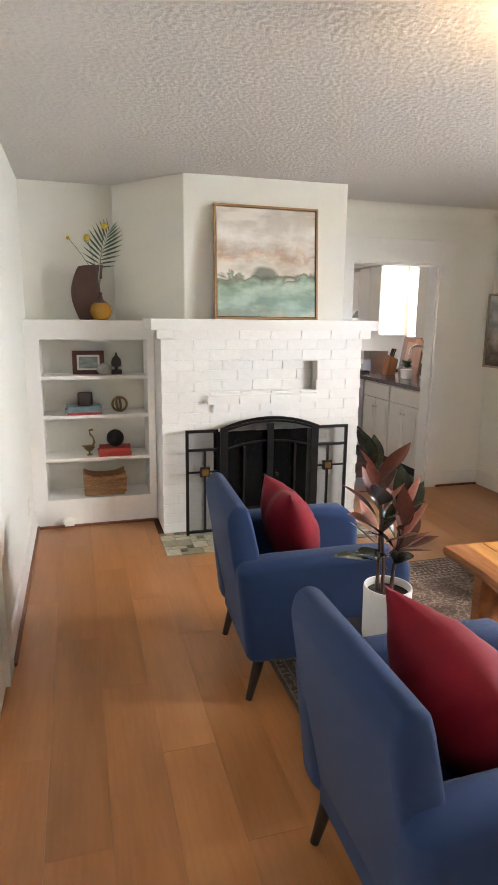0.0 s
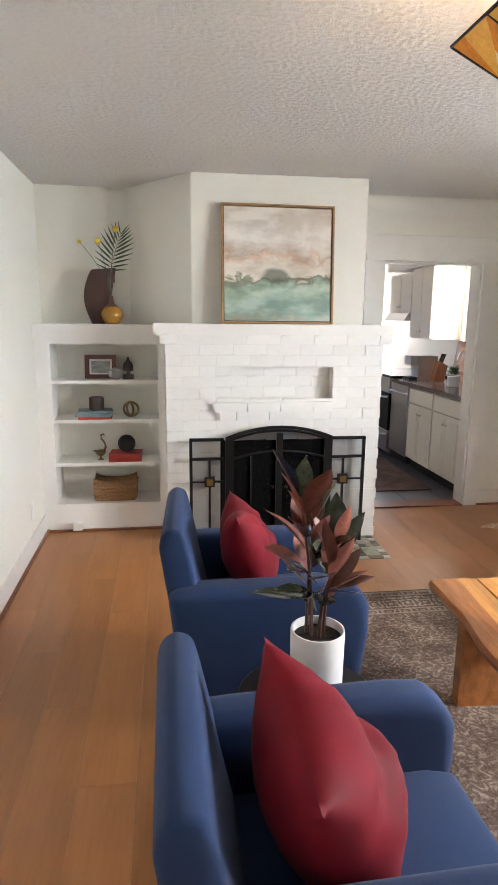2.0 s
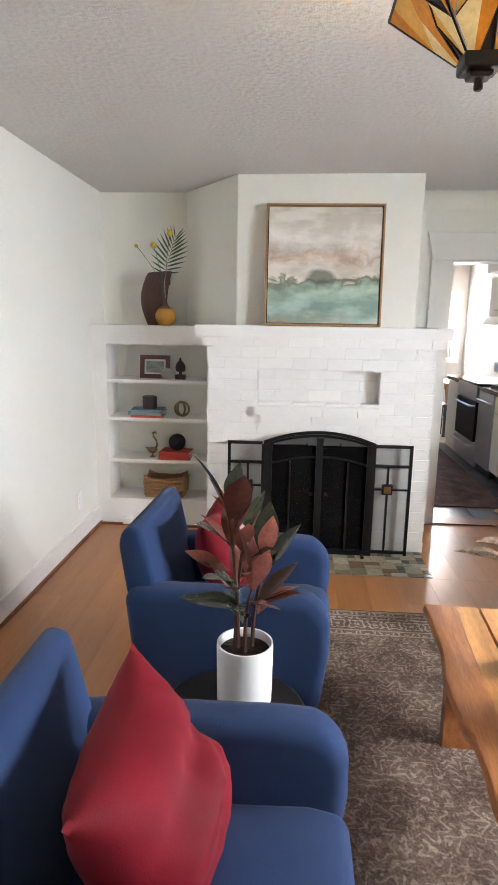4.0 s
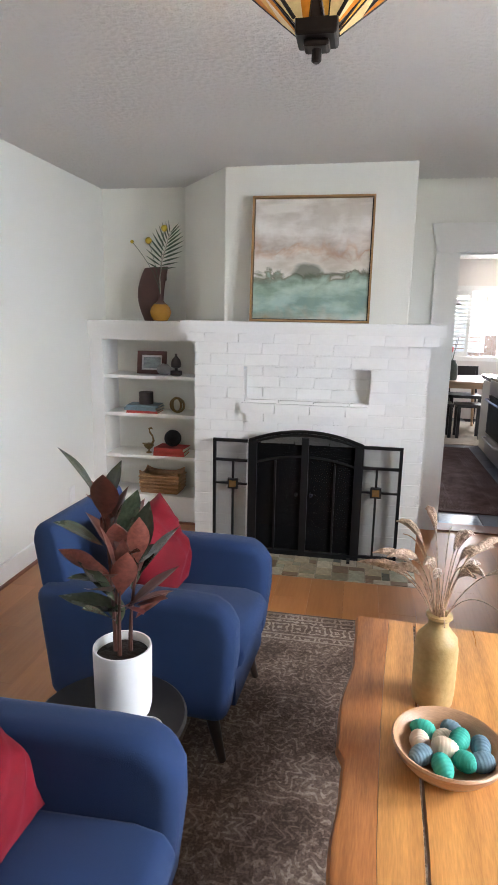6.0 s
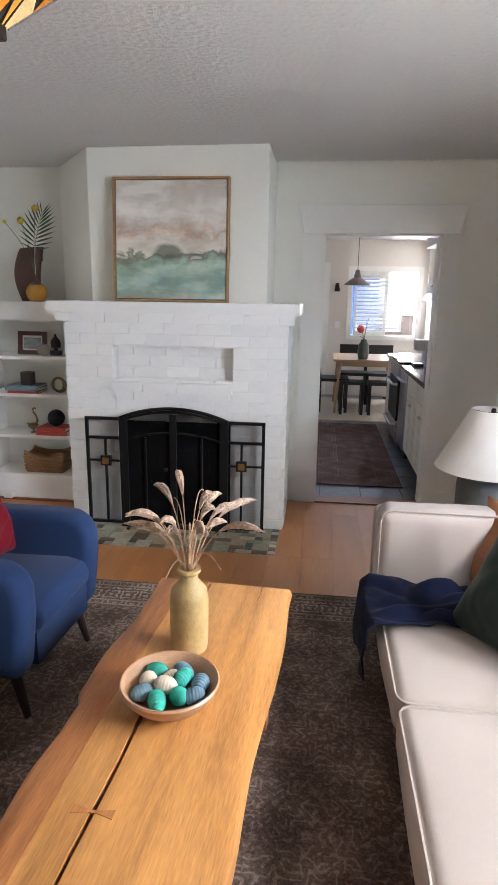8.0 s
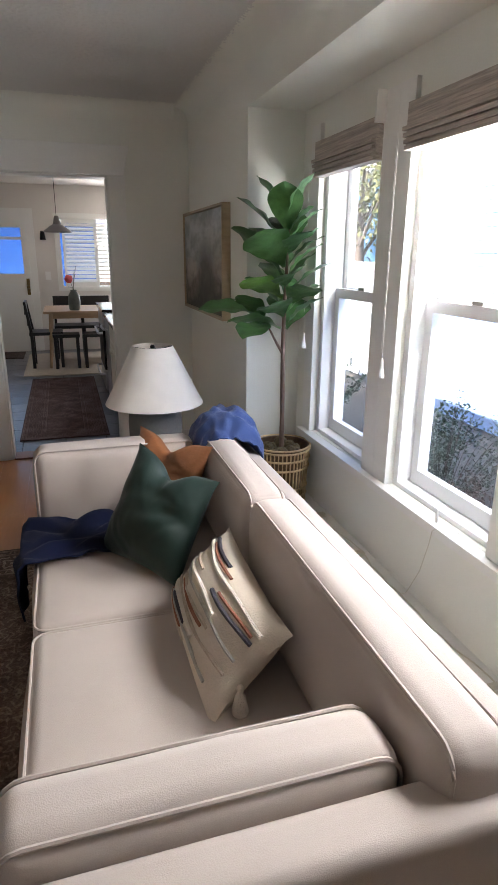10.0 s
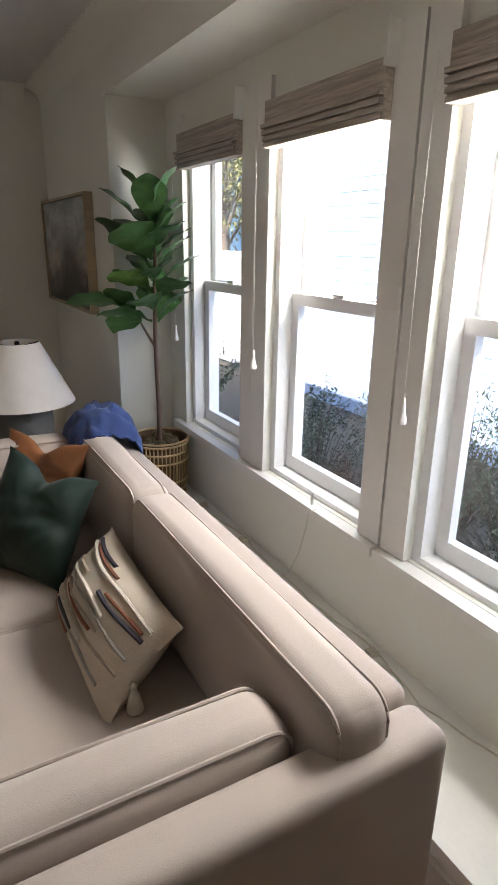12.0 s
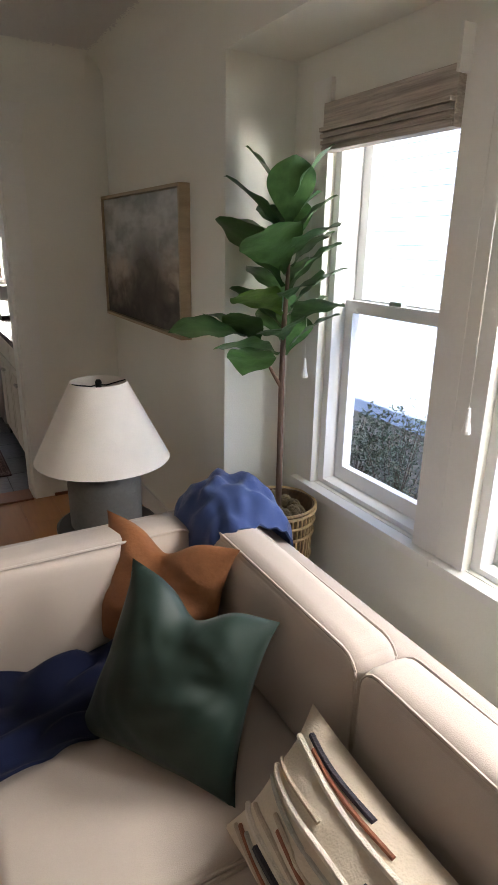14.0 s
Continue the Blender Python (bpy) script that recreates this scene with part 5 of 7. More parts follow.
def cloth(name, f, nu, nv, m, label, category, thick=0.007):
    """A draped cloth with thickness from f(u, v), u and v in 0..1."""
    bm = bmesh.new()
    g = [[bm.verts.new(f(i / nu, j / nv)) for j in range(nv + 1)] for i in range(nu + 1)]
    fs = [bm.faces.new((g[i][j], g[i + 1][j], g[i + 1][j + 1], g[i][j + 1])) for i in range(nu) for j in range(nv)]
    bmesh.ops.recalc_face_normals(bm, faces=fs)
    bmesh.ops.solidify(bm, geom=fs, thickness=thick)
    return tagged(part(name, bm, m, None, "", True, 80), label, category)
def navy(u, v):
    # u along the sofa's length, v from the seat's back over the front edge
    y = 2.20 + 0.35 * u + 0.02 * math.sin(7 * v + 3 * u)
    s = 0.74 * v
    fold = 0.006 * math.sin(u * 9 + 5 * v + 3 * math.sin(v * 4)) + 0.03 * noise.noise(Vector((u * 4, v * 5, 2.0)))
    if s < 0.46:
        return (2.92 - s, y, 0.396 + abs(fold) * 2.2)
    if s < 0.52:
        q = (s - 0.46) / 0.06 * math.pi / 2
        return (2.46 - 0.025 * math.sin(q), y, 0.379 + 0.022 * math.cos(q) + fold * 0.5)
    return (2.432 + fold, y + 0.02 * fold, 0.379 - (s - 0.52) * 1.05 - 0.03 * u * (s - 0.52) * 4)
cloth("throw_blanket", navy, 30, 34, NAVY, "navy cloth throw spilling over the sofa seat's front edge", "blanket")
def blue_throw(u, v):
    # over the back corner: u across x from seat side to window side, v along y
    a = math.pi * (0.02 + 0.96 * u)
    y = 2.42 + 0.36 * v
    bulge = math.sin(math.pi * min(max(v, 0.02), 0.98)) ** 0.45
    x = 3.30 - 0.155 * math.cos(a) * (0.75 + 0.25 * bulge)
    z = 0.60 + (0.10 + 0.125 * bulge) * math.sin(a) ** 0.7
    if u < 0.04 or u > 0.96:
        z -= 0.03
    z += 0.026 * noise.noise(Vector((u * 5, v * 4, 4.0))) + 0.02 * noise.noise(Vector((u * 11, v * 9, 1.0))) + 0.008 * math.sin(v * 22 + 5 * u)
    return (x + 0.012 * noise.noise(Vector((v * 6, u * 4, 9.0))) + 0.02, y, max(z, 0.57))
cloth("throw_blanket", blue_throw, 34, 26, THROW, "crumpled blue denim-like throw over the sofa's back corner", "blanket")

# ---- lamp behind the sofa ----
LSH = mat("cream_linen_shade", (0.80, 0.74, 0.68), 0.9, var=0.05, scale=10, bump=0.2, bscale=300)
ltb = thing("lamp_table", (3.105, 3.285, 0), "dark wooden stand behind the sofa", "side table")
part("tabletop", lathe([(0.19, 0.40), (0.2, 0.404), (0.2, 0.42), (0.19, 0.424)], 32), DRUM, ltb)
part("column", lathe([(0.13, 0.0), (0.12, 0.02), (0.04, 0.04), (0.04, 0.40)], 24), DRUM, ltb)
lmp = thing("table_lamp", (3.105, 3.285, 0.424), "table lamp with cream cone shade and grey ceramic base", "lamp")
GREYC = mat("matt_grey_ceramic", (0.17, 0.165, 0.155), 0.75, var=0.15, scale=9, bump=0.25, bscale=80)
part("base", lathe([(0.13, 0.0), (0.142, 0.008), (0.145, 0.18), (0.14, 0.23), (0.125, 0.25), (0.03, 0.262), (0.014, 0.27)], 40), GREYC, lmp, "matt grey ceramic base", True)
part("harp", tube([(0, 0, 0.27), (0.0, 0, 0.56)], 0.006, 8), BLACK, lmp)
part("shade", lathe([(0.262, 0.282), (0.107, 0.588), (0.105, 0.588), (0.2595, 0.284)], 48, close=False), LSH, lmp, "cream cone shade", True)
part("spider", tube([(-0.108, 0, 0.585), (-0.03, 0, 0.57), (0, 0, 0.575), (0.03, 0, 0.57), (0.108, 0, 0.585)], 0.003, 6), BLACK, lmp)
part("finial", lathe([(0.012, 0.565), (0.013, 0.585), (0.008, 0.594)], 12), BLACK, lmp)

# ---- fiddle-leaf fig on the window seat ----
ff = thing("fiddle_leaf_fig", (3.72, 2.95, AZ0), "tall fiddle-leaf fig in a woven basket on the window seat", "plant")
RATT = mat("rattan_weave", (0.58, 0.42, 0.23), 0.7, var=0.2, scale=30, bump=0.5, bscale=120)
# core coloured dark to give the shade in the gaps between staves
part("basket_core", lathe([(0.11, 0.0), (0.128, 0.01), (0.148, 0.32), (0.140, 0.32), (0.13, 0.26), (0.0, 0.235)], 40), mat("rattan_gap_shade", (0.13, 0.08, 0.04), 0.8, var=0.3, scale=40), ff, "", True)
stave = part("stave", box(-0.004, 0.004, -0.003, 0.003, 0.006, 0.305, 0.0015), RATT, ff)
stave.matrix_basis = pose(0.129, 0, 0, 0, 3.6, 0)
for i in range(1, 44):
    o = new("stave", stave.data)
    o.parent = ff
    o.matrix_basis = pose(0, 0, 0, 0, 0, i * 360 / 44) @ pose(0.129, 0, 0, 0, 3.6, 0)
for z, r in ((0.012, 0.133), (0.055, 0.137), (0.10, 0.140), (0.21, 0.147), (0.26, 0.150), (0.305, 0.153), (0.322, 0.153)):
    part("hoop", tube([(r * math.cos(q), r * math.sin(q), z) for q in [2 * math.pi * i / 36 for i in range(37)]], 0.006, 6), RATT, ff, "", True)
MOSS = mat("brown_moss", (0.13, 0.10, 0.05), 0.95, var=0.4, scale=40, bump=1.0, bscale=80)
for i in range(11):
    ms = bmesh.new()
    r = 0.03 + 0.012 * ((i * 7) % 5) / 5
    d = 0.0 if i == 0 else 0.078
    bmesh.ops.create_icosphere(ms, subdivisions=2, radius=r, matrix=Matrix.Translation((d * math.cos(i * 0.63), d * math.sin(i * 0.63), 0.275 + 0.012 * (i % 3))))
    part("moss_ball", ms, MOSS, ff, "brown moss ball", True)
BARK = mat("fig_bark", (0.16, 0.10, 0.075), 0.85, var=0.3, scale=25, bump=0.6, bscale=60, stretch=(1, 1, 0.3))
trunk_p = [Vector(p) for p in ((0, 0, 0.22), (0.004, 0.006, 0.5), (-0.004, 0.0, 0.8), (0.0, 0.004, 1.02), (0.005, 0.0, 1.16), (0.008, -0.004, 1.32), (0.010, -0.008, 1.44))]
part("trunk", tube(trunk_p, [0.013, 0.012, 0.011, 0.010, 0.008, 0.006, 0.004], 10), BARK, ff, "", True)
br = bez((-0.004, 0.0, 0.80), (-0.045, 0.01, 0.86), (-0.10, 0.04, 0.99), 6)
part("branch", tube(br, [0.009, 0.008, 0.007, 0.006, 0.005, 0.004, 0.003], 8), BARK, ff, "", True)
def fig_leaf(name, col, col2):
    m = mat("fig_leaf_green", col, 0.42, var=0.25, scale=7, col2=col2, bump=0.25, bscale=26, rnd=0.3)
    return leaf_mesh(name, 0.33, 0.215, m, 0.63, 0.25, 0.26, 0.020, 16, 0.75)
fl = [fig_leaf("leaf", (0.04, 0.10, 0.034), (0.06, 0.14, 0.045)), fig_leaf("leaf", (0.05, 0.125, 0.038), (0.085, 0.18, 0.055)), fig_leaf("leaf", (0.09, 0.19, 0.03), (0.14, 0.27, 0.05))]
rl = random.Random(21)
for i in range(30):
    z = 0.90 + 0.52 * (i / 29)
    az = i * 137.5 + 40
    up = 22 + 44 * (i / 29) + rl.uniform(-16, 14)
    base = Vector((0.005, 0, z))
    sc = rl.uniform(0.8, 1.05) * (1.0 - 0.25 * max(0, i - 21) / 8)
    # leaves that would meet the alcove wall turn inwards
    d = Vector((math.cos(rad(az)), math.sin(rad(az))))
    if d.x > 0.35 or d.y > 0.55:
        sc *= 0.72
        up = max(up, 50)
    o = new("leaf", fl[2] if i == 9 else fl[i % 2])
    o.parent = ff
    o.matrix_basis = Matrix.Translation(base) @ pose(0, 0, 0, 0, -up, az) @ pose(0.025, 0, 0, rl.uniform(-38, 38), 0, 0) @ Matrix.Scale(sc, 4)
for i, (az, up, sc) in enumerate(((170, 18, 0.95), (230, 5, 0.8), (120, 30, 0.7), (200, 50, 0.7))):
    o = new("leaf", fl[i % 2])
    o.parent = ff
    o.matrix_basis = Matrix.Translation(br[-1 - (i % 2)]) @ pose(0, 0, 0, 0, -up, az) @ pose(0.01, 0, 0, 10 * i - 15, 0, 0) @ Matrix.Scale(sc, 4)

# thin cable lying along the window seat and a wand hanging from a blind
CORD = mat("cream_cable", (0.62, 0.58, 0.48), 0.6, var=0.1, scale=20)
cbl = thing("power_cable", (3.84, 1.7, AZ0), "thin cream cable with inline clips along the window seat", "cable")
pts = [(0.03 - 0.05 * math.sin(i * 1.3) * (i % 2) * 0.6 - 0.02, 1.05 - 0.15 * i, 0.004) for i in range(15)]
part("cord", tube([p for a, b in zip(pts, pts[1:]) for p in (Vector(a), Vector(a).lerp(Vector(b), 0.5) + Vector((0.006, 0, 0)))] + [Vector(pts[-1])], 0.0028, 6), CORD, cbl, "", True)
for y in (0.98, 0.55, -0.35):
    part("clip", box(-0.008, 0.026, y - 0.016, y + 0.016, 0.0, 0.018, 0.005), CORD, cbl)
wd = thing("blind_wand", (XA - 0.06, 1.72, 0.0), "thin cream cord hanging over the window sill", "cord")
part("cord", tube([(0.02, 0, 0.58), (-0.012, 0, 0.572), (-0.02, 0.0, 0.52), (-0.025, 0.03, 0.40), (-0.03, 0.09, 0.28), (-0.01, 0.18, AZ0 + 0.006)], 0.0016, 5), CORD, wd)
part("knob", lathe([(0.002, 0.60), (0.006, 0.605), (0.006, 0.64), (0.002, 0.65)], 10), WHITE, wd)


# ---- stained-glass ceiling light ----
clf = thing("ceiling_light", (1.479, 1.566, H), "square stained-glass semi-flush ceiling light, amber and lit", "ceiling light")
LEAD = mat("dark_bronze", (0.03, 0.022, 0.018), 0.4, metal=0.7, var=0.2, scale=15)
def tiff(name, c, e):
    m = mat(name, c, 0.25, var=0.3, scale=14)
    b = m.node_tree.nodes["Principled BSDF"]
    b.inputs["Emission Color"].default_value = (*c, 1)
    b.inputs["Emission Strength"].default_value = e
    return m
TG = [tiff("amber_glass", (0.50, 0.17, 0.014), 0.022), tiff("honey_glass", (0.58, 0.29, 0.045), 0.024), tiff("cream_glass", (0.62, 0.44, 0.19), 0.03), tiff("smoke_glass", (0.035, 0.025, 0.02), 0.0)]
part("canopy", lathe([(0.0, -0.03), (0.06, -0.03), (0.075, -0.012), (0.078, 0.0)], 24), LEAD, clf)
part("stem", tube([(0, 0, -0.03), (0, 0, -0.36)], 0.008, 8), LEAD, clf)
Z0, Z1, R0, R1 = -0.340, -0.192, 0.041, 0.175      # shade: small square below, wide above
part("bottom_cap", prism([(-R0, -R0), (R0, -R0), (R0, R0), (-R0, R0)], Z0 - 0.028, Z0 + 0.006, "z", 0.006), LEAD, clf)
part("bottom_step", prism([(-0.026, -0.026), (0.026, -0.026), (0.026, 0.026), (-0.026, 0.026)], Z0 - 0.042, Z0 - 0.028, "z", 0.01), LEAD, clf)
part("finial", lathe([(0.006, Z0 - 0.066), (0.010, Z0 - 0.062), (0.010, Z0 - 0.042)], 12), LEAD, clf)
def on_shade(side, s, t):
    """side 0..3; s -1..1 across; t 0 below..1 above."""
    r = R0 + (R1 - R0) * t
    z = Z0 + (Z1 - Z0) * t
    x, y = r, s * r
    for _ in range(side):
        x, y = -y, x
    return Vector((x, y, z))
def glass_piece(side, quad, m):
    bm = bmesh.new()
    vs_ = [bm.verts.new(on_shade(side, s, t)) for s, t in quad]
    f = bm.faces.new(vs_)
    bmesh.ops.recalc_face_normals(bm, faces=[f])
    bmesh.ops.solidify(bm, geom=[f], thickness=0.003)
    part("glass_piece", bm, TG[m], clf)
def came(side, a, b, r=0.003):
    part("lead_came", tube([on_shade(side, *a), on_shade(side, *b)], r, 6), LEAD, clf)
for side in range(4):
    # mirrored kite-and-ray pattern
    pcs = [(((-0.0, 0.42), (0.30, 0.62), (0.0, 1.0), (-0.30, 0.62)), 0), (((-0.34, 0.0), (0.34, 0.0), (0.0, 0.42)), 3)]
    for sg in (-1, 1):
        pcs += [(((sg * 0.34, 0.0), (sg * 0.62, 0.0), (sg * 0.30, 0.62), (0.0, 0.42)), 0 if sg < 0 else 1), (((sg * 0.62, 0.0), (sg * 0.96, 0.0), (sg * 0.96, 0.3), (sg * 0.30, 0.62)), 2),
                (((sg * 0.30, 0.62), (sg * 0.96, 0.3), (sg * 0.62, 1.0)), 3 if sg > 0 else 1), (((sg * 0.30, 0.62), (sg * 0.62, 1.0), (0.0, 1.0)), 1), (((sg * 0.96, 0.3), (sg * 0.96, 1.0), (sg * 0.62, 1.0)), 0)]
        for a, b in (((sg * 0.34, 0), (0, 0.42)), ((sg * 0.62, 0), (sg * 0.30, 0.62)), ((0, 0.42), (sg * 0.30, 0.62)), ((sg * 0.30, 0.62), (0, 1)), ((sg * 0.30, 0.62), (sg * 0.62, 1)), ((sg * 0.30, 0.62), (sg * 0.96, 0.3)), ((sg * 0.96, 0.3), (sg * 0.62, 1))):
            came(side, a, b)
    for q, m in pcs:
        glass_piece(side, q, m)
    came(side, (-1, 0), (-1, 1), 0.005)
    came(side, (-1, 1), (1, 1), 0.005)
bulb = thing("light_bulb", (1.479, 1.566, H - 0.24), "warm glowing light bulb inside the glass shade", "bulb")
BULBM = emit_mat("warm_bulb_glow", (1.0, 0.72, 0.42), 17.0)
for k in range(2):
    bb = bmesh.new()
    bmesh.ops.create_uvsphere(bb, u_segments=14, v_segments=10, radius=0.024, matrix=Matrix.Translation((0.05 * (2 * k - 1), 0, 0)))
    part("glass_envelope", bb, BULBM, bulb, "", True)
    part("socket", tube([(0.05 * (2 * k - 1), 0, -0.02), (0.01 * (2 * k - 1), 0, -0.05)], 0.012, 8), LEAD, bulb)


# ---- kitchen and dining end ----
KX0, KX1, KY0, KY1 = 0.9, 3.85, YB + 0.13, 10.1
KWALL = mat("kitchen_paint", (0.74, 0.70, 0.66), 0.6, var=0.03, scale=2, bump=0.2, bscale=140)
kfl = structure("floor_kitchen", box(KX0, KX1, KY0, KY1, -0.15, -0.008), mat("dark_grout", (0.05, 0.045, 0.045), 0.9, var=0.2, scale=20), "dark slate tile kitchen floor", "floor")
structure("wall_kitchen_west", grid_wall("x", KX0 - 0.1, KX0, KY0, KY1, -0.15, H, []), KWALL, "warm white kitchen wall", "wall")
KW = (2.70, 3.70, 0.98, 1.97)
structure("wall_kitchen_north", grid_wall("y", KY1, KY1 + 0.15, KX0 - 0.1, KX1 + 0.1, -0.15, H, [KW, (1.50, 2.15, 1.15, 1.85)]), KWALL, "warm white wall with a window and a back door", "wall")
SW = (6.11, 6.45, 1.22, 2.06)
structure("wall_kitchen_east", grid_wall("x", KX1, KX1 + 0.15, KY0, KY1, -0.15, H, [SW]), KWALL, "warm white kitchen wall with a window over the sink", "wall")
structure("ceiling_kitchen", box(KX0 - 0.1, KX1 + 0.15, KY0, KY1 + 0.15, H, H + 0.12), KWALL, "smooth white kitchen ceiling", "ceiling")

kw = thing("window_4", (3.2, KY1, 0.98), "white dining window with a half-open louvred shutter", "window")
kw["kind"] = "structure"
for x0, x1, z0, z1 in ((-0.58, -0.50, -0.07, 1.07), (0.50, 0.58, -0.07, 1.07), (-0.50, 0.50, -0.07, 0.0), (-0.50, 0.50, 0.99, 1.07)):
    part("window_frame", box(x0, x1, -0.025, 0.0, z0, z1, 0.004), WHITE, kw)
for x0, x1, z0, z1 in ((-0.47, -0.43, 0.06, 0.93), (0.0, 0.05, 0.06, 0.93), (-0.47, 0.05, 0.0, 0.06), (-0.47, 0.05, 0.93, 0.99), (0.25, 0.29, 0.06, 0.93)):
    part("shutter_stile", box(x0, x1, 0.02, 0.05, z0, z1, 0.003), WHITE, kw)
lv = part("louvre", box(-0.43, 0.0, -0.028, 0.028, -0.004, 0.004, 0.003), WHITE, kw)
lv.matrix_basis = pose(0, 0.036, 0.085, 50, 0, 0)
for i in range(1, 15):
    o = new("louvre", lv.data)
    o.parent = kw
    o.matrix_basis = pose(0, 0.036, 0.085 + 0.0585 * i, 50, 0, 0)
lv2 = part("louvre", box(0.05, 0.25, -0.028, 0.028, -0.004, 0.004, 0.003), WHITE, kw)
lv2.matrix_basis = pose(0, 0.036, 0.085, 50, 0, 0)
for i in range(1, 15):
    o = new("louvre", lv2.data)
    o.parent = kw
    o.matrix_basis = pose(0, 0.036, 0.085 + 0.0585 * i, 50, 0, 0)
part("meeting_rail", box(0.29, 0.5, 0.06, 0.10, 0.48, 0.53, 0.004), WHITE, kw)
g = part("pane", box(-0.5, 0.5, 0.09, 0.094, 0.0, 0.99), GLASS, kw)
g.visible_shadow = False

kd = thing("door_1", (1.83, KY1, 0), "white back door with an upper glass light and brass latch", "door")
kd["kind"] = "structure"
part("door_leaf", grid_wall("y", -0.045, -0.003, -0.40, 0.40, 0.0, 2.0, [(-0.32, 0.31, 1.17, 1.83)]), WHITE, kd)
part("panel_moulding", box(-0.30, 0.30, -0.053, -0.045, 0.18, 0.95, 0.006), WHITE, kd)
g = part("pane", box(-0.33, 0.32, -0.02, -0.016, 1.15, 1.85), GLASS, kd)
g.visible_shadow = False
part("curtain_rail", box(-0.33, 0.32, -0.034, -0.026, 1.66, 1.70, 0.002), WHITE, kd)
part("latch_plate", box(0.33, 0.375, -0.055, -0.045, 0.86, 1.10, 0.004), BRASS, kd, "aged brass latch plate")
part("knob", lathe([(0.01, 0.0), (0.012, 0.02), (0.027, 0.035), (0.024, 0.055), (0.005, 0.06)], 16), BRASS, kd, "brass knob", True).matrix_basis = pose(0.352, -0.05, 0.98, 90, 0, 0)
part("casing_board", box(0.40, 0.50, -0.03, 0, 0, 2.10, 0.004), WHITE, kd)
part("casing_board", box(-0.50, -0.40, -0.03, 0, 0, 2.10, 0.004), WHITE, kd)
part("casing_board", box(-0.40, 0.40, -0.03, 0, 2.0, 2.10, 0.004), WHITE, kd)
sc_ = thing("wall_sconce", (2.45, KY1, 1.72), "small dark wall sconce beside the back door", "sconce")
part("backplate", box(-0.03, 0.03, -0.012, 0, -0.05, 0.07, 0.004), BLACK, sc_)
part("shade", lathe([(0.045, -0.06), (0.03, 0.05), (0.0, 0.06)], 16, 0, -0.06), BLACK, sc_, "", True)
swp = tagged(part("switch_plate", box(2.44, 2.52, KY1 - 0.008, KY1, 1.08, 1.2, 0.003), WHITE), "white light switch plate", "switch")

# counter run: two sink-base units, dishwasher, range
CABW = mat("cream_cabinet_paint", (0.74, 0.70, 0.63), 0.42, var=0.03, scale=4)
GRAN = mat("dark_granite", (0.035, 0.03, 0.033), 0.15, var=0.6, scale=45, bump=0.03, bscale=120, fine=0.9, col2=(0.09, 0.07, 0.07))
STEEL = mat("stainless_steel", (0.55, 0.55, 0.57), 0.3, metal=1.0, var=0.02, scale=3)
def base_unit(y0, y1):
    u = thing("base_cabinet", (3.09, (y0 + y1) / 2, 0), "cream painted base cabinet with a drawer front and two doors", "cabinet", "kitchen base cabinets")
    h = (y1 - y0) / 2
    part("body", box(0.0, 0.70, -h + 0.001, h - 0.001, 0.10, 0.86), CABW, u)
    part("toe_kick", box(0.05, 0.70, -h + 0.002, h - 0.002, 0.0, 0.10), BLACK, u)
    part("drawer_front", box(-0.02, 0.0, -h + 0.01, h - 0.01, 0.70, 0.845, 0.005), CABW, u)
    for sg in (-1, 1):
        a, b = (-h + 0.01, -0.004) if sg < 0 else (0.004, h - 0.01)
        d = part("door", box(-0.02, 0.0, a, b, 0.12, 0.69, 0.005), CABW, u)
        part("door_panel", box(-0.024, -0.016, a + 0.05, b - 0.05, 0.17, 0.64, 0.006), CABW, d)
        part("knob", lathe([(0.005, 0), (0.006, 0.012), (0.013, 0.02), (0.004, 0.027)], 12), METALG, d, "small nickel knob", True).matrix_basis = pose(-0.02, -sg * 0.03, 0.60, 0, -90, 0)
base_unit(4.86, 5.44)
base_unit(5.442, 6.02)
dwm = thing("dishwasher", (3.09, 6.253, 0), "stainless steel dishwasher with a bowed handle", "dishwasher")
part("body", box(0.0, 0.68, -0.228, 0.228, 0.02, 0.858), BLACK, dwm)
part("front", box(-0.03, 0.0, -0.228, 0.228, 0.10, 0.855, 0.006), STEEL, dwm)
part("handle", tube([(-0.03, -0.19, 0.77), (-0.07, -0.17, 0.775), (-0.08, 0, 0.78), (-0.07, 0.17, 0.775), (-0.03, 0.19, 0.77)], 0.011, 8), STEEL, dwm, "", True)
rng_ = thing("kitchen_range", (3.07, 6.87, 0), "stainless steel range with black glass top and oven handles", "range")
part("body", box(0.0, 0.72, -0.378, 0.378, 0.03, 0.90), STEEL, rng_)
part("oven_door", box(-0.03, 0.0, -0.36, 0.36, 0.30, 0.72, 0.008), BLACK, rng_, "black glass oven door")
part("drawer", box(-0.028, 0.0, -0.36, 0.36, 0.08, 0.28, 0.008), STEEL, rng_)
part("control_panel", box(-0.03, 0.0, -0.36, 0.36, 0.74, 0.90, 0.008), STEEL, rng_)
part("cooktop", box(-0.03, 0.74, -0.38, 0.38, 0.90, 0.925, 0.006), mat("black_cooktop_glass", (0.01, 0.01, 0.012), 0.08, var=0.2), rng_, "black glass cooktop")
for z in (0.68, 0.25):
    part("handle", tube([(-0.03, -0.32, z), (-0.075, -0.30, z), (-0.08, 0, z), (-0.075, 0.30, z), (-0.03, 0.32, z)], 0.012, 8), STEEL, rng_, "", True)
base2 = thing("base_cabinet", (3.09, 7.53, 0), "cream painted narrow base cabinet beside the range", "cabinet", "kitchen base cabinets")
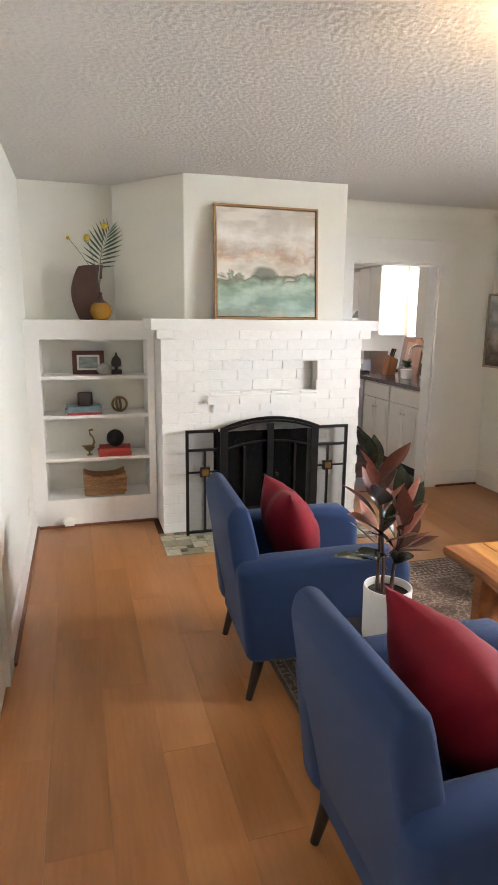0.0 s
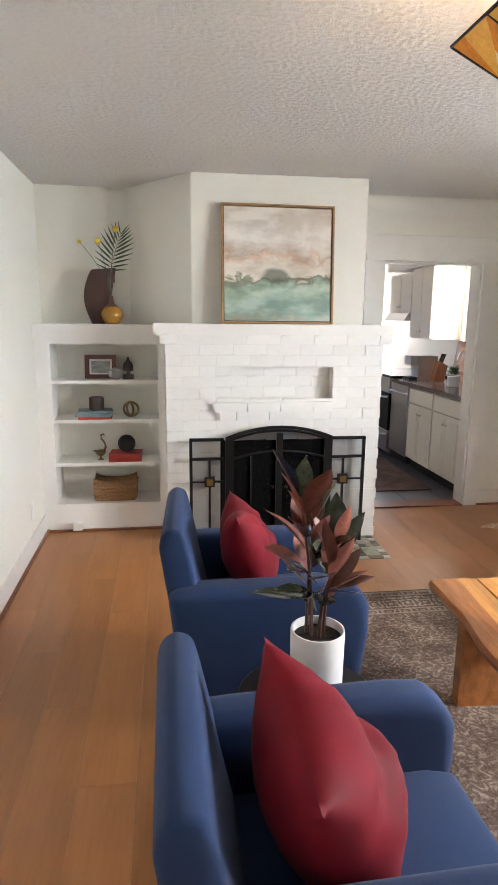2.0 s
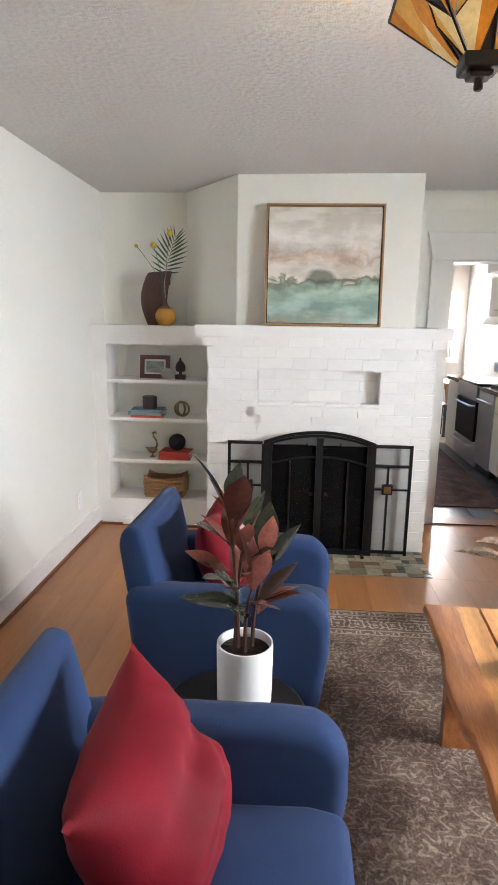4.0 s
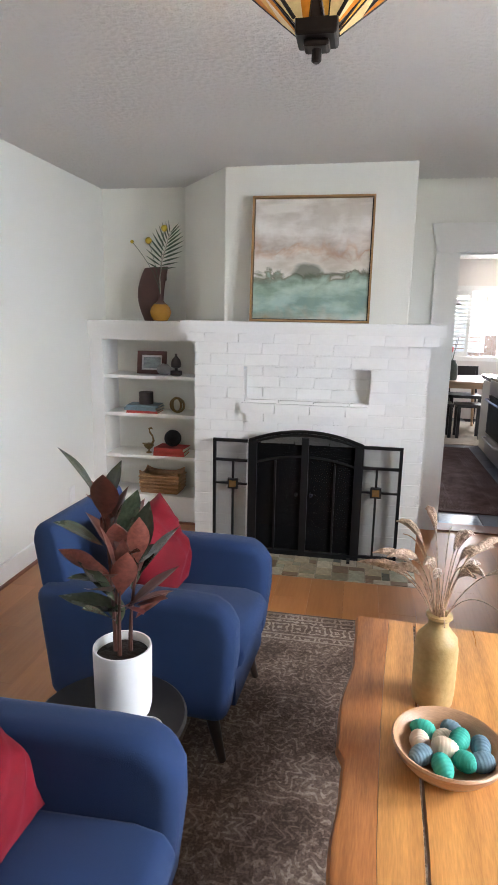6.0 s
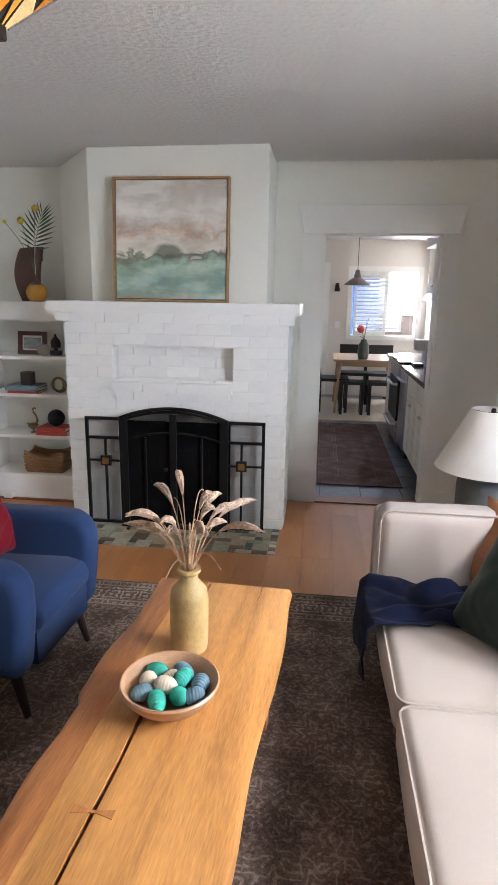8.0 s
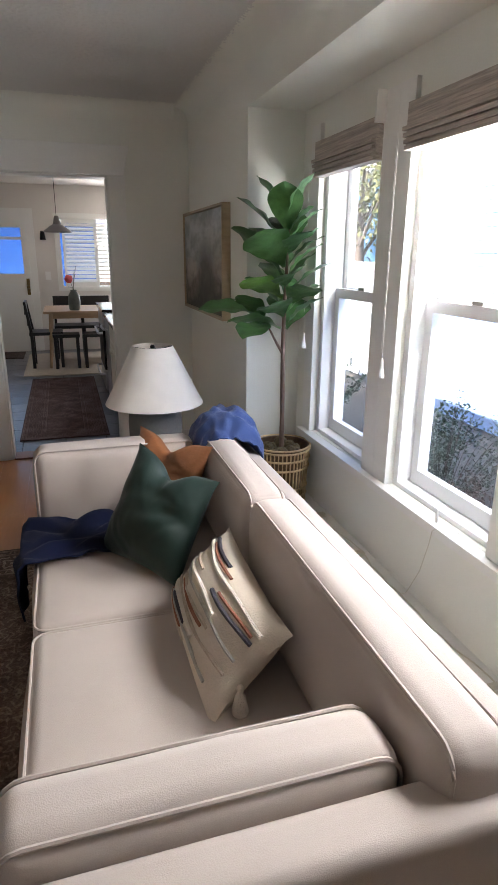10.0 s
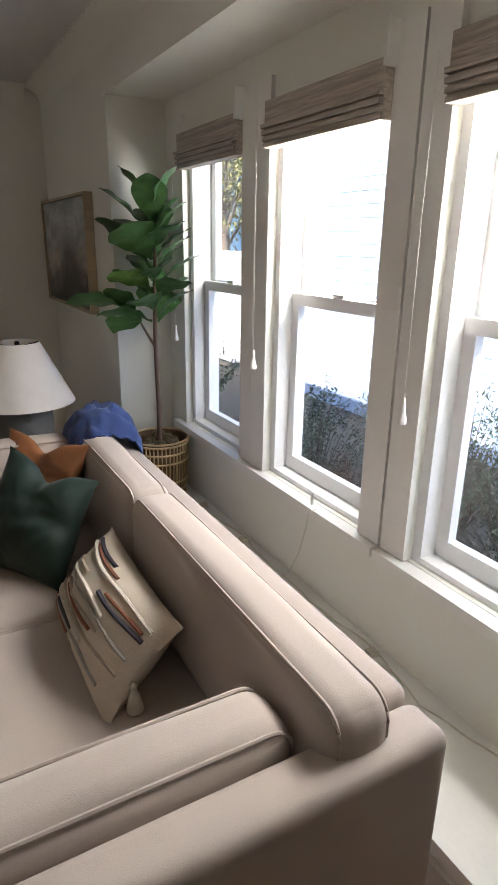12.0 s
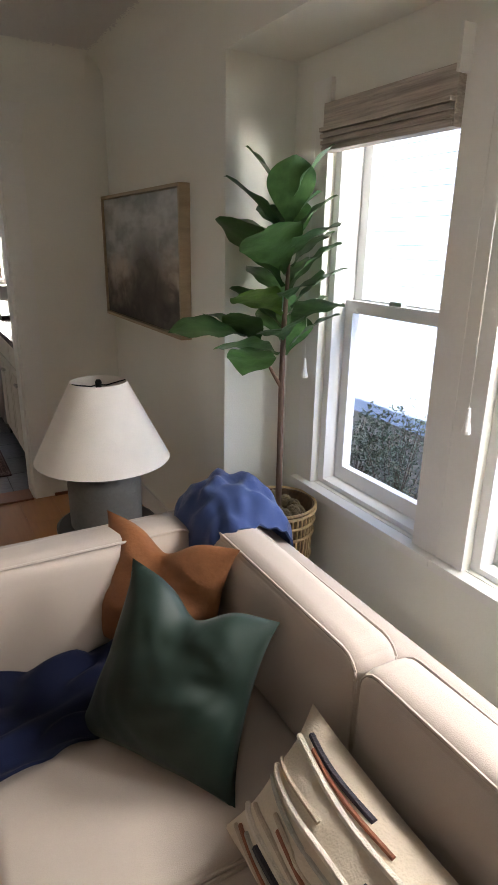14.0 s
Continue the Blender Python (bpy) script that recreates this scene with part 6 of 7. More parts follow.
part("body", box(0.0, 0.70, -0.26, 0.26, 0.02, 0.86), CABW, base2)
part("door", box(-0.02, 0.0, -0.25, 0.25, 0.12, 0.845, 0.005), CABW, base2)
for y0, y1 in ((4.85, 6.478), (7.262, 7.80)):
    tagged(part("worktop", box(3.05, KX1 - 0.002, y0, y1, 0.862, 0.902, 0.006), GRAN), "polished dark granite kitchen worktop", "worktop")
tagged(part("backsplash", box(KX1 - 0.022, KX1 - 0.002, 4.85, 6.478, 0.903, 1.02, 0.003), GRAN), "dark granite splashback strip", "backsplash")
tagged(part("splash_end", box(3.12, KX1 - 0.025, 4.80, 4.82, 0.903, 1.02, 0.003), GRAN), "dark granite end splash by the doorway", "backsplash")
# upper cabinets either side of the sink window
def upper(x0, x1, y0, y1, z0, z1, n):
    u = thing("wall_cabinet", ((x0 + x1) / 2, (y0 + y1) / 2, z0), "cream painted wall cabinet above the worktop", "cabinet", "kitchen wall cabinets")
    cx, cy = (x0 + x1) / 2, (y0 + y1) / 2
    part("body", box(x0 - cx, x1 - cx, y0 - cy, y1 - cy, 0, z1 - z0, 0.003), CABW, u)
    w = (y1 - y0) / n
    for i in range(n):
        d = part("door", box(x0 - cx - 0.02, x0 - cx, y0 - cy + i * w + 0.005, y0 - cy + (i + 1) * w - 0.005, 0.01, z1 - z0 - 0.01, 0.005), CABW, u)
        part("knob", lathe([(0.005, 0), (0.006, 0.012), (0.012, 0.02), (0.004, 0.027)], 12), METALG, d).matrix_basis = pose(x0 - cx - 0.02, y0 - cy + (i + (0.88 if i % 2 == 0 else 0.12)) * w, 0.08, 0, -90, 0)
upper(3.50, KX1 - 0.002, 6.52, 7.10, 1.33, 2.135, 2)
upper(3.50, KX1 - 0.002, 7.104, 7.8, 1.62, 2.10, 2)
upper(3.50, KX1 - 0.002, 5.05, 5.72, 1.33, 2.10, 2)
hd = thing("range_hood", (3.62, 7.45, 1.53), "slim stainless range hood under a cabinet", "range hood")
part("canopy", prism([(-0.22, 0.0), (0.22, 0.0), (0.22, 0.09), (-0.16, 0.09)], -0.34, 0.34, "y", 0.004), STEEL, hd)
sw_ = thing("window_5", (KX1, (SW[0] + SW[1]) / 2, SW[2]), "white kitchen window over the sink", "window")
sw_["kind"] = "structure"
for y0, y1, z0, z1 in ((-0.195, -0.155, -0.06, 0.88), (0.155, 0.195, -0.06, 0.88), (-0.155, 0.155, -0.06, 0.0), (-0.155, 0.155, 0.84, 0.88)):
    part("window_frame", box(-0.02, 0.0, y0, y1, z0, z1, 0.003), WHITE, sw_)
part("meeting_rail", box(0.03, 0.07, -0.155, 0.155, 0.42, 0.46), WHITE, sw_)
part("window_sill", box(-0.06, 0.05, -0.20, 0.20, -0.085, -0.061, 0.004), WHITE, sw_)
g = part("pane", box(0.08, 0.084, -0.155, 0.155, 0, 0.84), GLASS, sw_)
g.visible_shadow = False
# things on the worktop
CB = [mat("walnut_board", (0.13, 0.05, 0.025), 0.5, var=0.25, scale=5, stretch=(8, 8, 1)), mat("cherry_board", (0.30, 0.12, 0.05), 0.5, var=0.25, scale=5, stretch=(8, 8, 1))]
for i, (y, w, h, m) in enumerate(((6.28, 0.36, 0.42, 0), (6.20, 0.22, 0.36, 1), (6.02, 0.16, 0.40, 1))):
    c = tagged(part("cutting_board", box(-0.012, 0.012, -w / 2, w / 2, 0, h, 0.008), CB[m]), "wooden cutting board leaning on the wall", "cutting board")
    c.matrix_basis = pose(3.745 - 0.03 * i, y, 0.902, 0, 9, 0)
kp = thing("herb_pot", (3.34, 5.60, 0.903), "small leafy plant in a cream pot by the sink", "plant")
part("pot", lathe([(0.04, 0), (0.055, 0.005), (0.062, 0.10), (0.056, 0.10), (0.0, 0.08)], 24), POTW, kp, "", True)
hl = leaf_mesh("leaf", 0.08, 0.045, mat("herb_leaf", (0.045, 0.11, 0.035), 0.5, var=0.3, scale=20, rnd=0.3), 0.5, 0.3, 0.3)
for i in range(22):
    o = new("leaf", hl)
    o.parent = kp
    o.matrix_basis = pose(0, 0, 0.09, 0, -(20 + (i * 17) % 60), i * 137.5) @ pose(0.02 + 0.002 * i, 0, 0)
fc = thing("kitchen_tap", (3.60, 5.70, 0.902), "brushed gooseneck kitchen tap", "tap")
part("base", lathe([(0.03, 0), (0.03, 0.01), (0.018, 0.02), (0.016, 0.10)], 18), METALG, fc, "", True)
part("spout", tube([(0, 0, 0.10), (0, 0, 0.26), (-0.03, 0, 0.33), (-0.10, 0, 0.35), (-0.16, 0, 0.32), (-0.18, 0, 0.25)], 0.012, 10), METALG, fc, "", True)
part("lever", tube([(0, -0.02, 0.08), (0.0, -0.08, 0.13)], 0.006, 8), METALG, fc)
cm = thing("coffee_machine", (3.34, 6.33, 0.902), "silver and white espresso machine on the worktop", "coffee machine")
part("body", box(-0.09, 0.12, -0.10, 0.10, 0.0, 0.26, 0.03, 3), STEEL, cm, "", True)
part("head", box(-0.18, -0.10, -0.09, 0.09, 0.16, 0.26, 0.02, 3), STEEL, cm, "", True)
part("drip_tray", box(-0.19, -0.10, -0.09, 0.09, 0.0, 0.03, 0.004), BLACK, cm)
kb = thing("knife_block", (3.40, 6.09, 0.902), "slanted wooden knife block with black handles", "knife block")
part("block", prism([(-0.06, 0.0), (0.06, 0.0), (0.09, 0.17), (-0.01, 0.22)], -0.05, 0.05, "y", 0.005), CB[1], kb)
for i in range(5):
    part("handle", tube([(0.03 - 0.012 * (i % 2), -0.035 + 0.0175 * i, 0.20), (0.06 - 0.012 * (i % 2), -0.035 + 0.0175 * i, 0.29)], 0.008, 6), BLACK, kb)
spl = thing("sill_plant", (KX1 - 0.02, 6.22, SW[2] - 0.061), "small green plant in a white pot on the kitchen sill", "plant")
part("pot", lathe([(0.02, 0), (0.028, 0.06), (0.024, 0.06), (0.0, 0.05)], 18), POTW, spl, "", True)
hl2 = leaf_mesh("leaf", 0.07, 0.02, mat("bright_sill_leaf", (0.14, 0.33, 0.04), 0.5, var=0.3, scale=20), 0.5, 0.3, 0.2)
for i in range(14):
    o = new("leaf", hl2)
    o.parent = spl
    o.matrix_basis = pose(0, 0, 0.05, 0, -(55 + (i * 13) % 35), i * 137.5)
structure("ceiling_soffit", box(3.42, KX1, KY0, 7.8, 2.14, H), KWALL, "boxed kitchen soffit", "ceiling")
rl_ = thing("recessed_light", (3.60, 6.20, 2.14), "round lit ceiling light above the sink", "ceiling light")
part("trim_ring", lathe([(0.075, -0.012), (0.095, -0.01), (0.097, 0.0), (0.07, 0.0)], 28), WHITE, rl_, "", True)
part("diffuser", lathe([(0.0, -0.016), (0.06, -0.015), (0.074, -0.011), (0.074, -0.002)], 28), emit_mat("lit_diffuser", (1.0, 0.88, 0.74), 14.0), rl_, "glowing diffuser", True)

# runner, mat, dining table, chairs, pendant
rn = tagged(part("runner_rug", box(-0.36, 0.36, -1.3, 1.3, 0, 0.009, 0.003), rug_mat("faded_red_runner", (0.055, 0.032, 0.032), (0.12, 0.075, 0.072), (0.20, 0.15, 0.145), 0.36, 1.3, 1.3)), "faded red-brown patterned runner on the kitchen floor", "rug")
rn.matrix_basis = pose(2.60, 6.40, 0.001)
cr = tagged(part("dining_rug", box(2.12, 3.75, 7.90, 9.70, 0, 0.010, 0.003), mat("cream_rug", (0.52, 0.46, 0.38), 0.95, var=0.12, scale=20, bump=0.6, bscale=150)), "cream flat-woven rug under the dining table", "rug")
dm = tagged(part("door_mat", box(1.45, 2.05, 9.35, 9.95, 0, 0.012, 0.003), mat("dark_coir_mat", (0.05, 0.035, 0.03), 0.95, var=0.4, scale=40, bump=0.8, bscale=150)), "dark door mat in front of the back door", "door mat")
OAK = mat("light_oak", (0.42, 0.28, 0.17), 0.4, var=0.15, scale=4, stretch=(1, 8, 8))
dt = thing("dining_table", (2.86, 8.85, 0.010), "light oak dining table with splayed legs", "table")
part("tabletop", box(-0.45, 0.47, -0.50, 0.50, 0.71, 0.74, 0.006), OAK, dt)
part("apron", box(-0.36, 0.36, -0.40, 0.40, 0.64, 0.71), OAK, dt)
for sx in (-1, 1):
    for sy in (-1, 1):
        part("leg", tube([(0.36 * sx, 0.40 * sy, 0.70), (0.41 * sx, 0.46 * sy, 0.0)], [0.028, 0.018], 10), OAK, dt, "", True)
BLK = mat("black_painted_wood", (0.015, 0.015, 0.018), 0.4, var=0.2, scale=10)
def dining_chair(at, rz, label):
    c = thing("dining_chair", at, label, "chair", "dining chairs", rz)
    part("seat", box(-0.21, 0.21, -0.21, 0.21, 0.43, 0.47, 0.012), BLK, c)
    for sx in (-1, 1):
        part("front_leg", box(sx * 0.19 - 0.02, sx * 0.19 + 0.02, 0.16, 0.20, 0, 0.43, 0.004), BLK, c)
        part("back_leg", prism([(-0.20, 0.0), (-0.16, 0.0), (-0.16, 0.45), (-0.22, 0.86), (-0.25, 0.86), (-0.20, 0.45)], sx * 0.19 - 0.018, sx * 0.19 + 0.018, "x", 0.003), BLK, c)
    part("back_slat", box(-0.18, 0.18, -0.245, -0.22, 0.70, 0.86, 0.006), BLK, c)
    part("back_slat", box(-0.18, 0.18, -0.225, -0.205, 0.56, 0.62, 0.004), BLK, c)
dining_chair((2.42, 8.62, 0.010), -90, "black wooden dining chair at the table's end")
dining_chair((2.73, 9.32, 0.010), 180, "black wooden dining chair behind the table")
dining_chair((3.12, 9.32, 0.010), 180, "black wooden dining chair behind the table")
bn = thing("dining_bench", (2.86, 8.42, 0.010), "low black wooden bench in front of the dining table", "bench")
for x0, x1 in ((-0.36, -0.02), (0.02, 0.36)):
    part("seat", box(x0, x1, -0.15, 0.15, 0.41, 0.45, 0.01), BLK, bn)
for x in (-0.33, -0.05, 0.05, 0.33):
    part("leg", box(x - 0.02, x + 0.02, -0.13, -0.09, 0, 0.41, 0.003), BLK, bn)
    part("leg", box(x - 0.02, x + 0.02, 0.09, 0.13, 0, 0.41, 0.003), BLK, bn)
tv = thing("flower_vase", (2.81, 8.55, 0.751), "grey-green ceramic vase with a coral flower", "vase")
part("body", lathe([(0.06, 0), (0.07, 0.01), (0.08, 0.10), (0.07, 0.19), (0.04, 0.24), (0.042, 0.26), (0.034, 0.26), (0.03, 0.22)], 24), mat("grey_green_glaze", (0.10, 0.12, 0.11), 0.35, var=0.3, scale=10), tv, "", True)
for i, (x, y, z) in enumerate(((-0.05, 0, 0.40), (0.03, 0.02, 0.52), (0.05, -0.02, 0.56), (-0.06, -0.02, 0.30))):
    part("stem", tube(bez((0, 0, 0.22), (0, 0, 0.3), (x, y, z)), 0.003, 5), PALM, tv)
fb_ = bmesh.new()
bmesh.ops.create_icosphere(fb_, subdivisions=3, radius=0.05, matrix=Matrix.Translation((-0.05, -0.01, 0.40)))
for v in fb_.verts:
    v.co += v.normal * 0.016 * noise.noise(v.co * 40)
part("bloom", fb_, mat("coral_petals", (0.62, 0.09, 0.08), 0.7, var=0.2, scale=30), tv, "coral red bloom", True)
pn = thing("pendant_lamp", (2.67, 8.45, H), "grey metal dome pendant lamp over the dining table", "lamp")
part("cord", tube([(0, 0, 0), (0, 0, -0.52)], 0.004, 6), BLACK, pn)
part("shade", lathe([(0.175, -0.715), (0.165, -0.70), (0.10, -0.65), (0.05, -0.62), (0.035, -0.56), (0.025, -0.52), (0.02, -0.52), (0.045, -0.625), (0.16, -0.705)], 32, close=False), mat("grey_enamel", (0.20, 0.18, 0.18), 0.4, var=0.1), pn, "", True)
part("ceiling_rose", lathe([(0.0, -0.025), (0.05, -0.022), (0.055, 0.0)], 20), WHITE, pn)

# ---- outdoors ----
GZ = -1.0
SOILG = mat("garden_soil", (0.035, 0.026, 0.02), 0.95, var=0.45, scale=3, bump=1.0, bscale=25, col2=(0.06, 0.05, 0.038))
structure("ground", box(-600, 600, -600, 600, GZ - 0.3, GZ), SOILG, "mulched garden ground reaching the horizon", "ground")
# unseen slab added to block the sun; its eave shadows the neighbour's lower wall
structure("roof_slab", box(XL - 0.6, 4.50, YF - 0.6, 10.9, 2.62, 2.80), mat("sun_block_grey", (0.10, 0.10, 0.10), 0.9), "unseen flat roof slab added to block the sun, with an eave over the windows", "roof")
structure("wall_foundation", box(XL - 0.1, XA + 0.14, YF - 0.1, 10.2, GZ, -0.41), STONE, "concrete foundation of the house", "foundation")
structure("wall_gable_east", grid_wall("x", XA + 0.165, XA + 0.20, YF - 0.1, YB + 0.1, -0.41, 2.61, [(AY0 - 0.29, AY1 + 0.29, -0.39, 2.43)]), PAINT, "outer wall of the house", "wall")
SIDE = mat("blue_grey_lap_siding", (0.28, 0.37, 0.55), 0.55, var=0.08, scale=3, bump=0.1, bscale=30, rnd=0.05)
def lap_house(name, x0, x1, y0, y1, z1, label, m, n0=None):
    hs = thing(name, ((x0 + x1) / 2, (y0 + y1) / 2, GZ), label, "house")
    cx, cy = (x0 + x1) / 2, (y0 + y1) / 2
    part("wall", box(x0 - cx + 0.03, x1 - cx, y0 - cy, y1 - cy, 0, z1 - GZ), m, hs)
    nrow = int((z1 - GZ) / 0.18)
    for i in range(nrow):
        z = i * 0.18
        part("board", prism([(x0 - cx + 0.006, z), (x0 - cx + 0.03, z), (x0 - cx + 0.03, z + 0.178), (x0 - cx + 0.018, z + 0.178)], y0 - cy, y1 - cy, "y"), m, hs)
    return hs, cx, cy
nh, ncx, ncy = lap_house("neighbour_house", 8.5, 15, -9, 9.2, 4.6, "pale blue lap-sided neighbouring house, its upper wall sunlit", SIDE)
part("roof", prism([(8.1 - ncx, 4.6 - GZ), (15.4 - ncx, 4.6 - GZ), (11.75 - ncx, 6.9 - GZ)], -9.3 - ncy, 9.5 - ncy, "y"), mat("asphalt_shingle", (0.07, 0.07, 0.075), 0.9, var=0.3, scale=8), nh)
part("downpipe", tube([(8.44 - ncx, 6.6 - ncy, 0.0), (8.44 - ncx, 6.6 - ncy, 5.4)], 0.04, 8), WHITE, nh)
fn = thing("board_fence", (8.6, 13.5, GZ), "pale board fence beyond the neighbouring house", "fence")
for i in range(30):
    part("fence_board", box(-0.02, 0.02, -4.2 + i * 0.28, -3.935 + i * 0.28, 0.05, 2.35), mat("pale_fence_boards", (0.55, 0.56, 0.58), 0.7, var=0.15, scale=5, stretch=(4, 4, 0.6)) if i == 0 else bpy.data.materials["pale_fence_boards"], fn)
fh = thing("gable_house", (17, 27, GZ), "light blue gabled house with white trim across the street", "house")
HB = mat("light_blue_siding", (0.25, 0.42, 0.58), 0.6, var=0.08, scale=4)
part("wall", prism([(-4, 0), (4, 0), (4, 4.6), (0, 7.6), (-4, 4.6)], -5, 5, "y"), HB, fh)
for sg in (-1, 1):
    part("roof_slope", prism([(sg * 4.6, 4.25), (sg * 4.6, 4.45), (0, 7.95), (0, 7.70)], -5.4, 5.4, "y"), WHITE, fh)
for x in (-1.6, 0.0, 1.6):
    w_ = part("window", box(x - 0.55, x + 0.55, -5.06, -4.99, 3.4, 4.9), WHITE, fh)
    part("pane", box(x - 0.45, x + 0.45, -5.08, -5.05, 3.5, 4.8), mat("dark_pane", (0.06, 0.08, 0.10), 0.1) if x < -1 else bpy.data.materials["dark_pane"], w_)
bh = thing("back_fence", (3.0, 14.5, GZ), "wooden back fence behind the dining window", "fence")
for i in range(40):
    part("fence_board", box(-5 + i * 0.25, -4.76 + i * 0.25, -0.02, 0.02, 0.0, 2.2), mat("cedar_fence", (0.34, 0.20, 0.11), 0.8, var=0.2, scale=4, stretch=(4, 4, 0.6)) if i == 0 else bpy.data.materials["cedar_fence"], bh)

# boarded block added to fill the back door and louvres with blue
bl_ = thing("blue_backdrop", (0.4, 13.2, GZ), "bright blue boarded block added as a backdrop behind the back door", "shed")
BLS = mat("bright_blue_siding", (0.05, 0.17, 0.52), 0.55, var=0.08, scale=4, rnd=0.05)
part("wall", box(-2.6, 3.0, 0.03, 1.0, 0, 3.05), BLS, bl_)
for i in range(16):
    part("board", prism([(0.006, i * 0.19), (0.03, i * 0.19), (0.03, i * 0.19 + 0.188), (0.018, i * 0.19 + 0.188)], -2.6, 3.0, "x"), BLS, bl_)
part("roof", box(-2.8, 3.2, -0.25, 1.2, 3.05, 3.13, 0.01), WHITE, bl_)

# garden shrubs: stems with many small leaves
GREYL = mat("grey_green_leaf", (0.08, 0.105, 0.06), 0.6, var=0.3, scale=20, rnd=0.4, col2=(0.12, 0.14, 0.09))
DKL = mat("dark_green_leaf", (0.025, 0.045, 0.02), 0.6, var=0.3, scale=20, rnd=0.4, col2=(0.045, 0.07, 0.03))
RUSL = mat("russet_leaf", (0.06, 0.033, 0.022), 0.7, var=0.3, scale=20, col2=(0.15, 0.09, 0.06))
TWIG = mat("twig_bark", (0.10, 0.075, 0.055), 0.9, var=0.3, scale=30)
def shrub(at, rx, ry, h, n, ll, lw, m, label, seed, upright=0.5):
    rr = random.Random(seed)
    sh = thing("shrub", at, label, "shrub", "garden shrubs")
    verts, faces = [], []
    tw = bmesh.new()
    for s in range(max(6, n // 70)):
        a, q = rr.uniform(0, 6.283), math.sqrt(rr.random())
        tip = Vector((rx * q * math.cos(a), ry * q * math.sin(a), h * (1 - 0.45 * q * q) * rr.uniform(0.75, 1.12)))
        path = bez((tip.x * 0.12, tip.y * 0.12, 0), (tip.x * 0.4, tip.y * 0.4, tip.z * 0.6), tip, 6)
        t0 = tube(path, [0.009, 0.008, 0.006, 0.005, 0.004, 0.003, 0.002], 5)
        me_ = bpy.data.meshes.new("tmp")
        t0.to_mesh(me_)
        t0.free()
        tw.from_mesh(me_)
        bpy.data.meshes.remove(me_)
        for k in range(70):
            t = rr.uniform(0.3, 1.0)
            kk = t * 6
            p = path[min(int(kk), 5)].lerp(path[min(int(kk) + 1, 6)], kk - int(kk)) + Vector((rr.gauss(0, 0.035), rr.gauss(0, 0.035), rr.gauss(0, 0.03)))
            d = Vector((rr.gauss(0, 1), rr.gauss(0, 1), rr.gauss(upright, 0.7))).normalized()
            sd_ = d.cross(Vector((rr.gauss(0, 1), rr.gauss(0, 1), rr.gauss(0, 1)))).normalized()
            L, W = ll * rr.uniform(0.6, 1.2), lw * rr.uniform(0.6, 1.2)
            b0 = len(verts)
            verts += [p, p + d * L * 0.5 + sd_ * W / 2, p + d * L, p + d * L * 0.5 - sd_ * W / 2]
            faces.append((b0, b0 + 1, b0 + 2, b0 + 3))
    part("stems", tw, TWIG, sh)
    me = bpy.data.meshes.new("foliage")
    me.from_pydata([tuple(v) for v in verts], [], faces)
    me.materials.append(m)
    fo = new("foliage", me)
    fo.parent = sh
    fo["kind"] = "stuff"
    return sh
shrub((5.9, 4.55, GZ), 0.55, 0.5, 1.25, 2600, 0.05, 0.016, GREYL, "grey-green bushy garden shrub below the window", 1)
shrub((5.6, 3.55, GZ), 0.45, 0.5, 0.95, 1800, 0.045, 0.018, RUSL, "russet low garden shrub on the soil", 2)
shrub((6.6, 5.9, GZ), 0.7, 0.7, 1.0, 2400, 0.06, 0.03, DKL, "dark green garden shrub by the neighbour's wall", 3)
shrub((6.2, 2.35, GZ), 0.75, 0.6, 1.8, 4600, 0.06, 0.014, GREYL, "tall feathery grey-green shrub outside the window", 4, 1.2)
shrub((5.4, 1.2, GZ), 0.55, 0.5, 0.95, 2600, 0.07, 0.04, DKL, "leafy green shrub under the near window", 5)
shrub((6.9, 3.6, GZ), 0.8, 0.9, 1.35, 3200, 0.05, 0.02, DKL, "dark green hedge shrub by the neighbour's wall", 6)
shrub((6.0, 7.6, GZ), 0.8, 1.0, 1.3, 2400, 0.06, 0.03, DKL, "dark green shrub near the street", 7)
shrub((6.6, 0.2, GZ), 0.8, 0.7, 1.35, 2400, 0.06, 0.025, GREYL, "grey-green shrub by the neighbour's wall", 8)
shrub((5.0, 2.75, GZ), 0.5, 0.5, 0.95, 2400, 0.05, 0.018, GREYL, "grey-green bushy shrub close under the windows", 11)
shrub((5.1, 3.95, GZ), 0.5, 0.5, 0.9, 2200, 0.055, 0.026, DKL, "dark green low shrub close under the windows", 12)
shrub((7.3, 4.8, GZ), 0.7, 0.8, 1.1, 2600, 0.05, 0.02, GREYL, "grey-green shrub along the neighbour's wall", 13)
shrub((7.2, 2.2, GZ), 0.7, 0.8, 1.2, 2600, 0.05, 0.022, DKL, "dark green shrub along the neighbour's wall", 14)
rk = random.Random(3)
for i in range(9):
    rb = bmesh.new()
    bmesh.ops.create_icosphere(rb, subdivisions=2, radius=1.0)
    for v in rb.verts:
        v.co = v.co * (1 + 0.25 * noise.noise(v.co * 1.5 + Vector((i, 0, 0))))
        v.co = Vector((v.co.x * 0.13, v.co.y * 0.10, v.co.z * 0.07))
    ro = tagged(part("garden_rock", rb, STONE, None, "", True), "pale rounded garden rock on the soil", "rock", "garden rocks")
    ro.matrix_basis = pose(5.6 + rk.uniform(-0.4, 0.7), 2.9 + rk.uniform(-1.2, 0.9), GZ + 0.03, 0, 0, rk.uniform(0, 360)) @ Matrix.Scale(rk.uniform(0.5, 1.1), 4)
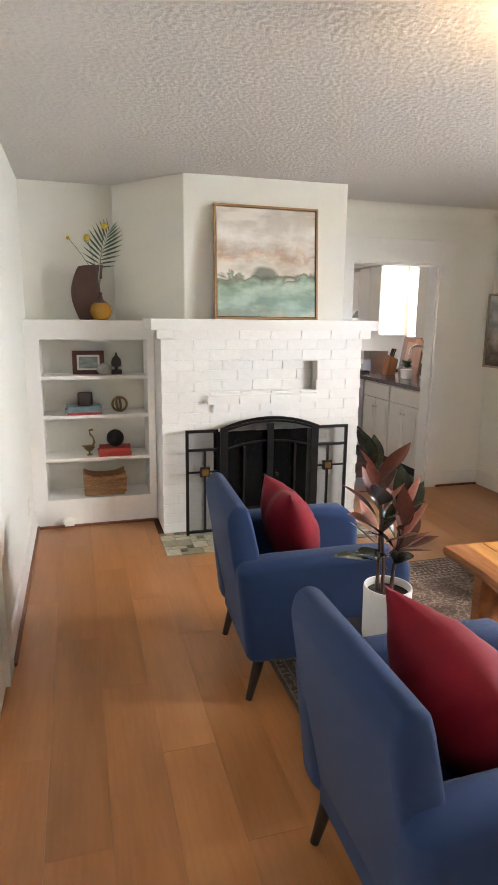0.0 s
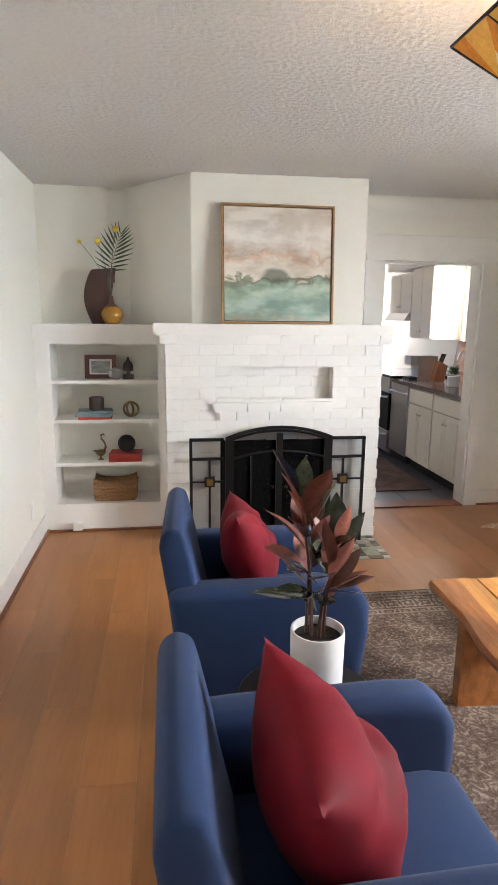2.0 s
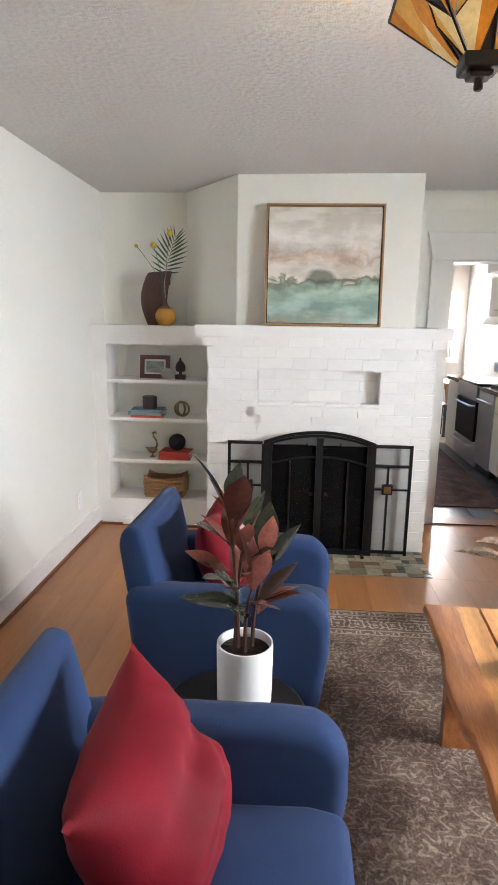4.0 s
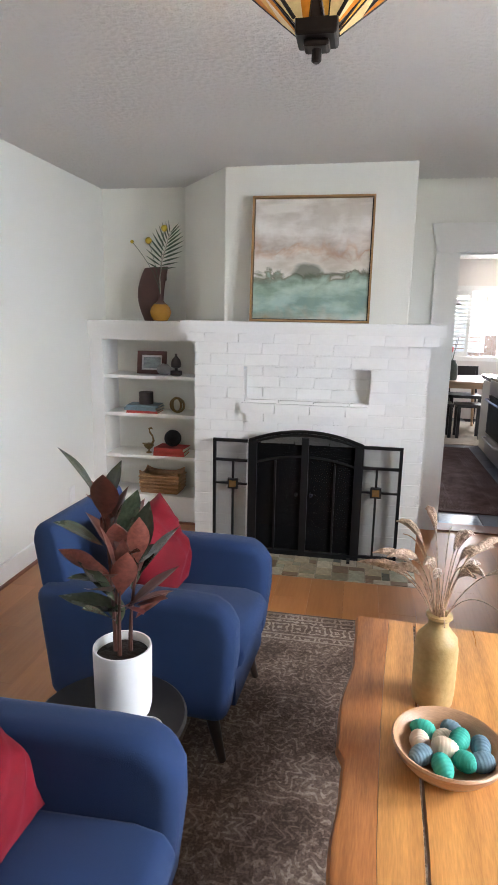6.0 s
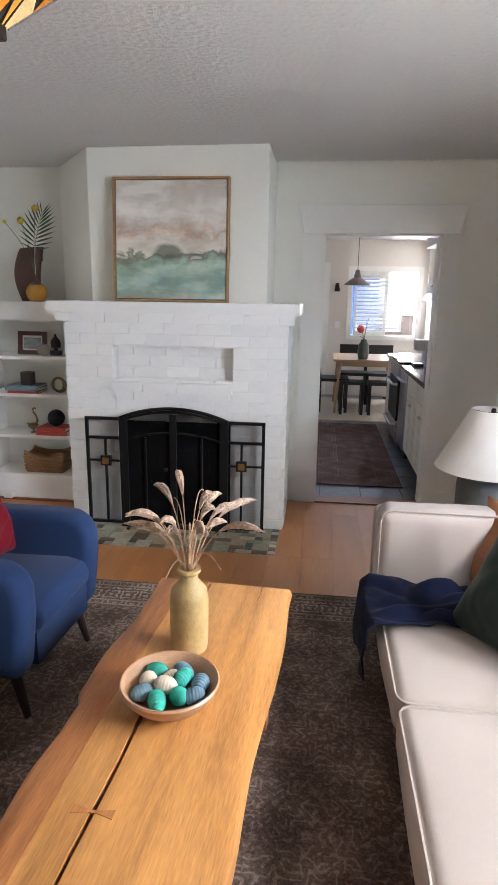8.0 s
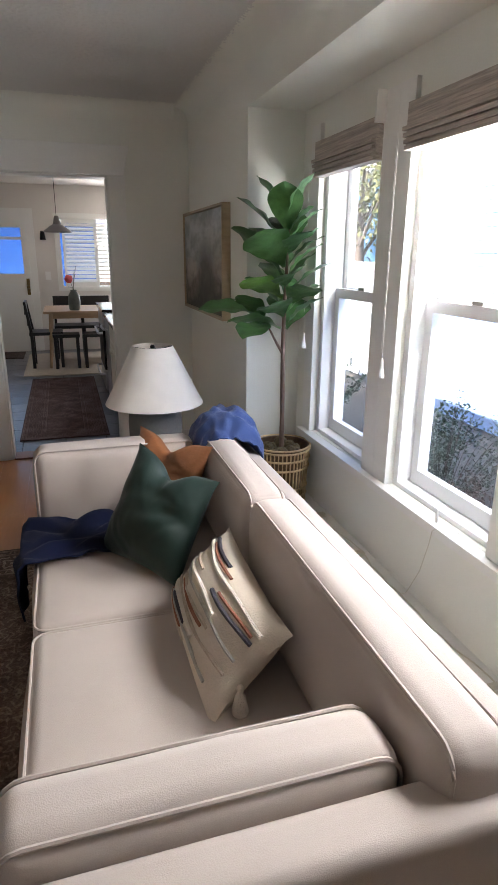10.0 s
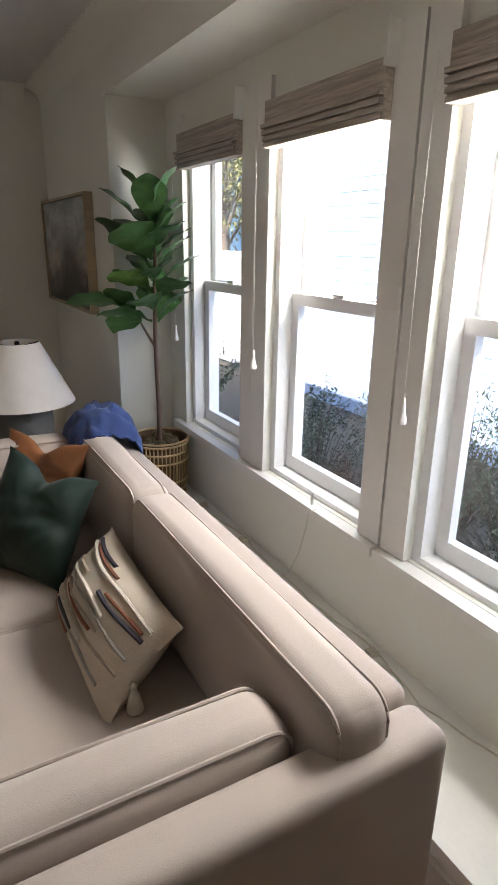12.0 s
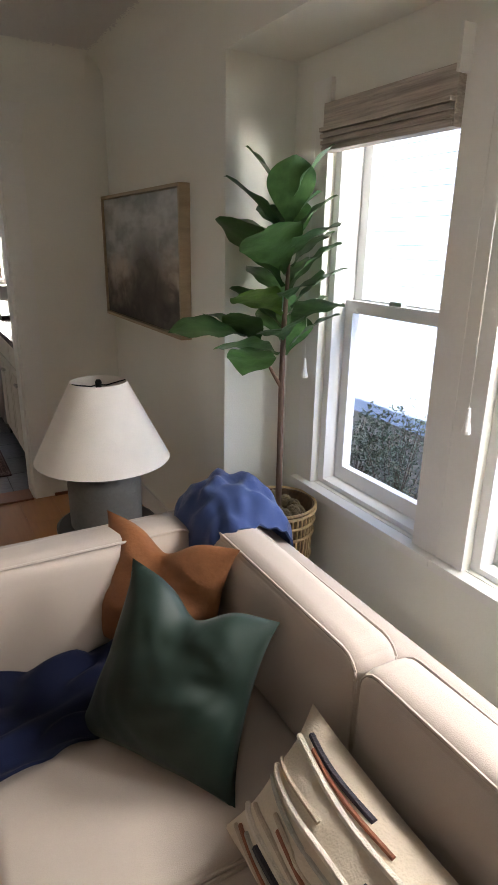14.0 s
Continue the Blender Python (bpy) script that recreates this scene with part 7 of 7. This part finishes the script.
def street_tree(at, h, seed):
    rr = random.Random(seed)
    tr = thing("tree", at, "street tree with a tapered trunk and loose leafy crown", "tree", "street trees")
    part("trunk", tube([(0, 0, 0), (0.05, 0, h * 0.25), (0, 0.05, h * 0.5), (0.1, 0, h * 0.75)], [0.2, 0.16, 0.12, 0.05], 10), TWIG, tr, "", True)
    verts, faces = [], []
    for k in range(9):
        a = k * 2.4
        tip = Vector((h * 0.3 * math.cos(a), h * 0.3 * math.sin(a), h * (0.6 + 0.045 * k)))
        path = bez((0, 0, h * (0.35 + 0.03 * k)), (tip.x * 0.4, tip.y * 0.4, tip.z * 0.95), tip, 6)
        part("limb", tube(path, [0.07, 0.06, 0.05, 0.04, 0.03, 0.02, 0.01], 6), TWIG, tr)
        for q in range(330):
            p = path[rr.randint(2, 6)] + Vector((rr.gauss(0, h * 0.06), rr.gauss(0, h * 0.06), rr.gauss(0, h * 0.06)))
            d = Vector((rr.gauss(0, 1), rr.gauss(0, 1), rr.gauss(0, 1))).normalized()
            s = d.cross(Vector((rr.gauss(0, 1), rr.gauss(0, 1), rr.gauss(0, 1)))).normalized()
            b0 = len(verts)
            verts += [p, p + d * 0.09 + s * 0.05, p + d * 0.18, p + d * 0.09 - s * 0.05]
            faces.append((b0, b0 + 1, b0 + 2, b0 + 3))
    me = bpy.data.meshes.new("crown")
    me.from_pydata([tuple(v) for v in verts], [], faces)
    me.materials.append(mat("crown_leaf_%d" % seed, (0.10, 0.11, 0.04), 0.7, var=0.3, scale=8, col2=(0.2, 0.19, 0.07)))
    c = new("crown", me)
    c.parent = tr
    c["kind"] = "stuff"
street_tree((11.5, 17.5, GZ), 6.5, 31)
street_tree((9.0, 21.0, GZ), 5.5, 32)


# ---- pieces: bricks, hearth tiles, planks, floor tiles ----
CO = 1.372 / 19
brick_cache = {}
def brick_mesh(L, Hh, D):
    key = (round(L, 3), round(Hh, 3), round(D, 3))
    if key not in brick_cache:
        bm = box(-L / 2, L / 2, 0, D, 0, Hh)
        rr = random.Random(int(L * 1e4))
        for v in bm.verts:
            v.co += Vector((rr.uniform(-0.003, 0.003), rr.uniform(-0.002, 0.002), rr.uniform(-0.003, 0.003)))
        bevel(bm, 0.0075, 2)
        me = bpy.data.meshes.new("brick")
        bm.to_mesh(me)
        bm.free()
        me.materials.append(BRICKW)
        brick_cache[key] = me
    return brick_cache[key]
rb_ = random.Random(8)
def lay(x0, x1, z, y, parent=fire, hgt=CO - 0.007, depth=0.03, side=False, joint=0.008):
    if x1 - x0 < 0.03:
        return
    o = new("brick", brick_mesh(x1 - x0 - joint, hgt, depth))
    o.parent = parent
    if side:
        o.matrix_basis = pose(y + rb_.uniform(-0.0015, 0.001), (x0 + x1) / 2, z, 0, 0, 90)
    else:
        o.matrix_basis = pose((x0 + x1) / 2, y + rb_.uniform(-0.002, 0.003), z + rb_.uniform(-0.0008, 0.0008), 0, 0, rb_.uniform(-0.4, 0.4))
def row(z0, segs, off, y, **k):
    for a, b in segs:
        x = a - (0.1125 if off else 0.0)
        while x < b - 0.01:
            lay(max(x, a), min(x + 0.225, b), z0, y, **k)
            x += 0.225
for c in range(19):
    z0 = c * CO + 0.0045
    zm = z0 + CO / 2
    segs = [(FX0, FX1)]
    if zm < OZ:
        segs = [(FX0, OX0), (OX1, FX1)]
    elif NZ0 - 0.01 < zm < NZ1 + 0.01:
        segs = [(FX0, NX0), (NX1, FX1)]
    row(z0, segs, c % 2 == 1, 0.0)
    if NZ0 - 0.01 < zm < NZ1 + 0.01:
        row(z0, [(NX0, NX1)], c % 2 == 0, 0.088)
    row(z0, [(0.03, 0.62)], c % 2 == 0, FX1 + 0.003, side=True, depth=0.02)
row(0.928, [(0.852, 1.668)], False, -0.042, depth=0.05, hgt=0.062, joint=0.003)
row(0.868, [(0.892, 1.648)], True, -0.022, depth=0.04, hgt=0.059, joint=0.003)
row(1.376, [(0.505, 2.055)], True, -0.055, depth=0.03, hgt=0.058, joint=0.004)

HT = [mat("hearth_tile_%s" % nm, c, 0.35, var=0.25, scale=30, rnd=0.2) for nm, c in (("sand", (0.36, 0.30, 0.20)), ("olive", (0.22, 0.20, 0.13)), ("sage", (0.30, 0.30, 0.22)), ("brown", (0.16, 0.10, 0.06)), ("dark", (0.05, 0.06, 0.05)), ("cream", (0.46, 0.42, 0.33)))]
hr = structure("hearth", box(0.50, 2.0, 3.60, 4.03, -0.011, -0.001), mat("hearth_grout", (0.30, 0.27, 0.22), 0.9, var=0.2, scale=20), "mosaic tiled hearth in earthy colours", "hearth")
rh = random.Random(14)
tile_cache = {}
gx, gy = 30, 8
cw, chh = 1.5 / gx, 0.42 / gy
taken = set()
for j in range(gy):
    for i in range(gx):
        if (i, j) in taken:
            continue
        big = rh.random() < 0.38 and i + 1 < gx and j + 1 < gy and not {(i + 1, j), (i, j + 1), (i + 1, j + 1)} & taken
        wide = not big and rh.random() < 0.3 and i + 1 < gx and (i + 1, j) not in taken
        w, h = (2, 2) if big else (2, 1) if wide else (1, 1)
        taken |= {(i + a, j + b) for a in range(w) for b in range(h)}
        mi = rh.choice((0, 0, 1, 2, 3, 5, 5)) if w == 2 else rh.choice((0, 1, 2, 3, 4, 4, 5))
        key = (w, h, mi)
        if key not in tile_cache:
            bm = box(0.003, w * cw - 0.003, 0.003, h * chh - 0.003, 0, 0.006, 0.0012, 1)
            me = bpy.data.meshes.new("tile")
            bm.to_mesh(me)
            bm.free()
            me.materials.append(HT[mi])
            tile_cache[key] = me
        o = new("tile", tile_cache[key])
        o.parent = hr
        o.matrix_basis = pose(0.50 + i * cw, 3.605 + j * chh, -0.002)

# floor planks along the room
pm = {}
PW, PL_ = 0.193, 1.21
ncol = int((XR - XL) / PW) + 1
for i in range(ncol):
    x0, x1 = XL + i * PW, min(XL + (i + 1) * PW, XR)
    y = YF - (i * 0.43) % PL_
    while y < YB:
        a, b = max(y, YF), min(y + PL_, YB)
        spans = [(a, b, x0, x1)]
        if x1 > 0.50 and x0 < 2.0 and b > 3.6:
            spans = [(a, min(b, 3.6), x0, x1)]
            if x0 < 0.50:
                spans.append((max(a, 3.6), b, x0, 0.50))
            if x1 > 2.0:
                spans.append((max(a, 3.6), b, 2.0, x1))
        for a_, b_, xa, xb in spans:
            if b_ - a_ > 0.02 and xb - xa > 0.02:
                key = (round(xb - xa, 3), round(b_ - a_, 3))
                if key not in pm:
                    bm = box(0.0004, xb - xa - 0.0004, 0.0005, b_ - a_ - 0.0005, 0, 0.012, 0.0008, 1)
                    me = bpy.data.meshes.new("plank")
                    bm.to_mesh(me)
                    bm.free()
                    me.materials.append(PLANK)
                    pm[key] = me
                o = new("plank", pm[key])
                o.parent = floor
                o.matrix_basis = pose(xa, a_, -0.012)
        y += PL_
# kitchen floor tiles
SLATE = mat("blue_grey_slate_tile", (0.085, 0.085, 0.10), 0.3, var=0.3, scale=6, bump=0.2, bscale=30, rnd=0.25)
bm = box(0.003, 0.327, 0.003, 0.327, 0, 0.008, 0.002, 1)
tm = bpy.data.meshes.new("floor_tile")
bm.to_mesh(tm)
bm.free()
tm.materials.append(SLATE)
for i in range(7):
    for j in range(16):
        o = new("floor_tile", tm)
        o.parent = kfl
        o.matrix_basis = pose(0.95 + i * 0.33, KY0 + 0.01 + j * 0.33, -0.0085)
